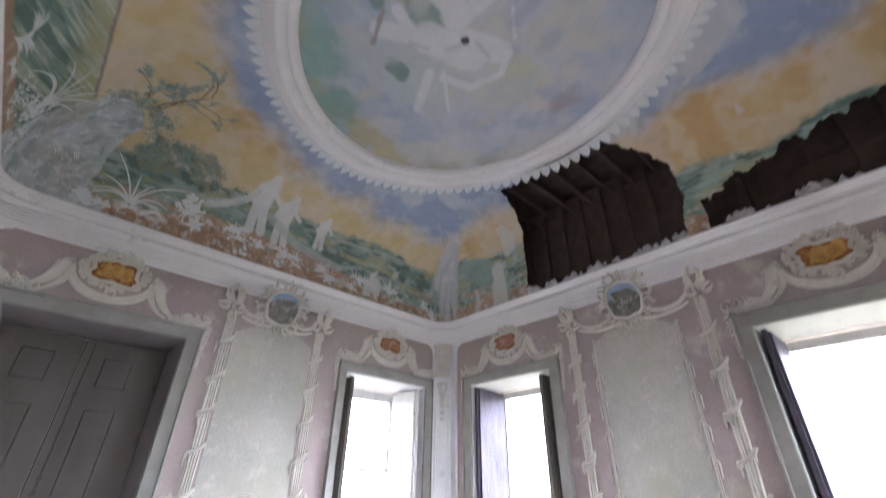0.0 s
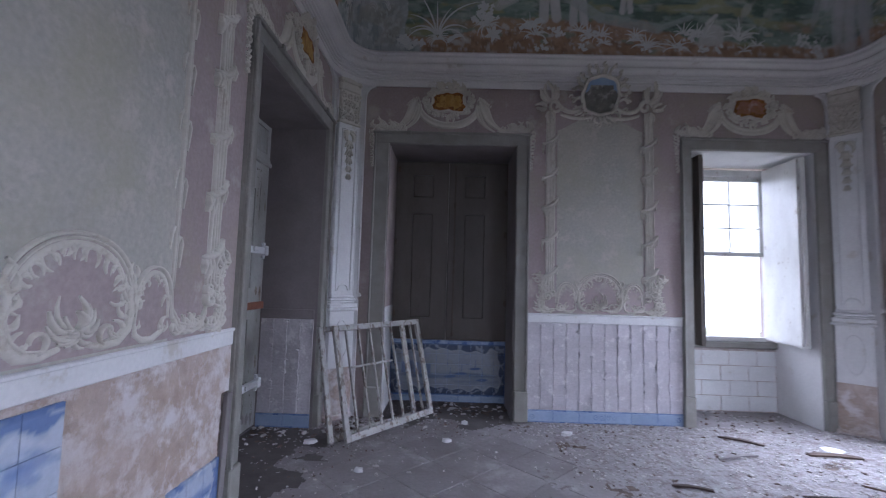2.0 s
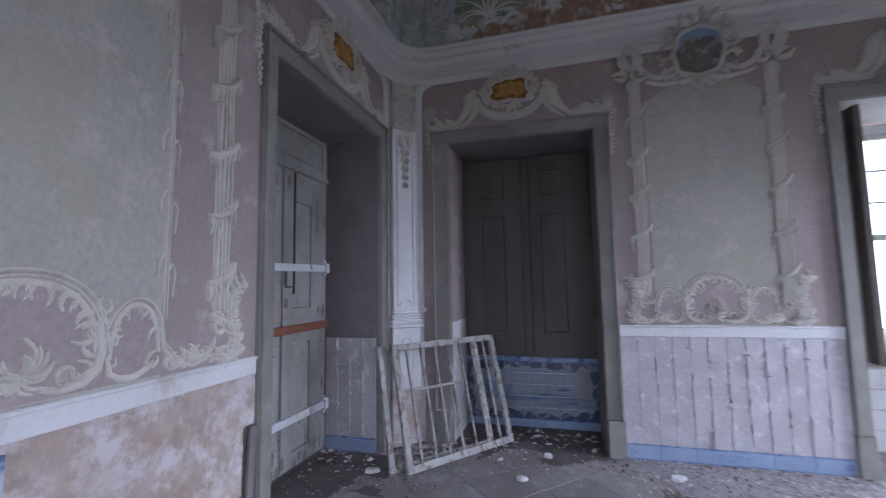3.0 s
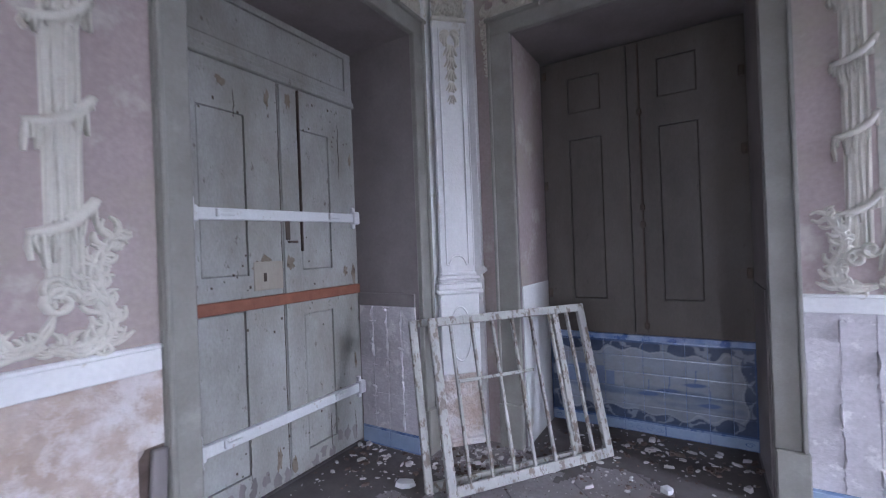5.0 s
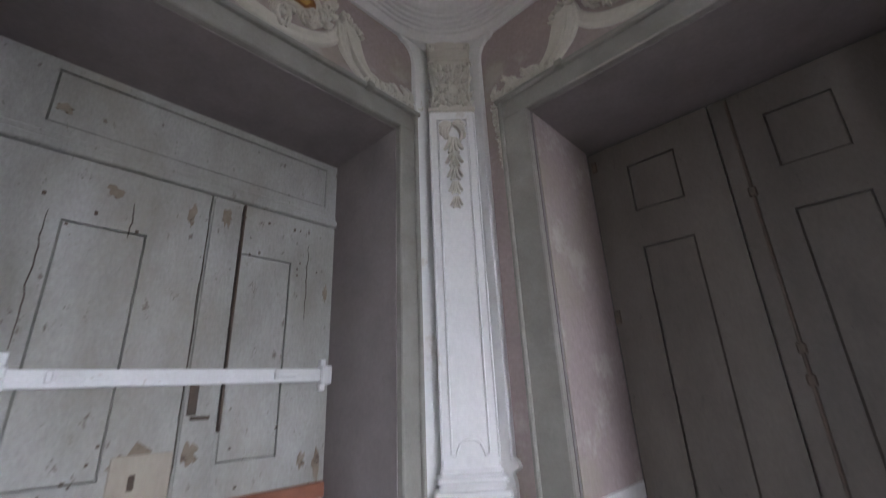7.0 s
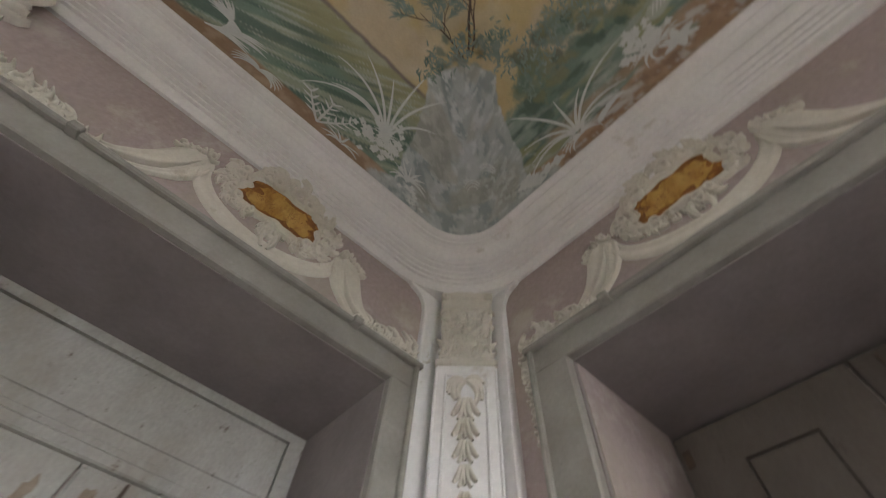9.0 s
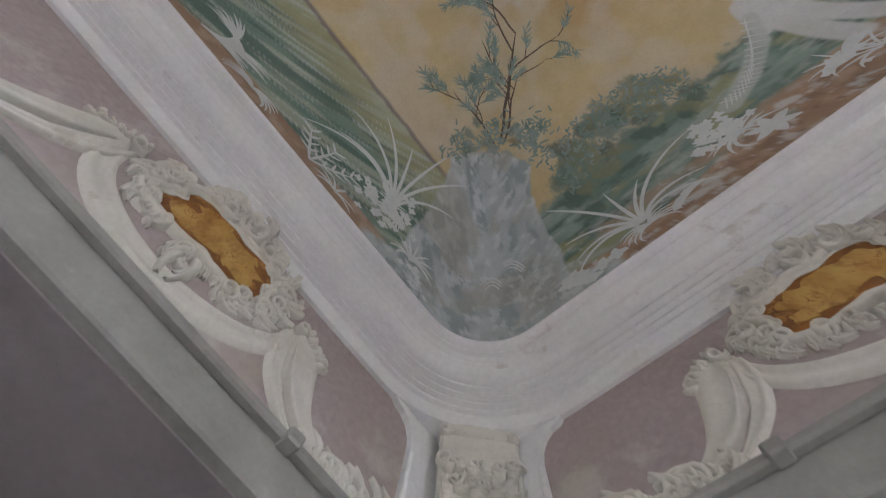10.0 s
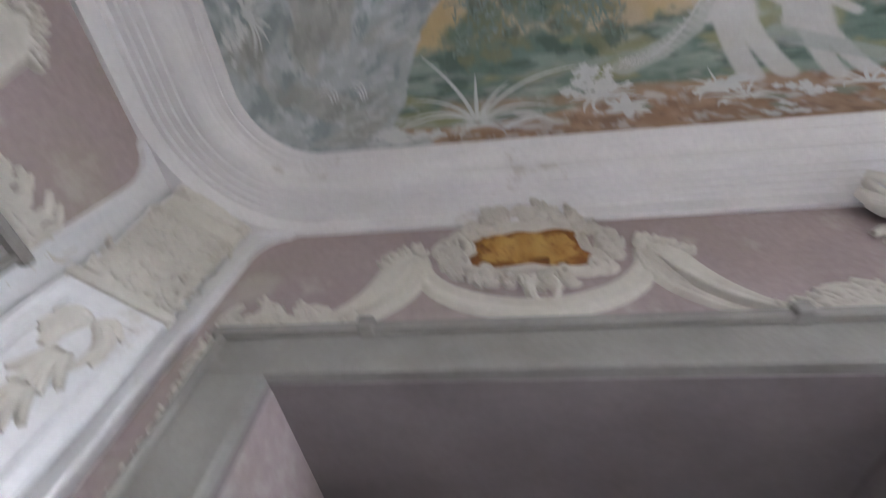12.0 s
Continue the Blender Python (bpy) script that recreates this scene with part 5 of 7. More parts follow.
D2C, W1C, D1C, E1C, E2C = sum(D2) / 2, sum(W1) / 2, sum(D1) / 2 + 0.02, sum(E1) / 2, sum(E2) / 2
overdoor(WEST, -1.066, *D1, 0.11, 0.105, M_OCHRE, 1, "cream stucco cartouche with an ochre painting above the barred door")
overdoor(NORTH, 1.178, *D2, 0.15, 0.125, M_OCHRE, 2, "cream stucco cartouche with an ochre painting above the shuttered recess")
overdoor(NORTH, W1C, *W1, 0.10, 0.12, M_PINKART, 3, "cream stucco cartouche with a russet painting above a window")
overdoor(EAST, E1C, *E1, 0.12, 0.13, M_PINKART, 4, "cream stucco cartouche with a rose painting above a window")
overdoor(EAST, E2C, *E2, 0.12, 0.13, M_OCHRE, 5, "cream stucco cartouche with a half-flaked ochre painting above a window")
panel_frame(NORTH, 2.785, 0.445, 0.515, 11, "grey plaster panel framed in cream rococo stucco between recess and window", False)
panel_frame(WEST, -3.03, 0.48, 0.79, 12, "tall grey plaster panel framed in cream rococo stucco beside the door")
panel_frame(EAST, 2.90, 0.44, 0.70, 13, "tall grey plaster panel framed in cream stucco between two windows")


def pilaster(name, c, t, n, strips, label, seed):
    """A pilaster set across a corner: c its middle at the floor, t along it, n out of the corner; strips: the wall bands beside it."""
    rng = random.Random(seed)
    C, T, N = Vector((*c, 0)), Vector((*t, 0)).normalized(), Vector((*n, 0)).normalized()
    W = lambda u, v, d: C + T * u + N * d + Vector((0, 0, v))  # noqa: E731

    def slab(bm, u0, u1, v0, v1, d0, d1, bev=0.004):
        vs = [bm.verts.new(W(u, v, d)) for u in (u0, u1) for d in (d0, d1) for v in (v0, v1)]
        fs = [bm.faces.new([vs[i] for i in f]) for f in ((0, 1, 3, 2), (4, 6, 7, 5), (0, 4, 5, 1), (2, 3, 7, 6), (0, 2, 6, 4), (1, 5, 7, 3))]
        bmesh.ops.recalc_face_normals(bm, faces=fs)
        if bev:
            bmesh.ops.bevel(bm, geom=list({e for f in fs for e in f.edges}), offset=bev, segments=1, affect="EDGES")

    thing = empty(name, label, "pilaster", "corner pilasters", C)
    bm = bmesh.new()
    slab(bm, -0.118, 0.118, 0, 3.458, -0.15, 0.0, 0)
    slab(bm, -0.150, 0.150, 0, 3.457, -0.15, -0.035, 0)
    child("backing", bm, M_WHITE, thing)
    for wall_side, reach, flare in strips:
        foot = [(0.10, 0.0), (reach, 0.0), (reach, 1.16), (reach - 0.012, 1.19), (reach + 0.028, 1.215), (reach + 0.02, 1.235), (reach, 1.25)] if flare else [(0.10, 0.0), (reach, 0.0)]
        head = [(reach, 3.30)] + [(reach + 0.085 * (1 - math.cos(q)), 3.33 + 0.11 * math.sin(q)) for q in (0.0, 0.4, 0.8, 1.2, 1.57)] + [(reach + 0.1, 3.455), (reach + 0.1, 3.463), (0.10, 3.463)]
        child("side_strip", outline_slab(bmesh.new(), wall_side, foot + head, -0.002, 0.022), M_WHITE, thing, "white strip along the wall")
        child("bead", rib(bmesh.new(), wall_side, [(reach - 0.008, 1.24 + 2.06 * i / 8) for i in range(9)], 0.016, 0.016, 0.95, 0.02), M_WHITE, thing)
    bm = bmesh.new()
    slab(bm, -0.125, 0.125, 1.20, 2.99, -0.01, 0.045, 0.010)
    child("shaft", bm, M_WHITE, thing, "white shaft with a beaded panel")
    for s in (-1, 1):
        child("bead", rib(bmesh.new(), W, [(s * 0.120, 1.25 + 1.72 * i / 8) for i in range(9)], 0.012, 0.010, 0.95, 0.044), M_WHITE, thing)
        child("bead", rib(bmesh.new(), W, [(s * 0.080, 1.27 + 1.66 * i / 8) for i in range(9)], 0.013, 0.020, 0.95, 0.044), M_WHITE, thing)
    child("bead", rib(bmesh.new(), W, [(-0.08, 2.93), (0.08, 2.93)], 0.012, 0.014, 0.95, 0.044), M_WHITE, thing)
    bm = bmesh.new()
    rib(bm, W, [(-0.08, 1.27), (-0.062, 1.262), (-0.055, 1.285)] + [(0.052 * math.sin(q), 1.285 + 0.042 * math.cos(q)) for q in (-1.4 + 0.35 * i for i in range(9))] + [(0.055, 1.285), (0.062, 1.262), (0.08, 1.27)], 0.011, 0.014, 0.95, 0.044)
    child("shaped_bead", bm, M_WHITE, thing)
    bm = bmesh.new()
    frond(bm, lambda u, vv, d: W(u, vv, d + 0.044), (0, 2.90), -math.pi / 2, 0.12, 9, 0.026, 0.026, rng, 2.6, 0.25)
    for s in (-1, 1):
        rib(bm, lambda u, vv, d: W(u, vv, d + 0.044), scroll((s * 0.052, 2.885), 0.022, 0, s * 1.2, 12), 0.011, 0.020, 0.6)
    child("husk_crown", bm, M_STUCCO, thing, "leafy stucco crown of the husk drop", True)
    for i in range(5):
        v = 2.80 - 0.088 * i
        k = 1.0 - 0.09 * i
        bm = bmesh.new()
        for du, L in ((-0.040, 0.070), (-0.022, 0.090), (0.0, 0.084), (0.022, 0.092), (0.040, 0.068)):
            rib(bm, W, curve((du * 0.45 * k, v + 0.012), (du * 1.25 * k, v - L * k + 0.01), 0.10 * (1 if du < 0 else -1), 7), 0.024 * k, 0.034, 0.35, 0.044)
        child("husk", bm, M_STUCCO, thing, "hanging stucco husk", True)
    bm = bmesh.new()
    slab(bm, -0.130, 0.130, 2.985, 3.012, -0.01, 0.058, 0.006)
    slab(bm, -0.112, 0.112, 3.01, 3.42, -0.01, 0.038, 0.006)
    slab(bm, -0.122, 0.122, 3.335, 3.425, -0.01, 0.050, 0.012)
    slab(bm, -0.128, 0.128, 3.42, 3.475, -0.01, 0.055, 0.008)
    child("capital", bm, M_STUCCO, thing, "leafy stucco capital", False)
    for s in (-1, 1):
        bm = rib(bmesh.new(), W, scroll((s * 0.100, 3.30), 0.030, 0, s * 1.5, 18), 0.014, 0.030, 0.6, 0.038)
        child("volute", bm, M_STUCCO, thing, "", True)
        bm = rib(bmesh.new(), W, scroll((s * 0.105, 3.425), 0.020, 0, s * 1.3, 14), 0.011, 0.024, 0.6, 0.05)
        child("volute", bm, M_STUCCO, thing, "", True)
        bm = rib(bmesh.new(), W, [(s * 0.112, 3.02), (s * 0.095, 3.10), (s * 0.108, 3.2), (s * 0.115, 3.27)], 0.018, 0.026, 0.5, 0.038)
        child("edge_rib", bm, M_STUCCO, thing, "", True)
    for v, k, L in ((3.05, 4, 0.055), (3.12, 3, 0.065), (3.20, 4, 0.06), (3.275, 3, 0.05)):
        for i in range(k):
            bm = bmesh.new()
            u0 = -0.072 + 0.144 * i / (k - 1)
            frond(bm, lambda u, vv, d: W(u, vv, d + 0.036), (u0, v), math.pi / 2 - 8 * u0 + rng.uniform(-0.6, 0.6), L, 6, 0.015, 0.024, rng, 3.6, 0.3)
            rib(bm, lambda u, vv, d: W(u, vv, d + 0.036), scroll((u0 + rng.uniform(-0.02, 0.02), v + 0.02), 0.018, rng.uniform(0, 6), rng.choice((-1.1, 1.1)), 10), 0.010, 0.026, 0.6)
            child("leaf", bm, M_STUCCO, thing, "", True)
    bm = bmesh.new()
    for v0, v1, w, d in ((1.185, 1.215, 0.132, 0.060), (1.158, 1.187, 0.150, 0.078), (1.135, 1.160, 0.138, 0.062), (1.09, 1.137, 0.160, 0.088), (1.06, 1.092, 0.168, 0.096)):
        slab(bm, -w, w, v0, v1, -0.01, d, 0.010)
    child("base", bm, M_WHITE, thing, "moulded white base")
    bm = bmesh.new()
    slab(bm, -0.14, 0.14, 0.50, 1.062, -0.01, 0.06)
    child("pedestal", bm, M_WHITE, thing, "white pedestal with a round-ended panel")
    bm = bmesh.new()
    slab(bm, -0.155, 0.155, 0.0, 0.05, -0.01, 0.075, 0.01)
    child("plinth", bm, M_STAINED, thing)
    bm = bmesh.new()
    rib(bm, W, [(0.075 * math.cos(q), 0.78 + 0.19 * math.sin(q)) for q in (2 * math.pi * i / 24 for i in range(26))], 0.012, 0.010, 0.95, 0.06)
    child("oval_bead", bm, M_WHITE, thing)
    bm = bmesh.new()
    slab(bm, -0.142, 0.142, 0.048, 0.505, -0.01, 0.056)
    child("worn_pedestal_foot", bm, M_STAINED, thing, "flaked pinkish plaster foot")
    return thing


H = 0.5 ** 0.5
pilaster("corner_pilaster", (0.124, -0.096), (H, H), (H, -H), ((NORTH, 0.295, True), (lambda u, v, n: WEST(-u, v, n), 0.279, False)), "white plaster pilaster set across a room corner behind leaning sashes", 21)
pilaster("corner_pilaster", (RX - 0.124, -0.11), (H, -H), (-H, -H), ((lambda u, v, n: NORTH(RX - u, v, n), 0.23, False), (EAST, 0.29, True)), "white plaster pilaster set across a corner between two windows", 22)

# ---- the barred door ----
def panelled(bm, W, u0, u1, v0, v1, panels, n0, n1, sunk=0.020):
    """A leaf from n0 to n1 with sunk panels (u0, u1, v0, v1) in it: full-height stiles, rails between, and a thinner board behind."""
    cols = sorted({u0, u1, *(p[0] for p in panels), *(p[1] for p in panels)})
    rows_ = sorted({v0, v1, *(p[2] for p in panels), *(p[3] for p in panels)})
    for a, b in zip(cols, cols[1:]):
        for c, d in zip(rows_, rows_[1:]):
            mu, mv = (a + b) / 2, (c + d) / 2
            deep = any(p[0] < mu < p[1] and p[2] < mv < p[3] for p in panels)
            wbox(bm, W, (a, c, n0), (b, d, n1 - (sunk if deep else 0)))
    for p in panels:
        i = 0.009
        lo = [(p[0], p[2]), (p[1], p[2]), (p[1], p[3]), (p[0], p[3])]
        hi = [(p[0] + i, p[2] + i), (p[1] - i, p[2] + i), (p[1] - i, p[3] - i), (p[0] + i, p[3] - i)]
        A = [bm.verts.new(W(*q, n1 - sunk + 0.001)) for q in lo]
        B = [bm.verts.new(W(*q, n1 - 0.006)) for q in hi]
        for k in range(4):
            bm.faces.new((A[k], A[(k + 1) % 4], B[(k + 1) % 4], B[k]))
        bm.faces.new(B)
    return bm


door = empty("double_door", "closed grey-painted double door held by iron bars, flaking at the foot", "door", at=(-0.56, D1C, 0.0))
leaf_a = child("leaf", panelled(bmesh.new(), WEST, -1.862, -1.050, 0.015, 2.43, [(-1.54, -1.27, 1.27, 2.175), (-1.575, -1.30, 0.16, 1.075)], -0.59, -0.545), M_DOOR, door, "grey panelled door leaf")
leaf_b = child("leaf", panelled(bmesh.new(), WEST, -1.044, -0.395, 0.015, 2.43, [(-0.895, -0.64, 1.28, 2.18), (-0.895, -0.65, 0.14, 1.00)], -0.59, -0.545), M_DOOR, door, "grey panelled door leaf")
child("cover_strip", wbox(bmesh.new(), WEST, (-1.040, 0.03, -0.546), (-0.912, 2.415, -0.532), 0.004), M_DOOR, door)
bm = panelled(bmesh.new(), WEST, -1.865, -0.40, 2.50, 2.825, [(-1.66, -0.465, 2.545, 2.785)], -0.59, -0.54)
child("transom_panel", bm, M_DOOR, door, "fixed grey panel over the leaves")
bm = bmesh.new()
for v0, v1, d in ((2.43, 2.47, -0.515), (2.47, 2.502, -0.53)):
    wbox(bm, WEST, (-1.865, v0, -0.6), (-0.40, v1, d), 0.006)
child("transom_rail", bm, M_DOOR, door)


def tilted(W, u0, v0, u1, v1, w, n0, n1, bev=0.004):
    """A bar from u0, v0 to u1, v1."""
    L = math.hypot(u1 - u0, v1 - v0)
    su, sv = -(v1 - v0) / L * w / 2, (u1 - u0) / L * w / 2
    bm = bmesh.new()
    vs = [bm.verts.new(W(u + s * su, v + s * sv, n)) for u, v in ((u0, v0), (u1, v1)) for s in (-1, 1) for n in (n0, n1)]
    fs = [bm.faces.new([vs[i] for i in f]) for f in ((0, 1, 3, 2), (4, 6, 7, 5), (0, 4, 5, 1), (2, 3, 7, 6), (0, 2, 6, 4), (1, 5, 7, 3))]
    bmesh.ops.recalc_face_normals(bm, faces=fs)
    bmesh.ops.bevel(bm, geom=list(bm.edges), offset=bev, segments=1, affect="EDGES")
    return bm


for (v0, v1), lab in (((1.605, 1.628), "white-painted iron strap"), ((0.405, 0.405), "white-painted iron strap")):
    bar = child("iron_bar", tilted(WEST, -1.60, v0, -0.405, v1, 0.062, -0.545, -0.512), M_IRONW, door, lab)
    for u in (-1.44, -0.66):
        v = v0 + (v1 - v0) * (u + 1.6) / 1.2
        bm = bmesh.new()
        wbox(bm, WEST, (u - 0.03, v - 0.008, -0.513), (u + 0.07, v + 0.008, -0.500), 0.003)
        wbox(bm, WEST, (u - 0.035, v - 0.016, -0.513), (u - 0.015, v + 0.026, -0.494), 0.004)
        child("latch_hook", bm, M_IRONW, bar)
    bm = bmesh.new()
    wbox(bm, WEST, (-0.455, v1 - 0.075, -0.545), (-0.425, v1 + 0.075, -0.520), 0.004)
    wbox(bm, WEST, (-0.46, v1 - 0.045, -0.545), (-0.40, v1 + 0.045, -0.496), 0.008)
    child("bar_bracket", bm, M_IRONW, bar)
    bm = bmesh.new()
    wbox(bm, WEST, (-1.598, v0 - 0.085, -0.545), (-1.572, v0 + 0.085, -0.522), 0.004)
    wbox(bm, WEST, (-1.603, v0 - 0.042, -0.545), (-1.567, v0 + 0.042, -0.500), 0.006)
    child("bar_bracket", bm, M_IRONW, bar)
child("iron_bar", tilted(WEST, -1.585, 1.112, -0.405, 1.118, 0.066, -0.545, -0.515), M_RUST, door, "rust-brown iron bar")
bm = wbox(bmesh.new(), WEST, (-1.245, 1.18, -0.546), (-1.05, 1.345, -0.539), 0.003)
plate = child("key_plate", bm, mat("bare_ochre_wood", (0.42, 0.38, 0.31), (0.36, 0.31, 0.25), 0.8, 8, 80, 0.3, streak=0.3), door, "bare wood patch round the keyhole")
bm = wbox(bmesh.new(), WEST, (-1.183, 1.23, -0.541), (-1.163, 1.28, -0.536), 0.002)
child("keyhole", bm, M_IRON, plate)
bm = bmesh.new()
wbox(bm, WEST, (-1.030, 1.47, -0.532), (-0.995, 1.60, -0.526), 0.003)
wbox(bm, WEST, (-1.015, 1.452, -0.532), (-0.945, 1.466, -0.516), 0.003)
wbox(bm, WEST, (-0.907, 1.40, -0.545), (-0.897, 2.42, -0.522), 0.003)
child("bolt", bm, M_IRON, door, "rusted sliding bolt")
M_BARE = mat("rust_stained_bare_wood", (0.30, 0.255, 0.20), (0.19, 0.145, 0.105), 0.85, 12, 80, 0.4, spots=(0.10, 0.07, 0.05), spot_scale=25, spot_amount=0.3)
for i, (u, v, a, b) in enumerate(((-1.00, 1.33, 0.05, 0.07), (-1.18, 1.30, 0.11, 0.10), (-0.98, 2.33, 0.035, 0.06), (-1.12, 2.31, 0.03, 0.07), (-1.40, 2.33, 0.05, 0.035), (-0.44, 1.22, 0.03, 0.09), (-0.52, 1.25, 0.03, 0.05), (-1.12, 0.17, 0.03, 0.11), (-1.02, 0.10, 0.04, 0.06), (-0.44, 2.05, 0.02, 0.07), (-1.80, 2.30, 0.05, 0.09), (-1.76, 1.18, 0.06, 0.05), (-1.62, 2.62, 0.05, 0.03), (-0.45, 0.6, 0.018, 0.09))):
    rc = random.Random(200 + i)
    a, b = 0.7 * a, 0.8 * b
    pts = [(u + a * rc.uniform(0.45, 1.25) * math.cos(q), v + b * rc.uniform(0.45, 1.25) * math.sin(q)) for q in (2 * math.pi * k / 17 for k in range(17))]
    front = -0.532 if -1.045 < u < -0.912 else (-0.54 if v > 2.50 else -0.545)
    child("bare_patch", outline_slab(bmesh.new(), WEST, pts, front - 0.001, front + 0.0014), M_BARE, door if v > 2.50 else (leaf_a if u < -1.047 else leaf_b))
rng = random.Random(5)
for i in range(70):  # nail heads and gouges
    u, v = rng.uniform(-1.62, -0.45), rng.choice((rng.uniform(0.05, 0.5), rng.uniform(0.9, 1.5), rng.uniform(2.1, 2.38)))
    r = rng.uniform(0.0025, 0.006)
    bm = bmesh.new()
    wbox(bm, WEST, (u - r, v - r * rng.uniform(0.8, 2.2), -0.5455), (u + r, v + r, -0.5435))
    child("nail", bm, M_IRON, leaf_a if u < -1.047 else leaf_b)

for i, (u, v0, v1) in enumerate(((-1.048, 0.05, 1.1), (-1.048, 1.2, 2.42), (-0.908, 1.75, 2.40), (-0.908, 0.1, 0.9), (-1.33, 2.15, 2.3), (-1.58, 1.7, 2.2), (-1.30, 0.1, 0.42), (-0.70, 0.05, 0.30), (-0.47, 0.04, 0.24), (-1.75, 0.6, 1.3), (-0.55, 1.9, 2.3))):
    rc = random.Random(i)
    bm = rib(bmesh.new(), WEST, [(u + rc.uniform(-0.004, 0.004), v0 + (v1 - v0) * k / 14) for k in range(15)], 0.0055, 0.003, 0.3, -0.545 if not -1.045 < u < -0.912 else -0.532)
    child("crack", bm, M_BEAM, leaf_a if u < -1.047 else leaf_b)
for i in range(16):  # paint lost along the foot
    rc = random.Random(90 + i)
    u, v = -1.58 + 0.073 * i, rc.uniform(0.02, 0.12)
    pts = [(u + 0.03 * rc.uniform(0.4, 1.3) * math.cos(q), v + 0.05 * rc.uniform(0.4, 1.5) * math.sin(q)) for q in (2 * math.pi * k / 11 for k in range(11))]
    child("bare_patch", outline_slab(bmesh.new(), WEST, [(p, max(0.017, q)) for p, q in pts], -0.546, -0.5438), M_OLDWOOD, leaf_a if u < -1.11 else leaf_b)

# ---- closed shutters over a tiled apron in the north recess ----
shutters = empty("closed_shutters", "closed grey wooden window shutters, darkened for recess shade, with rusty ironwork", "shutters", at=(D2C, 0.6, 0.7))
# leaves in the darkened paint, recess shade included in the colour
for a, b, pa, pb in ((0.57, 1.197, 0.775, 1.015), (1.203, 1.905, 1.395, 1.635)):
    leaf = child("leaf", panelled(bmesh.new(), NORTH, a, b, 0.71, 2.81, [(pa, pb, 2.385, 2.655), (pa, pb, 0.96, 2.185)], -0.645, -0.60, 0.018), M_SHUT, shutters, "panelled shutter leaf darkened for recess shade")
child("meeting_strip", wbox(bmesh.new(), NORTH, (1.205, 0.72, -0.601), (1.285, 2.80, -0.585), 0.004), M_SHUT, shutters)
bm = bmesh.new()
wbox(bm, NORTH, (1.272, 0.75, -0.586), (1.284, 2.78, -0.572), 0.003)
for v in (0.78, 1.5, 1.62, 2.3):
    wbox(bm, NORTH, (1.262, v - 0.022, -0.588), (1.294, v + 0.022, -0.572), 0.005)
child("bolt_rod", bm, M_IRON, shutters, "rusted iron bolt rod")
for u, v in ((0.585, 1.85), (0.60, 2.72), (0.59, 1.0), (1.88, 2.45), (1.885, 1.15), (1.88, 1.95)):
    child("hinge", wbox(bmesh.new(), NORTH, (u - 0.016, v - 0.035, -0.601), (u + 0.016, v + 0.035, -0.588), 0.005), M_IRON, shutters)

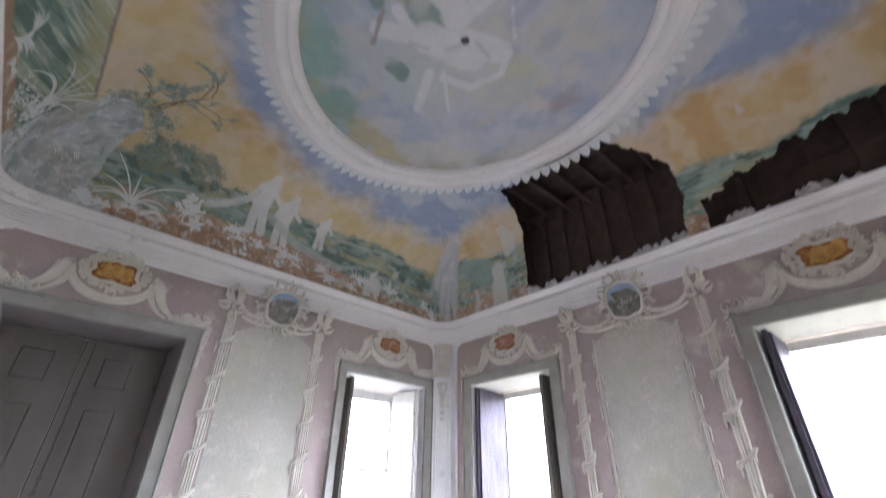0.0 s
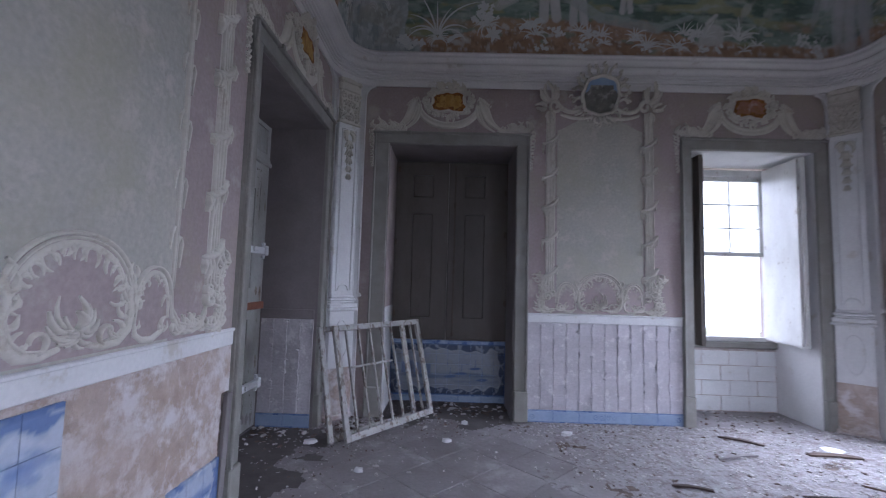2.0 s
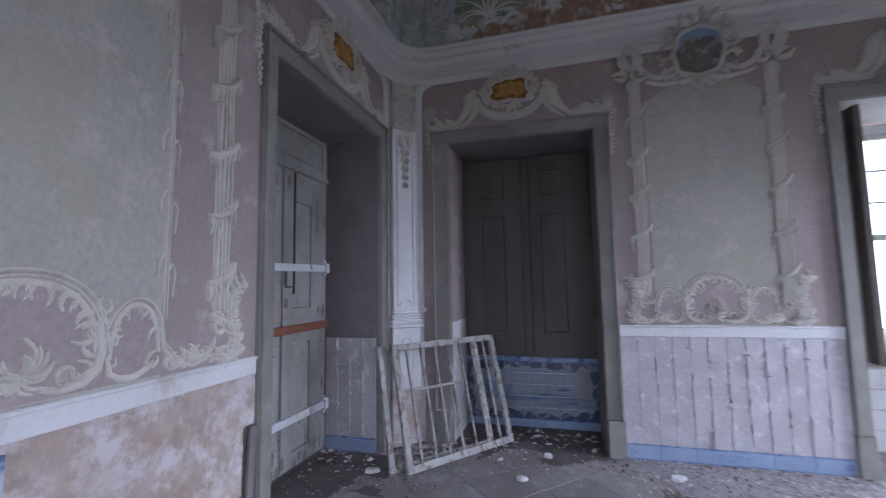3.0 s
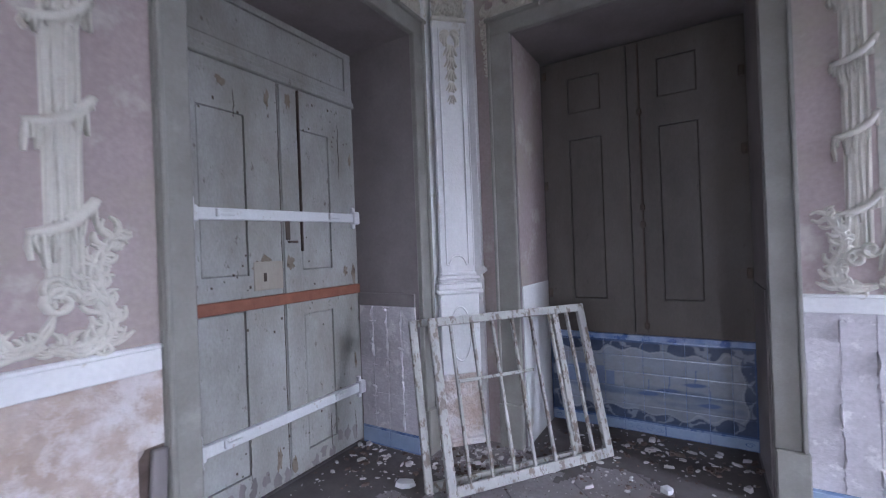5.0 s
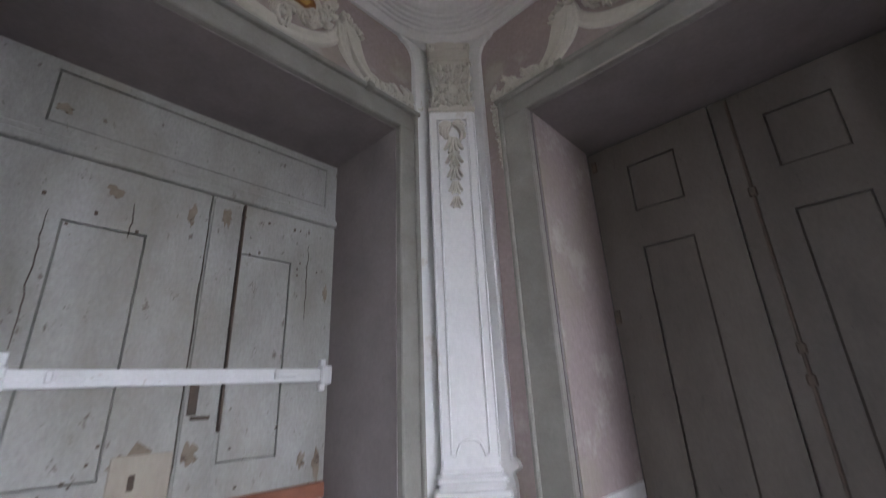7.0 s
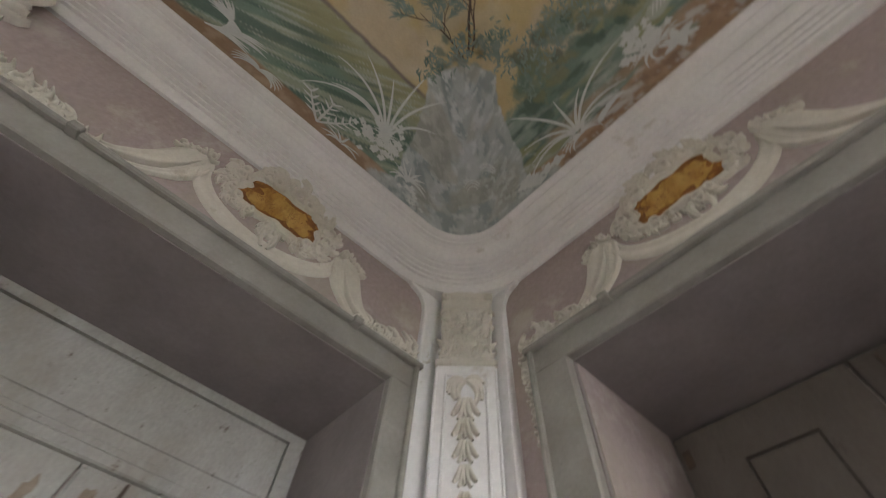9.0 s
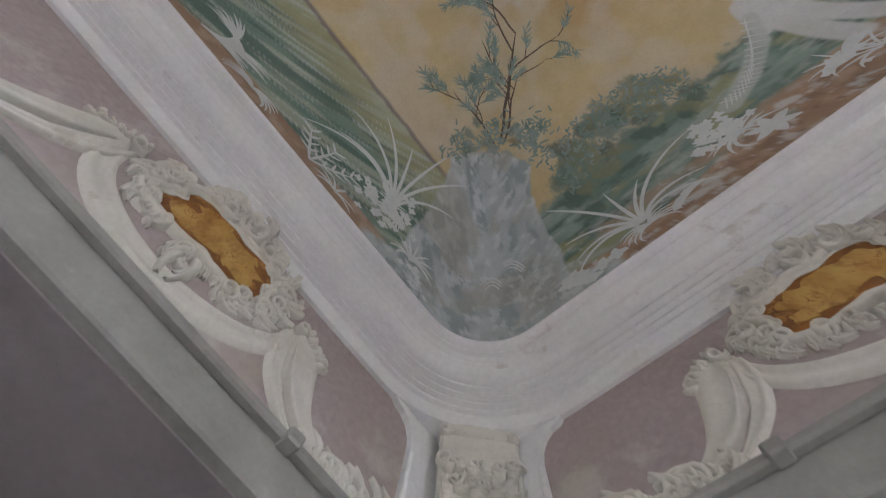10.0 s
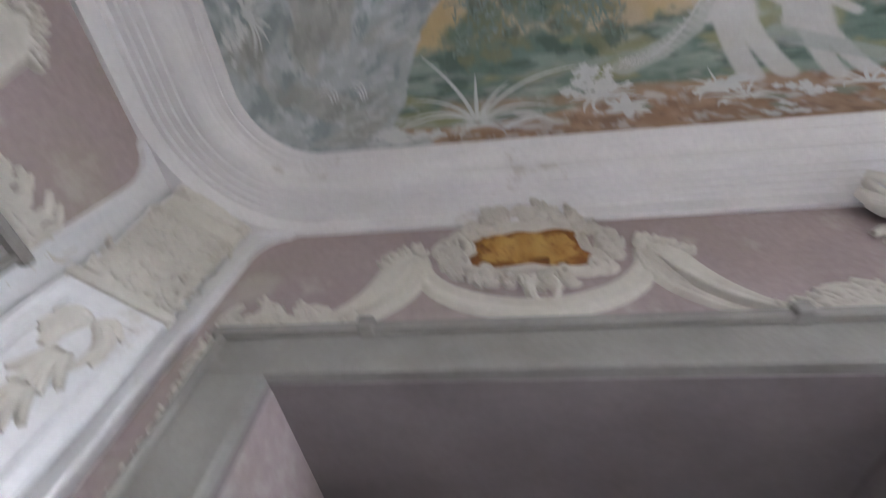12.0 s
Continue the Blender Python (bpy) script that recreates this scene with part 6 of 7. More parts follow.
# ---- windows ----
def window(name, W, a, b, label, bars, left_mat, right_mat, seed):
    thing = empty(name, label, "window", "windows", W((a + b) / 2, 0.72, -0.6))
    z0, z1, n0, n1 = 0.79, 2.80, -0.66, -0.60
    bm = bmesh.new()
    for q in (((a + 0.01, z0), (a + 0.10, z1)), ((b - 0.10, z0), (b - 0.01, z1)), ((a + 0.10, z1 - 0.085), (b - 0.10, z1)), ((a + 0.10, z0), (b - 0.10, z0 + 0.05))):
        wbox(bm, W, (*q[0], n0), (*q[1], n1), 0.006)
    child("window_frame", bm, M_FRAMEW, thing, "white-painted wooden frame, flaking")
    child("window_sill", wbox(bmesh.new(), W, (a + 0.005, 0.715, -0.84), (b - 0.005, 0.785, -0.565), 0.01), M_STONE, thing, "worn stone sill")
    if bars:
        mid = 1.80
        bm = bmesh.new()
        for v0, v1 in ((mid - 0.025, mid + 0.025), (z1 - 0.13, z1 - 0.086)):
            wbox(bm, W, (a + 0.102, v0, n0 - 0.01), (b - 0.102, v1, n1 - 0.015), 0.004)
        for u0, u1 in ((a + 0.102, a + 0.145), (b - 0.145, b - 0.102)):
            wbox(bm, W, (u0, mid, n0 - 0.01), (u1, z1 - 0.09, n1 - 0.015), 0.004)
        sash = child("upper_sash", bm, M_FRAMEW, thing, "raised white sash with thin bars")
        u0, u1, v0, v1 = a + 0.145, b - 0.145, mid + 0.025, z1 - 0.13
        for k in (1, 2):
            bm = bmesh.new()
            wbox(bm, W, (u0 + (u1 - u0) * k / 3 - 0.007, v0, n0 + 0.005), (u0 + (u1 - u0) * k / 3 + 0.007, v1, n1 - 0.025))
            child("glazing_bar", bm, M_FRAMEW, sash)
            bm = bmesh.new()
            wbox(bm, W, (u0, v0 + (v1 - v0) * k / 3 - 0.007, n0 + 0.005), (u1, v0 + (v1 - v0) * k / 3 + 0.007, n1 - 0.025))
            child("glazing_bar", bm, M_FRAMEW, sash)
        for i in range(3):
            for j in range(3):
                bm = bmesh.new()
                wbox(bm, W, (u0 + (u1 - u0) * i / 3 + 0.008, v0 + (v1 - v0) * j / 3 + 0.008, n0 + 0.014), (u0 + (u1 - u0) * (i + 1) / 3 - 0.008, v0 + (v1 - v0) * (j + 1) / 3 - 0.008, n0 + 0.017))
                pane = child("pane", bm, M_GLASS, sash)
                pane.visible_shadow = False
    # folded shutters along the reveals
    for s, m in ((-1, left_mat), (1, right_mat)):
        base = a + (0.10 if m in (M_SHUT, M_FRAMEW) else 0.03) if s < 0 else b - (0.10 if m is M_SHUT else 0.03)
        lab = "weathered folding shutter in shade-darkened paint" if m in (M_SHUT, M_OLDWOOD) else "white-painted folding shutter"
        bm = bmesh.new()
        V = lambda u, v, n: W(base - s * (n + (0.06 if s > 0 else 0.02) * max(0.0, (0.55 + u) / 0.5)), v, u)  # noqa: E731
        panelled(bm, V, -0.56, -0.03, 0.80, 2.80, [(-0.46, -0.14, 2.32, 2.66), (-0.46, -0.14, 0.98, 2.16)], 0.0, 0.034, 0.010)
        leaf = child("shutter", bm, m, thing, lab)
        bm = bmesh.new()
        panelled(bm, lambda u, v, n: V(u, v, n), -0.56, -0.06, 0.82, 2.78, [], 0.036, 0.058)
        child("shutter_fold", bm, m, thing, lab)
        bm = bmesh.new()
        for v in (1.1, 1.8, 2.5):
            box(bm, V(-0.575, v - 0.04, 0.0), V(-0.555, v + 0.04, 0.05))
        child("hinge", bm, M_IRON, leaf)
    return thing


M_HALF = mat("half_bare_shutter_wood", (0.10, 0.085, 0.11), (0.04, 0.035, 0.05), 0.85, 7, 60, 0.6, 0.008, spots=(0.55, 0.54, 0.53), spot_scale=4.0, spot_amount=-0.25, streak=0.25)
# left shutter gets the darkened paint for its backlit face, right stays white
window("sash_window", NORTH, *W1, "tall sash window, upper sash barred, lower part open", True, M_SHUT, M_FRAMEW, 31)
window("open_window", EAST, *E1, "tall open window with weathered shutters folded back", False, M_HALF, M_SHUT, 32)
window("open_window", EAST, *E2, "tall open window with white and dark shutters folded back", False, M_HALF, M_SHUT, 33)

window("open_window", SOUTH, *S1, "tall open window with dark shutters folded back", False, M_SHUT, M_SHUT, 34)
window("open_window", SOUTH, *S2, "tall open window with dark shutters folded back", False, M_SHUT, M_SHUT, 35)

# ---- leaning sashes ----
def sash_frame(name, foot_l, foot_r, lean, height, bars, label, w=0.05):
    """An old sash leaning back: its foot line, the way its top leans, its height along the slope."""
    A, B = Vector((*foot_l, 0.0)), Vector((*foot_r, 0.0))
    U = (B - A).normalized()
    V = (Vector((*lean, 0)) + Vector((0, 0, 0.94))).normalized()
    N = U.cross(V)
    L = (B - A).length
    S = lambda u, v, n: A + U * u + V * v + N * n + Vector((0, 0, 0.012))  # noqa: E731

    def piece(nm, u0, u1, v0, v1, n0, n1, material, lab="", bev=0.004):
        bm = bmesh.new()
        vs = [bm.verts.new(S(u, v, n)) for u in (u0, u1) for v in (v0, v1) for n in (n0, n1)]
        fs = [bm.faces.new([vs[i] for i in f]) for f in ((0, 1, 3, 2), (4, 6, 7, 5), (0, 4, 5, 1), (2, 3, 7, 6), (0, 2, 6, 4), (1, 5, 7, 3))]
        bmesh.ops.recalc_face_normals(bm, faces=fs)
        bmesh.ops.bevel(bm, geom=list(bm.edges), offset=bev, segments=1, affect="EDGES")
        return child(nm, bm, material, thing, lab)

    thing = empty(name, label, "sash frame", "leaning sashes", (A + B) / 2)
    piece("stile", 0, w, 0, height, -0.018, 0.018, M_SASH)
    piece("stile", L - w, L, 0, height, -0.018, 0.018, M_SASH)
    piece("rail", w, L - w, height - w, height, -0.018, 0.018, M_SASH)
    piece("rail", w, L - w, 0, w * 1.1, -0.018, 0.018, M_SASH)
    for k in range(bars):
        u = L * (k + 1) / (bars + 1)
        piece("glazing_bar", u - 0.009, u + 0.009, w, height - w, -0.012, 0.012, M_SASH, "", 0.003)
    if bars > 5:
        piece("crossbar", L * 1 / 8, L * 4.6 / 8, height * 0.60, height * 0.60 + 0.02, 0.013, 0.030, M_SASH, "", 0.003)
    return thing


sash_frame("leaning_sash", (0.405, -0.775), (1.095, 0.135), (-0.200, 0.163), 0.985, 7, "old window sash with flaking white paint leaning in the corner", 0.052)
sash_frame("leaning_sash", (0.264, -0.788), (0.929, 0.027), (-0.182, 0.148), 0.965, 0, "empty old window sash with flaking paint leaning behind another", 0.046)

# ---- dados and tiles ----
M_AZUL = mat("glazed_blue_and_white_tile", (0.5, 0.5, 0.5), (0.55, 0.58, 0.62), 0.22, 6, 40, 0.04, 0.002, attr="paint", random=0.03)


def azulejo(u, v, w, h, seed, scene_kind):
    """Blue-and-white tile painting over a panel w by h: a scrolled border round a landscape."""
    r = random.Random(seed)
    off = seed * 3.7
    # the port picture starts from a darker ground, for the recess's shade
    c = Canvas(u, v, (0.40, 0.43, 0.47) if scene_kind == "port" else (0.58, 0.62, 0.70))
    n1, n2, n3 = fbm(u + off, v, 2.6, 1), fbm(u + off, v, 9, 3), fbm(u + off, v, 26, 5)
    c.lay(step(n2, 0.45, 0.7) * 0.35, (0.40, 0.47, 0.62))
    horizon = h * (0.45 + 0.1 * (n1 - 0.5))
    land = 1 - step(v, horizon - 0.01, horizon + 0.01)
    c.lay(land * (0.35 if scene_kind == "park" else 0.2), (0.34, 0.43, 0.62) if scene_kind == "park" else (0.30, 0.35, 0.44))
    for i in range(9):
        y = h * r.uniform(0.2, 0.45)
        c.blob(r.uniform(0.1, w - 0.1), y, r.uniform(0.08, 0.28), r.uniform(0.012, 0.03), r.uniform(-6, 6), (0.17, 0.26, 0.50) if scene_kind == "park" else (0.20, 0.25, 0.36), 0.4, 0.75 if scene_kind == "park" else 0.5, 0.6, 14, i % 6)
    if scene_kind == "port":
        for i in range(5):
            x = w * 0.12 + 0.07 * i
            c.lay((np.abs(u - x) < 0.03) * (v > h * 0.42) * (v < h * (0.58 + 0.12 * r.random())) * 0.7, (0.20, 0.28, 0.50))
        for x, y in ((0.52, 0.36), (0.62, 0.42), (0.8, 0.3), (0.74, 0.52)):
            c.blob(w * x, h * y, 0.07, 0.014, 4, (0.10, 0.17, 0.38), 0.3, 0.9, 0.3, 20, 2)
            c.limb((w * x, h * y), (w * x + 0.01, h * y + 0.10), 0.004, (0.14, 0.22, 0.44), 0.8)
    else:
        x0 = w * 0.52
        c.limb((x0 - 0.10, h * 0.2), (x0, h * 0.5), 0.03, (0.10, 0.17, 0.42), 0.85)
        c.limb((x0, h * 0.5), (x0 + 0.14, h * 0.68), 0.016, (0.12, 0.20, 0.44), 0.85)
        c.limb((x0, h * 0.5), (x0 - 0.12, h * 0.7), 0.014, (0.12, 0.20, 0.44), 0.8)
        for i in range(26):
            x, y = r.choice((r.uniform(x0 - 0.22, x0 + 0.25), r.uniform(w * 0.8, w * 0.92), r.uniform(0.15, 0.3))), h * r.uniform(0.45, 0.85)
            c.blob(x, y, 0.055, 0.026, r.uniform(-30, 30), (0.19, 0.28, 0.54), 0.4, 0.6, 0.8, 22, i % 6)
        for i in range(60):
            c.blob(r.uniform(0.12, w - 0.12), h * r.uniform(0.12, 0.5), r.uniform(0.02, 0.05), r.uniform(0.008, 0.02), r.uniform(-40, 40), r.choice(((0.12, 0.20, 0.46), (0.26, 0.35, 0.60), (0.66, 0.70, 0.76))), 0.35, 0.75, 0.9, 40, i % 6)
        for i in range(14):
            c.blob(r.uniform(0.15, w - 0.15), h * r.uniform(0.15, 0.35), 0.09, 0.03, r.uniform(-20, 20), (0.22, 0.31, 0.56), 0.4, 0.65, 0.8, 16, i % 6)
    e = np.minimum(np.minimum(u, w - u), np.minimum(v, h - v))
    frame_in = 0.075 + 0.03 * np.sin((u + v) * 21) * np.sin((u - v) * 13) + 0.02 * (n2 - 0.5)
    # port border darkened too, as part of the painted shade
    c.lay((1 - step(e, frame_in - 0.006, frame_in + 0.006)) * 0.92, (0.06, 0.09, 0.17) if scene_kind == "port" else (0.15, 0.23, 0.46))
    curls = np.abs(np.sin(u * 30 + 9 * n1) + np.sin(v * 30 + 9 * n2))
    c.lay((1 - step(e, frame_in - 0.02, frame_in - 0.005)) * (1 - step(curls, 0.22, 0.45)) * 0.6, (0.50, 0.54, 0.62))
    c.lay((np.abs(e - frame_in) < 0.007) * 0.55, (0.60, 0.63, 0.68))
    c.lay((1 - step(e, 0.010, 0.016)) * 0.9, (0.10, 0.17, 0.36))
    # port picture scaled down as a whole: recess shade painted into the tiles
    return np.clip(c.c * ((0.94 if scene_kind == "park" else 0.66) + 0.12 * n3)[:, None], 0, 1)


def tile_panel(W, u0, v0, w, h, cols, rows_, n, parent, seed, scene_kind, missing=()):
    """A tile picture: every tile a thin glazed slab of its own under the wall."""
    r = random.Random(seed)
    tw_, th_ = w / cols, h / rows_
    g = 13 if scene_kind == "park" else 21
    f = np.linspace(0, 1, g)
    for i in range(cols):
        for j in range(rows_):
            if (i, j) in missing:
                continue
            gap = 0.0014
            U, V = np.meshgrid(u0 + tw_ * i + gap + (tw_ - 2 * gap) * f, v0 + th_ * j + gap + (th_ - 2 * gap) * f, indexing="ij")
            U, V = U.ravel(), V.ravel()
            lift = n + r.uniform(-0.0012, 0.0012)
            edge = (np.minimum.reduce([U - U.min(), U.max() - U, V - V.min(), V.max() - V]) < 1e-6)
            ring = [k for k in range(g)] + [k * g + g - 1 for k in range(1, g)] + [(g - 1) * g + k for k in range(g - 2, -1, -1)] + [k * g for k in range(g - 2, 0, -1)]
            verts = [W(a, b, lift - (0.0012 if e else 0)) for a, b, e in zip(U, V, edge)] + [W(U[k], V[k], -0.002) for k in ring]
            faces = [(a * g + b, (a + 1) * g + b, (a + 1) * g + b + 1, a * g + b + 1) for a in range(g - 1) for b in range(g - 1)]
            base = g * g
            faces += [(ring[k], ring[(k + 1) % len(ring)], base + (k + 1) % len(ring), base + k) for k in range(len(ring))]
            me = bpy.data.meshes.new("tile")
            me.from_pydata(verts, [], faces)
            col = azulejo(U - u0, V - v0, w, h, seed, scene_kind)
            at = me.color_attributes.new("paint", "FLOAT_COLOR", "POINT")
            full = np.concatenate([np.concatenate([col, col[ring]]), np.ones((len(verts), 1))], 1)
            at.data.foreach_set("color", full.astype(np.float32).ravel())
            me.materials.append(M_AZUL)
            ob = new("tile", me)
            ob.parent = parent


def cap_rail(W, u0, u1, parent, name="trim_dado_cap"):
    bm = bmesh.new()
    wbox(bm, W, (u0, 0.995, -0.002), (u1, 1.072, 0.016), 0.004)
    wbox(bm, W, (u0, 1.07, -0.002), (u1, 1.088, 0.026), 0.005)
    return tagged(part(name, bm, M_WHITE), "white plaster dado cap rail", "dado rail", kind="structure")


def bedding(W, u0, u1, v0, v1, cols, rows_, parent, seed):
    """Plaster bedding left where tiles were taken off: a cell for each lost tile, with ragged raised joints."""
    r = random.Random(seed)
    for i in range(cols):
        for j in range(rows_):
            a, b = u0 + (u1 - u0) * i / cols, u0 + (u1 - u0) * (i + 1) / cols
            c, d = v0 + (v1 - v0) * j / rows_, v0 + (v1 - v0) * (j + 1) / rows_
            g = 0.0008
            q = [r.uniform(0.0, 0.005) for _ in range(8)]
            k = r.uniform(0.008, 0.011)
            bm = bmesh.new()
            lo = [(a + g, c), (b - g, c), (b - g, d), (a + g, d)]
            hi = [(a + g + q[0], c), (b - g - q[2], c), (b - g - q[4], d), (a + g + q[6], d)]
            L = [bm.verts.new(W(*p, -0.002)) for p in lo]
            T = [bm.verts.new(W(*p, k + r.uniform(-0.0008, 0.0008))) for p in hi]
            bm.faces.new(T)
            for m in range(4):
                bm.faces.new((L[m], L[(m + 1) % 4], T[(m + 1) % 4], T[m]))
            part("bedding_tile", bm, M_DADO, parent)
    for i in range(1, cols):  # ragged mortar squeezed up in the upright joints
        u = u0 + (u1 - u0) * i / cols
        v = v0 + 0.02
        bm = bmesh.new()
        while v < v1 - 0.03:
            L = r.uniform(0.03, 0.13)
            if r.random() < 0.75:
                rib(bm, W, [(u + r.uniform(-0.006, 0.006), v), (u + r.uniform(-0.008, 0.008), v + L * 0.5), (u + r.uniform(-0.006, 0.006), min(v + L, v1))], r.uniform(0.007, 0.018), r.uniform(0.016, 0.040), 0.4)
            if r.random() < 0.45:
                rib(bm, W, curve((u + r.uniform(-0.03, 0.0), v + L), (u + r.uniform(0.0, 0.03), v + L + r.uniform(-0.02, 0.01)), r.uniform(-0.3, 0.3), 5), r.uniform(0.010, 0.024), r.uniform(0.014, 0.032), 0.4)
            v += L + r.uniform(0.0, 0.06)
        part("mortar_ridge", bm, M_DADO, parent)


# north dado
dado = empty("dado_panel", "pale plaster dado showing the bedding of removed tiles", "dado", at=(2.84, 0, 0))
dado["kind"] = "structure"
back = tagged(part("backing", wbox(bmesh.new(), NORTH, (2.048, 0.0, -0.002), (3.62, 0.998, 0.003)), M_DADO), kind="structure")
back.parent = dado
back.matrix_parent_inverse = dado.matrix_basis.inverted()
cells = new("bedding_grid")
cells.parent = dado
cells.matrix_parent_inverse = dado.matrix_basis.inverted()
bedding(NORTH, 2.05, 3.615, 0.128, 0.995, 12, 7, cells, 3)
cap_rail(NORTH, 2.045, 3.622, None)


def blue_band(W, u0, u1, n, label):
    """A skirting band of pale blue tiles with a darker edge and a knot of scrolls in the middle."""
    thing = tagged(part("baseboard", wbox(bmesh.new(), W, (u0, 0.0, -0.002), (u1, 0.122, n)), M_BLUEDARK), label, "skirting tile", kind="structure")
    k = max(1, round((u1 - u0) / 0.26))
    for i in range(k):
        a, b = u0 + (u1 - u0) * i / k, u0 + (u1 - u0) * (i + 1) / k
        part("tile", wbox(bmesh.new(), W, (a + 0.004, 0.012, n - 0.002), (b - 0.004, 0.110, n + 0.004), 0.001), M_BAND, thing)
    if u1 - u0 > 0.8:
        bm = bmesh.new()
        uc = (u0 + u1) / 2
        for s in (-1, 1):
            rib(bm, W, scroll((uc + s * 0.035, 0.062), 0.03, 0, s * 1.4, 16), 0.008, 0.002, 0.8, n + 0.004)
            rib(bm, W, scroll((uc + s * 0.095, 0.062), 0.028, 0, -s * 1.4, 16), 0.008, 0.002, 0.8, n + 0.004)
            rib(bm, W, scroll((uc + s * (u1 - u0 - 0.1) / 2, 0.062), 0.028, 0, s * 1.4, 16), 0.008, 0.002, 0.8, n + 0.004)
        part("scroll_motif", bm, M_BLUEDARK, thing)
    return thing


blue_band(NORTH, 2.05, 3.618, 0.012, "pale blue tile skirting with a scroll knot")

# west dado: stripped, stained plaster, a few blue tiles left
west_back = wbox(bmesh.new(), WEST, (-6.33, 0.0, -0.002), (-2.075, 0.998, 0.008))
wbox(west_back, WEST, (-2.075, 0.74, -0.002), (-1.992, 0.998, 0.008))
west_dado = tagged(part("dado_west", west_back, M_STAINED), "stripped dado of stained ochre and white plaster", "dado", kind="structure")
g = 60
bm = bmesh.new()
grid = [[bm.verts.new(WEST(-4.6 + (4.6 - 2.08) * i / 150, 0.002 + 0.99 * j / g, 0.0095 + 0.011 * float(noise.fractal(Vector((i * 0.12, j * 0.12, 3.0)), 1.0, 2.0, 4)) + 0.004)) for j in range(g + 1)] for i in range(151)]
for i in range(150):
    for j in range(g):
        bm.faces.new((grid[i][j], grid[i + 1][j], grid[i + 1][j + 1], grid[i][j + 1]))
part("rough_face", bm, M_STAINED, west_dado, "", True)
cap_rail(WEST, -6.33, -1.992, None)
gone = {(i, j) for i in range(16) for j in range(7) if (9 <= i < 12 and j >= 1 + i % 2) or (i >= 12 and j >= 3 - (i == 12))}
tile_panel(WEST, -4.30, 0.0, 2.215, 0.97, 16, 7, 0.0285, wall_west, 4, "park", gone)
rag = bmesh.new()
rr5 = random.Random(8)
poly = [(-2.075, 0.0), (-1.992, 0.0), (-1.992, 0.74), (-2.02, 0.75), (-2.05, 0.735), (-2.075, 0.70)]
outline_slab(rag, WEST, poly, -0.03, 0.003)
broken = tagged(part("broken_wall_edge", rag, M_DIRT), "dark broken plaster edge beside the door casing", "damaged plaster", kind="structure")
post = tagged(part("loose_board", tilted(WEST, -2.06, 0.0, -2.012, 0.73, 0.05, 0.004, 0.03), M_OLDWOOD), "dark weathered board standing against the casing", "board")

# small dados inside the door recess and the north recess
rev = empty("dado_reveal", "bare tile bedding in the door recess", "dado", at=(-0.3, -0.39, 0))
rev["kind"] = "structure"
SIDE = lambda u, v, n: Vector((u, -0.397 - n, v))  # noqa: E731
cells = new("bedding_grid")
cells.parent = rev
cells.matrix_parent_inverse = rev.matrix_basis.inverted()
bedding(SIDE, -0.53, -0.03, 0.128, 0.995, 4, 7, cells, 9)
# cap in the shade-darkened plaster, where the open walls have white
tagged(part("trim_dado_cap", boxes(((-0.53, -0.412, 0.995), (-0.03, -0.397, 1.085)), bevel=0.004), M_REVEAL), "plaster dado cap in the door recess, shade put into its colour", "dado rail", kind="structure")
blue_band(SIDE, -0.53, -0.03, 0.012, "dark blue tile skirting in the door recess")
# right-hand copy of the white patch, darkened to paint in its shade
tagged(part("trim_dusky_patch", boxes(((1.9, 0.03, 0.0), (1.9075, 0.59, 1.1))), M_REVEAL), "lower reveal of the north recess, shade put into its colour", "reveal", kind="structure")
tagged(part("trim_white_patch", boxes(((0.5645, 0.03, 0.0), (0.572, 0.59, 1.1))), M_WHITE), "white lower reveal of the north recess", "reveal", kind="structure")
# tile picture in the recess, with shade in its colours
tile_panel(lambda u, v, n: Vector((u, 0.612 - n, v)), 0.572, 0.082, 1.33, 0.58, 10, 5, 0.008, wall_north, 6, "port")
apron = tagged(part("trim_apron", boxes(((0.566, 0.612, 0.0), (1.906, 0.655, 0.70))), M_BLUEDARK), "tiled apron under the shutters", "apron", kind="structure")
blue_band(lambda u, v, n: Vector((u, 0.610 - n, v * 0.64)), 0.572, 1.90, 0.006, "blue tile skirting under the apron picture")

# east side
tile_panel(EAST, 2.02, 0.0, 1.79, 0.985, 13, 7, 0.009, wall_east, 2, "park")
cap_rail(EAST, 2.0, 3.81, None)
r6 = random.Random(4)
miss = {(i, 4) for i in range(9)} | {(i, 3) for i in (1, 2, 5)} | {(0, 2)}
tile_panel(lambda u, v, n: EAST(u, v, n - 0.616), 0.57, 0.0, 1.27, 0.66, 9, 5, 0.009, wall_east, 5, "park", miss)
tile_panel(lambda u, v, n: EAST(u, v, n - 0.616), 3.95, 0.0, 1.27, 0.66, 9, 5, 0.009, wall_east, 7, "park", set())
for ys, s in ((-0.562, -1),):
    tile_panel(lambda u, v, n: Vector((RX + u, ys + s * n, v)), 0.03, 0.0, 0.56, 0.70, 4, 5, 0.008, wall_east, 8, "park", {(0, 4)})
tagged(part("trim_apron", boxes(((RX + 0.6125, -1.85, 0.0), (RX + 0.6195, -0.56, 0.705))), M_STAINED), "broken stained plaster apron under a window", "apron", kind="structure")
ap = tagged(part("trim_apron", boxes(((3.735, 0.60, 0.0), (5.005, 0.619, 0.70))), M_STAINED), "whitewashed block apron under the sash window", "apron", kind="structure")
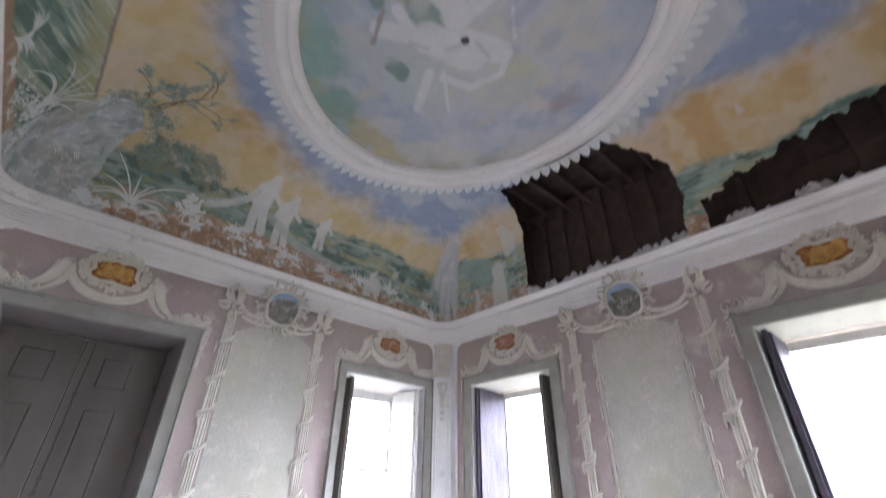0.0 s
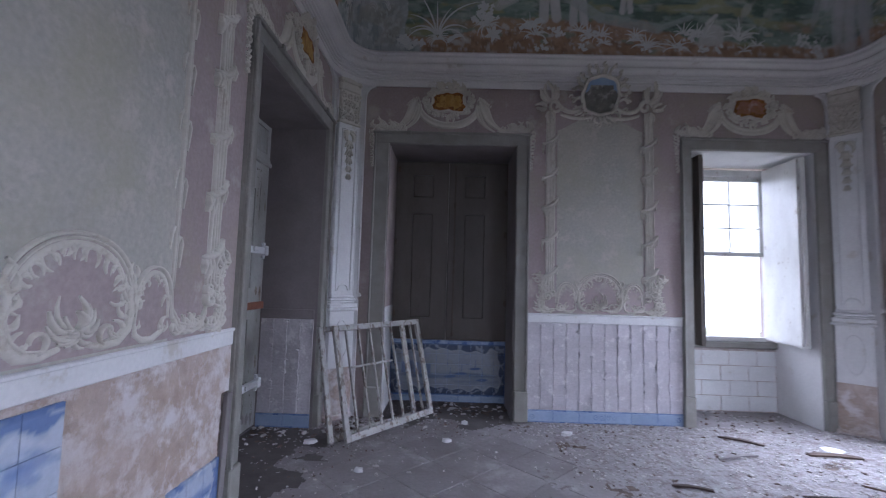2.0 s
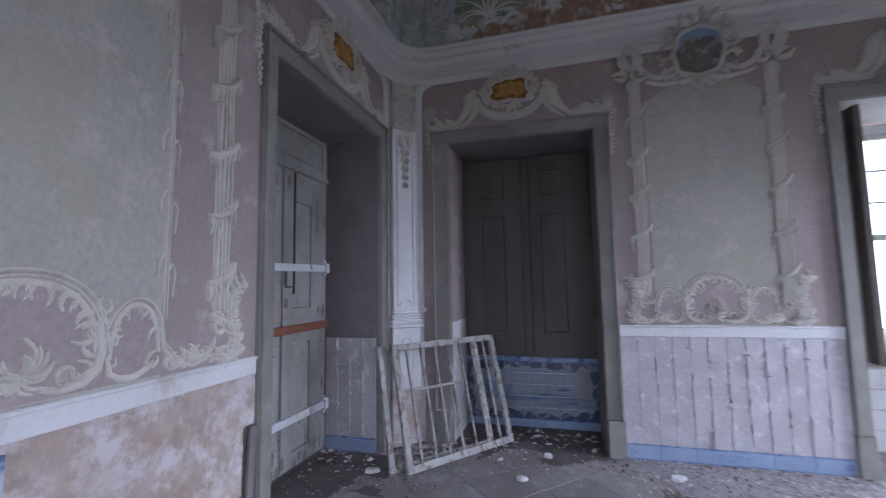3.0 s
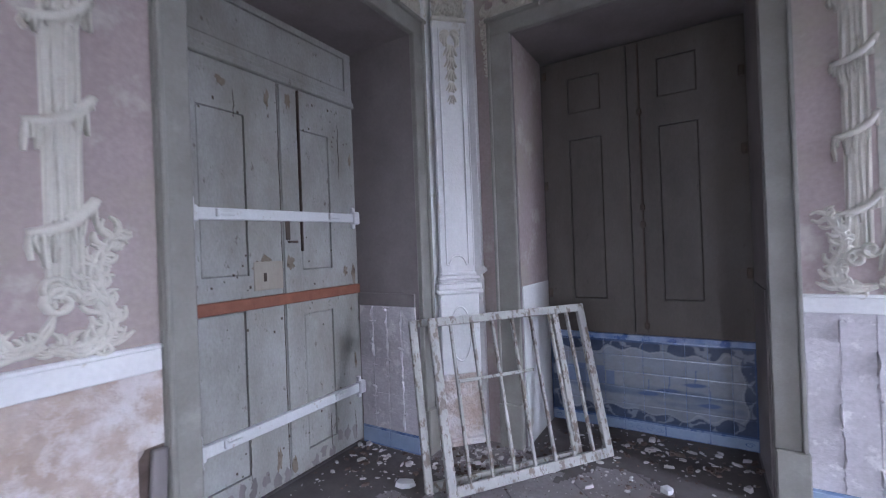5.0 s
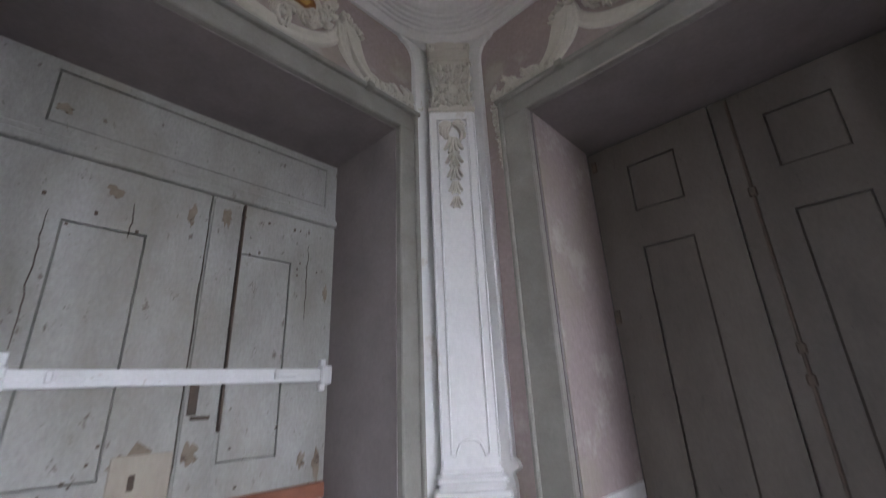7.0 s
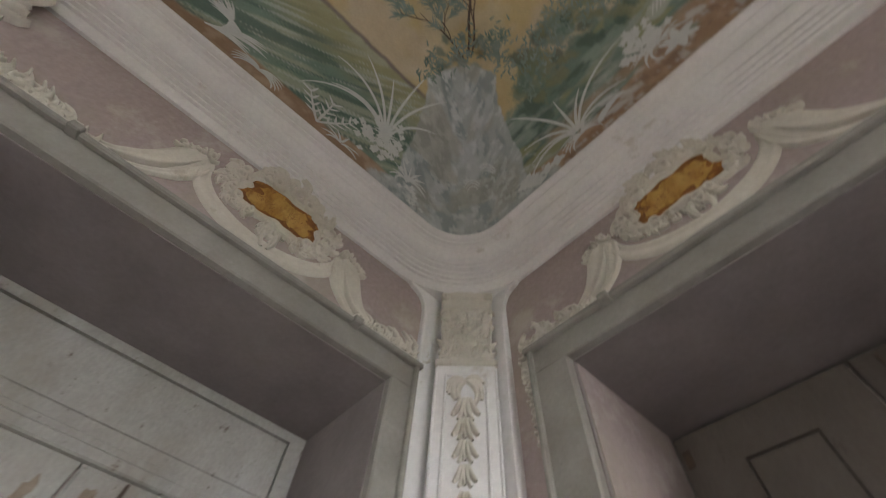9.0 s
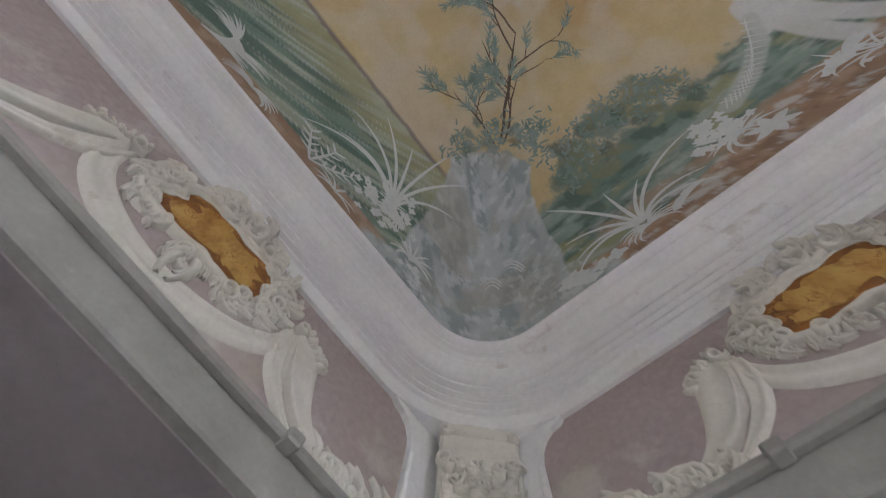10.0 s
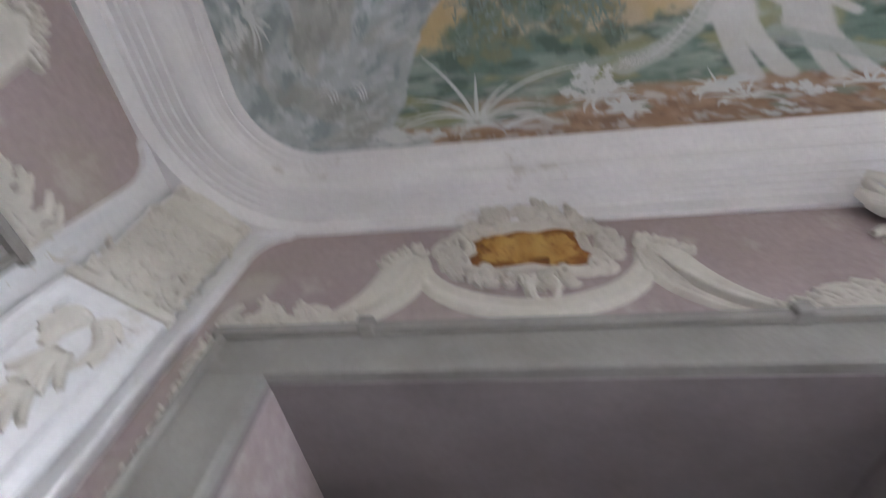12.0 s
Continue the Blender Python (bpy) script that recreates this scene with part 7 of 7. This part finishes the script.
for j in range(4):
    for i in range(4):
        a = 3.74 + 0.316 * i + (0.1 if j % 2 else 0)
        part("block", boxes(((a, 0.592, 0.01 + 0.17 * j), (min(a + 0.308, 5.0), 0.602, 0.172 + 0.17 * j)), bevel=0.003), M_WHITE, ap)

# ---- loose things and rubble on the floor ----
def heap(x, y):
    """Depth of the dirt and rubble over the floor."""
    e = math.exp(-((x - 5.3) / 1.35) ** 2) * math.exp(-((y + 3.3) / 1.9) ** 2) * 0.16
    e += 0.05 * math.exp(-((x - 4.3) / 1.1) ** 2 - ((y + 2.2) / 0.9) ** 2)
    n = noise.fractal(Vector((x * 2.2, y * 2.2, 5.0)), 1.0, 2.0, 5)
    return e * (1 + 0.7 * n) + 0.012 * n - 0.010 + 0.010 * min(1.0, max(0.0, (x - 2.6) / 1.2))


def board(p, ang, L, w, t, material, label, tilt=0.0, z=0.0):
    """A loose splintered board lying on the floor."""
    r = random.Random(int(p[0] * 1000))
    bm = bmesh.new()
    k = 9
    rows_ = []
    for i in range(k):
        f = i / (k - 1)
        ww = w * (1 if 0 < i < k - 1 else r.uniform(0.5, 0.9)) * r.uniform(0.93, 1.05)
        x = L * (f - 0.5)
        bow = 0.01 * math.sin(f * 3.1)
        rows_.append([bm.verts.new((x + r.uniform(-0.01, 0.01), s * ww / 2, h + bow)) for s, h in ((-1, 0), (1, 0), (1, t), (-1, t))])
    for a, b in zip(rows_, rows_[1:]):
        for j in range(4):
            bm.faces.new((a[j], a[(j + 1) % 4], b[(j + 1) % 4], b[j]))
    bm.faces.new(rows_[0][::-1])
    bm.faces.new(rows_[-1])
    ob = part("loose_board", bm, material)
    ob.matrix_world = pose(p[0], p[1], z, 0, -tilt, ang)
    return tagged(ob, label, "board", "fallen boards")


BOARDS = [(3.50, -2.30, -28, 1.15, 0.09, 0.035), (4.35, -2.12, -15, 1.5, 0.10, 0.04), (4.62, -2.42, 20, 1.2, 0.08, 0.03), (3.90, -0.42, -35, 0.34, 0.06, 0.02), (3.62, -0.82, 15, 0.38, 0.035, 0.02), (3.05, -2.62, -20, 0.7, 0.07, 0.03),
          (4.85, -1.55, 40, 0.55, 0.07, 0.025), (4.2, -3.1, -30, 1.0, 0.09, 0.03), (3.7, -3.0, 60, 0.8, 0.06, 0.03), (4.6, -3.4, 10, 0.9, 0.08, 0.03), (4.45, -0.75, -8, 0.4, 0.09, 0.02), (2.95, -1.35, -15, 0.25, 0.04, 0.02), (3.45, -1.5, 30, 0.3, 0.05, 0.02), (4.9, -4.1, 75, 1.3, 0.09, 0.03)]
rb = random.Random(31)
for _ in range(110):
    BOARDS.append((rb.uniform(2.9, 5.1), rb.uniform(-4.2, -1.5), rb.uniform(-60, 40), rb.uniform(0.12, 0.6), rb.uniform(0.012, 0.035), rb.uniform(0.008, 0.018)))
for i, (x, y, a, L, w, t) in enumerate(BOARDS):
    board((x, y), a, L, w * 0.7, t * 0.7, (M_LATH, M_BEAM, M_LATH, M_BEAM, M_OLDWOOD)[i % 5], "dark splintered ceiling lath fallen among rubble", 0.0, max(0.0, heap(x, y)) + 0.004)
for i, (x, y, a, s) in enumerate(((4.05, -1.70, 20, 0.22), (4.3, -2.55, -30, 0.26), (3.75, -2.15, 10, 0.17), (4.55, -0.62, 35, 0.24), (1.25, -0.62, 15, 0.08), (3.35, -2.75, 50, 0.15), (4.7, -1.95, 70, 0.2), (1.42, -0.14, 30, 0.07), (2.35, -0.35, 10, 0.12), (0.62, -1.25, 5, 0.07), (1.0, -1.9, 65, 0.08), (0.10, -0.75, 20, 0.13))):
    r = random.Random(i + 70)
    bm = bmesh.new()
    n = 7
    pts = [(s * r.uniform(0.35, 0.6) * math.cos(2 * math.pi * k / n), s * r.uniform(0.28, 0.5) * math.sin(2 * math.pi * k / n)) for k in range(n)]
    lo = [bm.verts.new((x_, y_, 0)) for x_, y_ in pts]
    hi = [bm.verts.new((x_ * 0.9, y_ * 0.9, 0.022 + r.uniform(-0.005, 0.008))) for x_, y_ in pts]
    bm.faces.new(lo[::-1])
    bm.faces.new(hi)
    for k in range(n):
        bm.faces.new((lo[k], lo[(k + 1) % n], hi[(k + 1) % n], hi[k]))
    ob = part("plaster_fragment", bm, M_WHITE)
    ob.matrix_world = pose(x, y, 0.014 if x > 2.5 else 0.001, 0, 0, a)
    tagged(ob, "broken slab of white ceiling plaster on the floor", "plaster fragment", "fallen plaster")


bm = bmesh.new()
NX, NY = 130, 190
grid = [[bm.verts.new((2.2 + (RX - 2.2 - 0.01) * i / NX, -RY + 0.05 + (RY - 0.06) * j / NY, 0)) for j in range(NY + 1)] for i in range(NX + 1)]
for col in grid:
    for v in col:
        v.co.z = heap(v.co.x, v.co.y) + 0.0015
for i in range(NX):
    for j in range(NY):
        q = (grid[i][j], grid[i + 1][j], grid[i + 1][j + 1], grid[i][j + 1])
        if max(v.co.z for v in q) > -0.004:
            bm.faces.new(q)
for v in [v for v in bm.verts if not v.link_faces]:
    bm.verts.remove(v)
tagged(part("dirt_heap", bm, M_DIRT, None, "", True), "dark fallen plaster dirt spread over the floor", "dirt", kind="stuff")


bm = bmesh.new()
grid = [[bm.verts.new((1.9 + (RX - 1.93) * i / 150, -3.6 + 3.58 * j / 150, 0)) for j in range(151)] for i in range(151)]
for col in grid:
    for v in col:
        x, y = v.co.x, v.co.y
        cover = min(1.0, (x - 1.9) / 1.3) * min(1.0, max(-1.0, (y + 2.35 - 0.3 * (x - 3.6)) / 0.7))
        cover += 0.75 * noise.fractal(Vector((x * 1.7, y * 1.7, 9.0)), 0.9, 2.0, 6)
        v.co.z = max(heap(x, y), 0.0) + 0.004 * min(1.0, cover) + 0.002
        v.index = -1 if cover < 0.25 else 1
keep = {v for v in bm.verts if v.index == 1}
for i in range(150):
    for j in range(150):
        q = (grid[i][j], grid[i + 1][j], grid[i + 1][j + 1], grid[i][j + 1])
        if all(v in keep for v in q):
            bm.faces.new(q)
for v in [v for v in bm.verts if not v.link_faces]:
    bm.verts.remove(v)
tagged(part("plaster_dust", bm, M_DUST, None, "", True), "pale plaster dust trodden over the floor by the windows", "dust", kind="stuff")


def chips(name, spots, material, label, seed):
    """Many small broken chips lying at spots (x, y, size)."""
    r = random.Random(seed)
    verts, faces = [], []
    for x, y, s in spots:
        z = max(0.0, heap(x, y)) + 0.004 if x > 2.2 and y < 0 else 0.0
        b = len(verts)
        a0 = r.uniform(0, 6.28)
        n = 5
        h = s * r.uniform(0.12, 0.5)
        tx, ty = r.uniform(-0.3, 0.3), r.uniform(-0.3, 0.3)
        asp = r.uniform(0.25, 0.9)
        ca, sa = math.cos(a0), math.sin(a0)
        ring = [(p * ca - q * asp * sa, p * sa + q * asp * ca) for p, q in ((s * r.uniform(0.45, 0.95) * math.cos(k * 1.2566), s * r.uniform(0.4, 0.85) * math.sin(k * 1.2566)) for k in range(n))]
        verts += [(x + p, y + q, z - 0.002) for p, q in ring] + [(x + p * 0.8, y + q * 0.8, z + max(0.002, h * (1 + tx * p / s + ty * q / s))) for p, q in ring]
        faces += [tuple(b + n + k for k in range(n))] + [(b + k, b + (k + 1) % n, b + n + (k + 1) % n, b + n + k) for k in range(n)]
    me = bpy.data.meshes.new(name)
    me.from_pydata(verts, [], faces)
    me.materials.append(material)
    return tagged(new(name, me), label, "rubble", kind="stuff")


r7 = random.Random(77)
spots, dark = [], []
while len(spots) < 12000:
    x, y = r7.uniform(1.9, RX - 0.02), r7.uniform(-RY + 0.1, -0.02)
    dens = min(1.0, max(0.0, (x - 2.1 + 0.5 * (1.5 + y) * (y > -1.5)) / 1.6)) * (0.35 + 0.65 * noise.noise(Vector((x * 1.6, y * 1.6, 1.0))) ** 2 + 0.3)
    if r7.random() < dens:
        (spots if r7.random() < (0.85 if y > -1.9 else 0.40) else dark).append((x, y, 0.005 + (0.042 if y < -1.9 else 0.026) * r7.random() ** 5))
for _ in range(500):  # thin scatter over the rest
    spots.append((r7.uniform(0.05, 3.2), r7.uniform(-4.0, -0.02), 0.006 + 0.03 * r7.random() ** 4))
for cx, cy, sx, sy, k, m in ((-0.3, -0.5, 0.22, 0.14, 320, 0.06), (1.5, 0.35, 0.33, 0.16, 420, 0.07), (0.45, -0.2, 0.25, 0.18, 220, 0.06), (0.75, 0.2, 0.14, 0.14, 120, 0.045), (0.25, -0.35, 0.18, 0.16, 160, 0.05), (2.5, -0.14, 0.5, 0.09, 220, 0.03), (-0.15, -0.9, 0.25, 0.4, 500, 0.02), (0.3, -0.6, 0.3, 0.3, 400, 0.018), (1.2, 0.25, 0.35, 0.25, 600, 0.022), (1.2, -0.25, 0.4, 0.2, 250, 0.02), (4.4, 0.3, 0.5, 0.2, 330, 0.05), (5.6, -1.2, 0.2, 0.5, 250, 0.06), (-0.25, -1.2, 0.18, 0.5, 300, 0.02), (0.9, 0.02, 0.2, 0.12, 90, 0.045), (0.35, -1.6, 0.25, 0.5, 60, 0.02)):
    for _ in range(k):
        x, y = r7.gauss(cx, sx), r7.gauss(cy, sy)
        if (-0.5 < x < RX + 0.58) and y < 0.58 and not (x < 0.02 and not -1.85 < y < -0.42) and not (y > -0.02 and not (0.6 < x < 1.88 or 3.8 < x < 4.95)) and not (x > RX - 0.02 and not -1.84 < y < -0.58):
            (spots if r7.random() < 0.5 else dark).append((x, y, 0.004 + m * 0.75 * r7.random() ** 3.4))
chips("plaster_rubble", spots, M_RUBBLE, "pale broken plaster chips scattered over the floor", 1)
chips("dirt_rubble", dark, M_DIRT, "dark lath and dirt crumbs among the plaster", 2)


def dirt_drift(bm, x0, x1, y0, y1, into):
    """Thin dirt over a recess's floor, thinning out raggedly into the room; into: how far past the wall a place lies."""
    n = 70
    g = [[bm.verts.new((x0 + (x1 - x0) * i / n, y0 + (y1 - y0) * j / n, 0)) for j in range(n + 1)] for i in range(n + 1)]
    for col in g:
        for v in col:
            v.co.z = 0.0025 + 0.006 * max(0.0, noise.fractal(Vector((v.co.x * 6, v.co.y * 6, 2.0)), 1.0, 2.0, 4))
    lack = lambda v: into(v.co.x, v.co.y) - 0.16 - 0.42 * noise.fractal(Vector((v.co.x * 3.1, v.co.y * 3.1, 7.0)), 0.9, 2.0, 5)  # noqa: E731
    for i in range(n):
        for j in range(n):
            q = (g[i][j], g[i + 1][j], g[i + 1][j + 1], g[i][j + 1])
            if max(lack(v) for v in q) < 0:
                bm.faces.new(q)
    for v in [v for col in g for v in col if not v.link_faces]:
        bm.verts.remove(v)


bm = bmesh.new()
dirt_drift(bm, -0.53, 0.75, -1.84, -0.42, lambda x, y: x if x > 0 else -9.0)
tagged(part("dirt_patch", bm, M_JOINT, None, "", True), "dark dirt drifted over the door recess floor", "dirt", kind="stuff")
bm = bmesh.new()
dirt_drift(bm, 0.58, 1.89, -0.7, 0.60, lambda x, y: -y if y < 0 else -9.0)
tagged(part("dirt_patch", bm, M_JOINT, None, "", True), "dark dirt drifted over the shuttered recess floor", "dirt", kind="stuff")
slabs = tagged(part("floor_recess", boxes(((-0.56, -1.868, -0.018), (0.0, -0.397, -0.001)), ((0.565, 0.0, -0.018), (1.907, 0.61, -0.001)), ((3.735, 0.0, -0.018), (5.005, 0.60, 0.0)), ((RX, -1.85, -0.018), (RX + 0.61, -0.56, 0.0)), ((RX, -5.24, -0.018), (RX + 0.61, -3.94, 0.0))), M_FLOOR), "dusty stone floor of the door and window recesses", "floor", kind="structure")

# ---- outside ----
ground = tagged(part("ground", boxes(((-3000, -3000, -4.3), (3000, 3000, -4.2))), M_GRASS), "grassy ground far below the windows", "ground", kind="structure")
bm = bmesh.new()
ring = [[bm.verts.new((70 * math.cos(2 * math.pi * i / 48), 70 * math.sin(2 * math.pi * i / 48), z)) for i in range(48)] for z in (-6, 75)]
for i in range(48):
    bm.faces.new((ring[0][i], ring[0][(i + 1) % 48], ring[1][(i + 1) % 48], ring[1][i]))
M_HAZE = bpy.data.materials.new("overcast_distance")
M_HAZE.use_nodes = True
hb = M_HAZE.node_tree.nodes["Principled BSDF"]
hb.inputs["Base Color"].default_value = (0.5, 0.5, 0.5, 1)
hb.inputs["Emission Color"].default_value, hb.inputs["Emission Strength"].default_value = (0.93, 0.97, 1.0, 1), 3.2
tagged(part("backdrop", bm, M_HAZE), "bright hazy overcast distance beyond the windows", "backdrop", kind="structure")
r8 = random.Random(12)


def tree(x, y, height, label):
    """A broadleaf tree: tapered trunk, limbs and a ragged crown of many small leaf clumps."""
    thing = empty("tree", label, "tree", "trees", (x, y, -4.2))
    bm = bmesh.new()

    def limb(p, q, r0, r1):
        d = (q - p).normalized()
        s = d.orthogonal().normalized()
        t = d.cross(s)
        A = [bm.verts.new(p + (s * math.cos(k) + t * math.sin(k)) * r0) for k in (0, 1.05, 2.1, 3.14, 4.19, 5.24)]
        B = [bm.verts.new(q + (s * math.cos(k) + t * math.sin(k)) * r1) for k in (0, 1.05, 2.1, 3.14, 4.19, 5.24)]
        for k in range(6):
            bm.faces.new((A[k], A[(k + 1) % 6], B[(k + 1) % 6], B[k]))

    base, top = Vector((x, y, -4.2)), Vector((x + 0.2, y, -4.2 + height * 0.6))
    limb(base, top, height * 0.03, height * 0.015)
    tips = []
    for k in range(9):
        p = base.lerp(top, r8.uniform(0.5, 1.0))
        q = p + Vector((r8.uniform(-1, 1), r8.uniform(-1, 1), r8.uniform(0.4, 1.0))) * height * 0.22
        limb(p, q, height * 0.01, height * 0.004)
        tips.append(q)
    child("trunk", bm, M_BEAM, thing)
    verts, faces = [], []
    for _ in range(1500):
        c = r8.choice(tips) + Vector((r8.gauss(0, 1), r8.gauss(0, 1), r8.gauss(0, 0.8))) * height * 0.085
        u = Vector((r8.uniform(-1, 1), r8.uniform(-1, 1), r8.uniform(-1, 1))).normalized()
        w = u.orthogonal().normalized()
        s = height * r8.uniform(0.010, 0.022)
        b = len(verts)
        verts += [c - u * s, c + w * s * 0.6, c + u * s, c - w * s * 0.6]
        faces.append((b, b + 1, b + 2, b + 3))
    me = bpy.data.meshes.new("crown")
    me.from_pydata(verts, [], faces)
    me.materials.append(M_LEAF)
    ob = new("crown", me)
    ob.parent = thing
    ob.matrix_parent_inverse = thing.matrix_basis.inverted()


for x, y, h in ((24, -2.5, 4.4), (27, 1.0, 4.8), (22, -6, 4.2), (26, -10, 5.0), (30, -4.5, 4.6), (25, 4.0, 4.3)):
    tree(x, y, h, "pale green tree outside, below the window")

# ---- floor slabs, laid diagonally ----
def clip_poly(poly, x0, x1, y0, y1):
    for axis, lim, sign in ((0, x0, 1), (0, x1, -1), (1, y0, 1), (1, y1, -1)):
        out = []
        for p, q in zip(poly, poly[1:] + poly[:1]):
            a, b = sign * (p[axis] - lim), sign * (q[axis] - lim)
            if a >= 0:
                out.append(p)
            if (a < 0) != (b < 0):
                f = a / (a - b)
                out.append(tuple(p[k] + (q[k] - p[k]) * f for k in (0, 1)))
        poly = out
        if len(poly) < 3:
            return []
    return poly


r9 = random.Random(3)
T = 0.40
for i in range(-14, 30):
    for j in range(-26, 16):
        cx, cy = (i + j) * T * H, (i - j) * T * H - 3.0
        if not (-0.4 < cx < RX + 0.4 and -RY - 0.4 < cy < 0.4):
            continue
        half = (T - 0.006) * H
        poly = clip_poly([(cx - half, cy), (cx, cy - half), (cx + half, cy), (cx, cy + half)], 0.0, RX, -RY, 0.0)
        if len(poly) < 3:
            continue
        bm = bmesh.new()
        dz = r9.uniform(-0.0025, 0.0)
        mx, my = sum(p[0] for p in poly) / len(poly), sum(p[1] for p in poly) / len(poly)
        lo = [bm.verts.new((*p, -0.02)) for p in poly]
        md = [bm.verts.new((*p, -0.003 + dz)) for p in poly]
        hi = [bm.verts.new((p[0] + (mx - p[0]) * 0.02, p[1] + (my - p[1]) * 0.02, dz)) for p in poly]
        n = len(poly)
        bm.faces.new(hi)
        for k in range(n):
            bm.faces.new((lo[k], lo[(k + 1) % n], md[(k + 1) % n], md[k]))
            bm.faces.new((md[k], md[(k + 1) % n], hi[(k + 1) % n], hi[k]))
        part("slab", bm, M_FLOOR, floor)
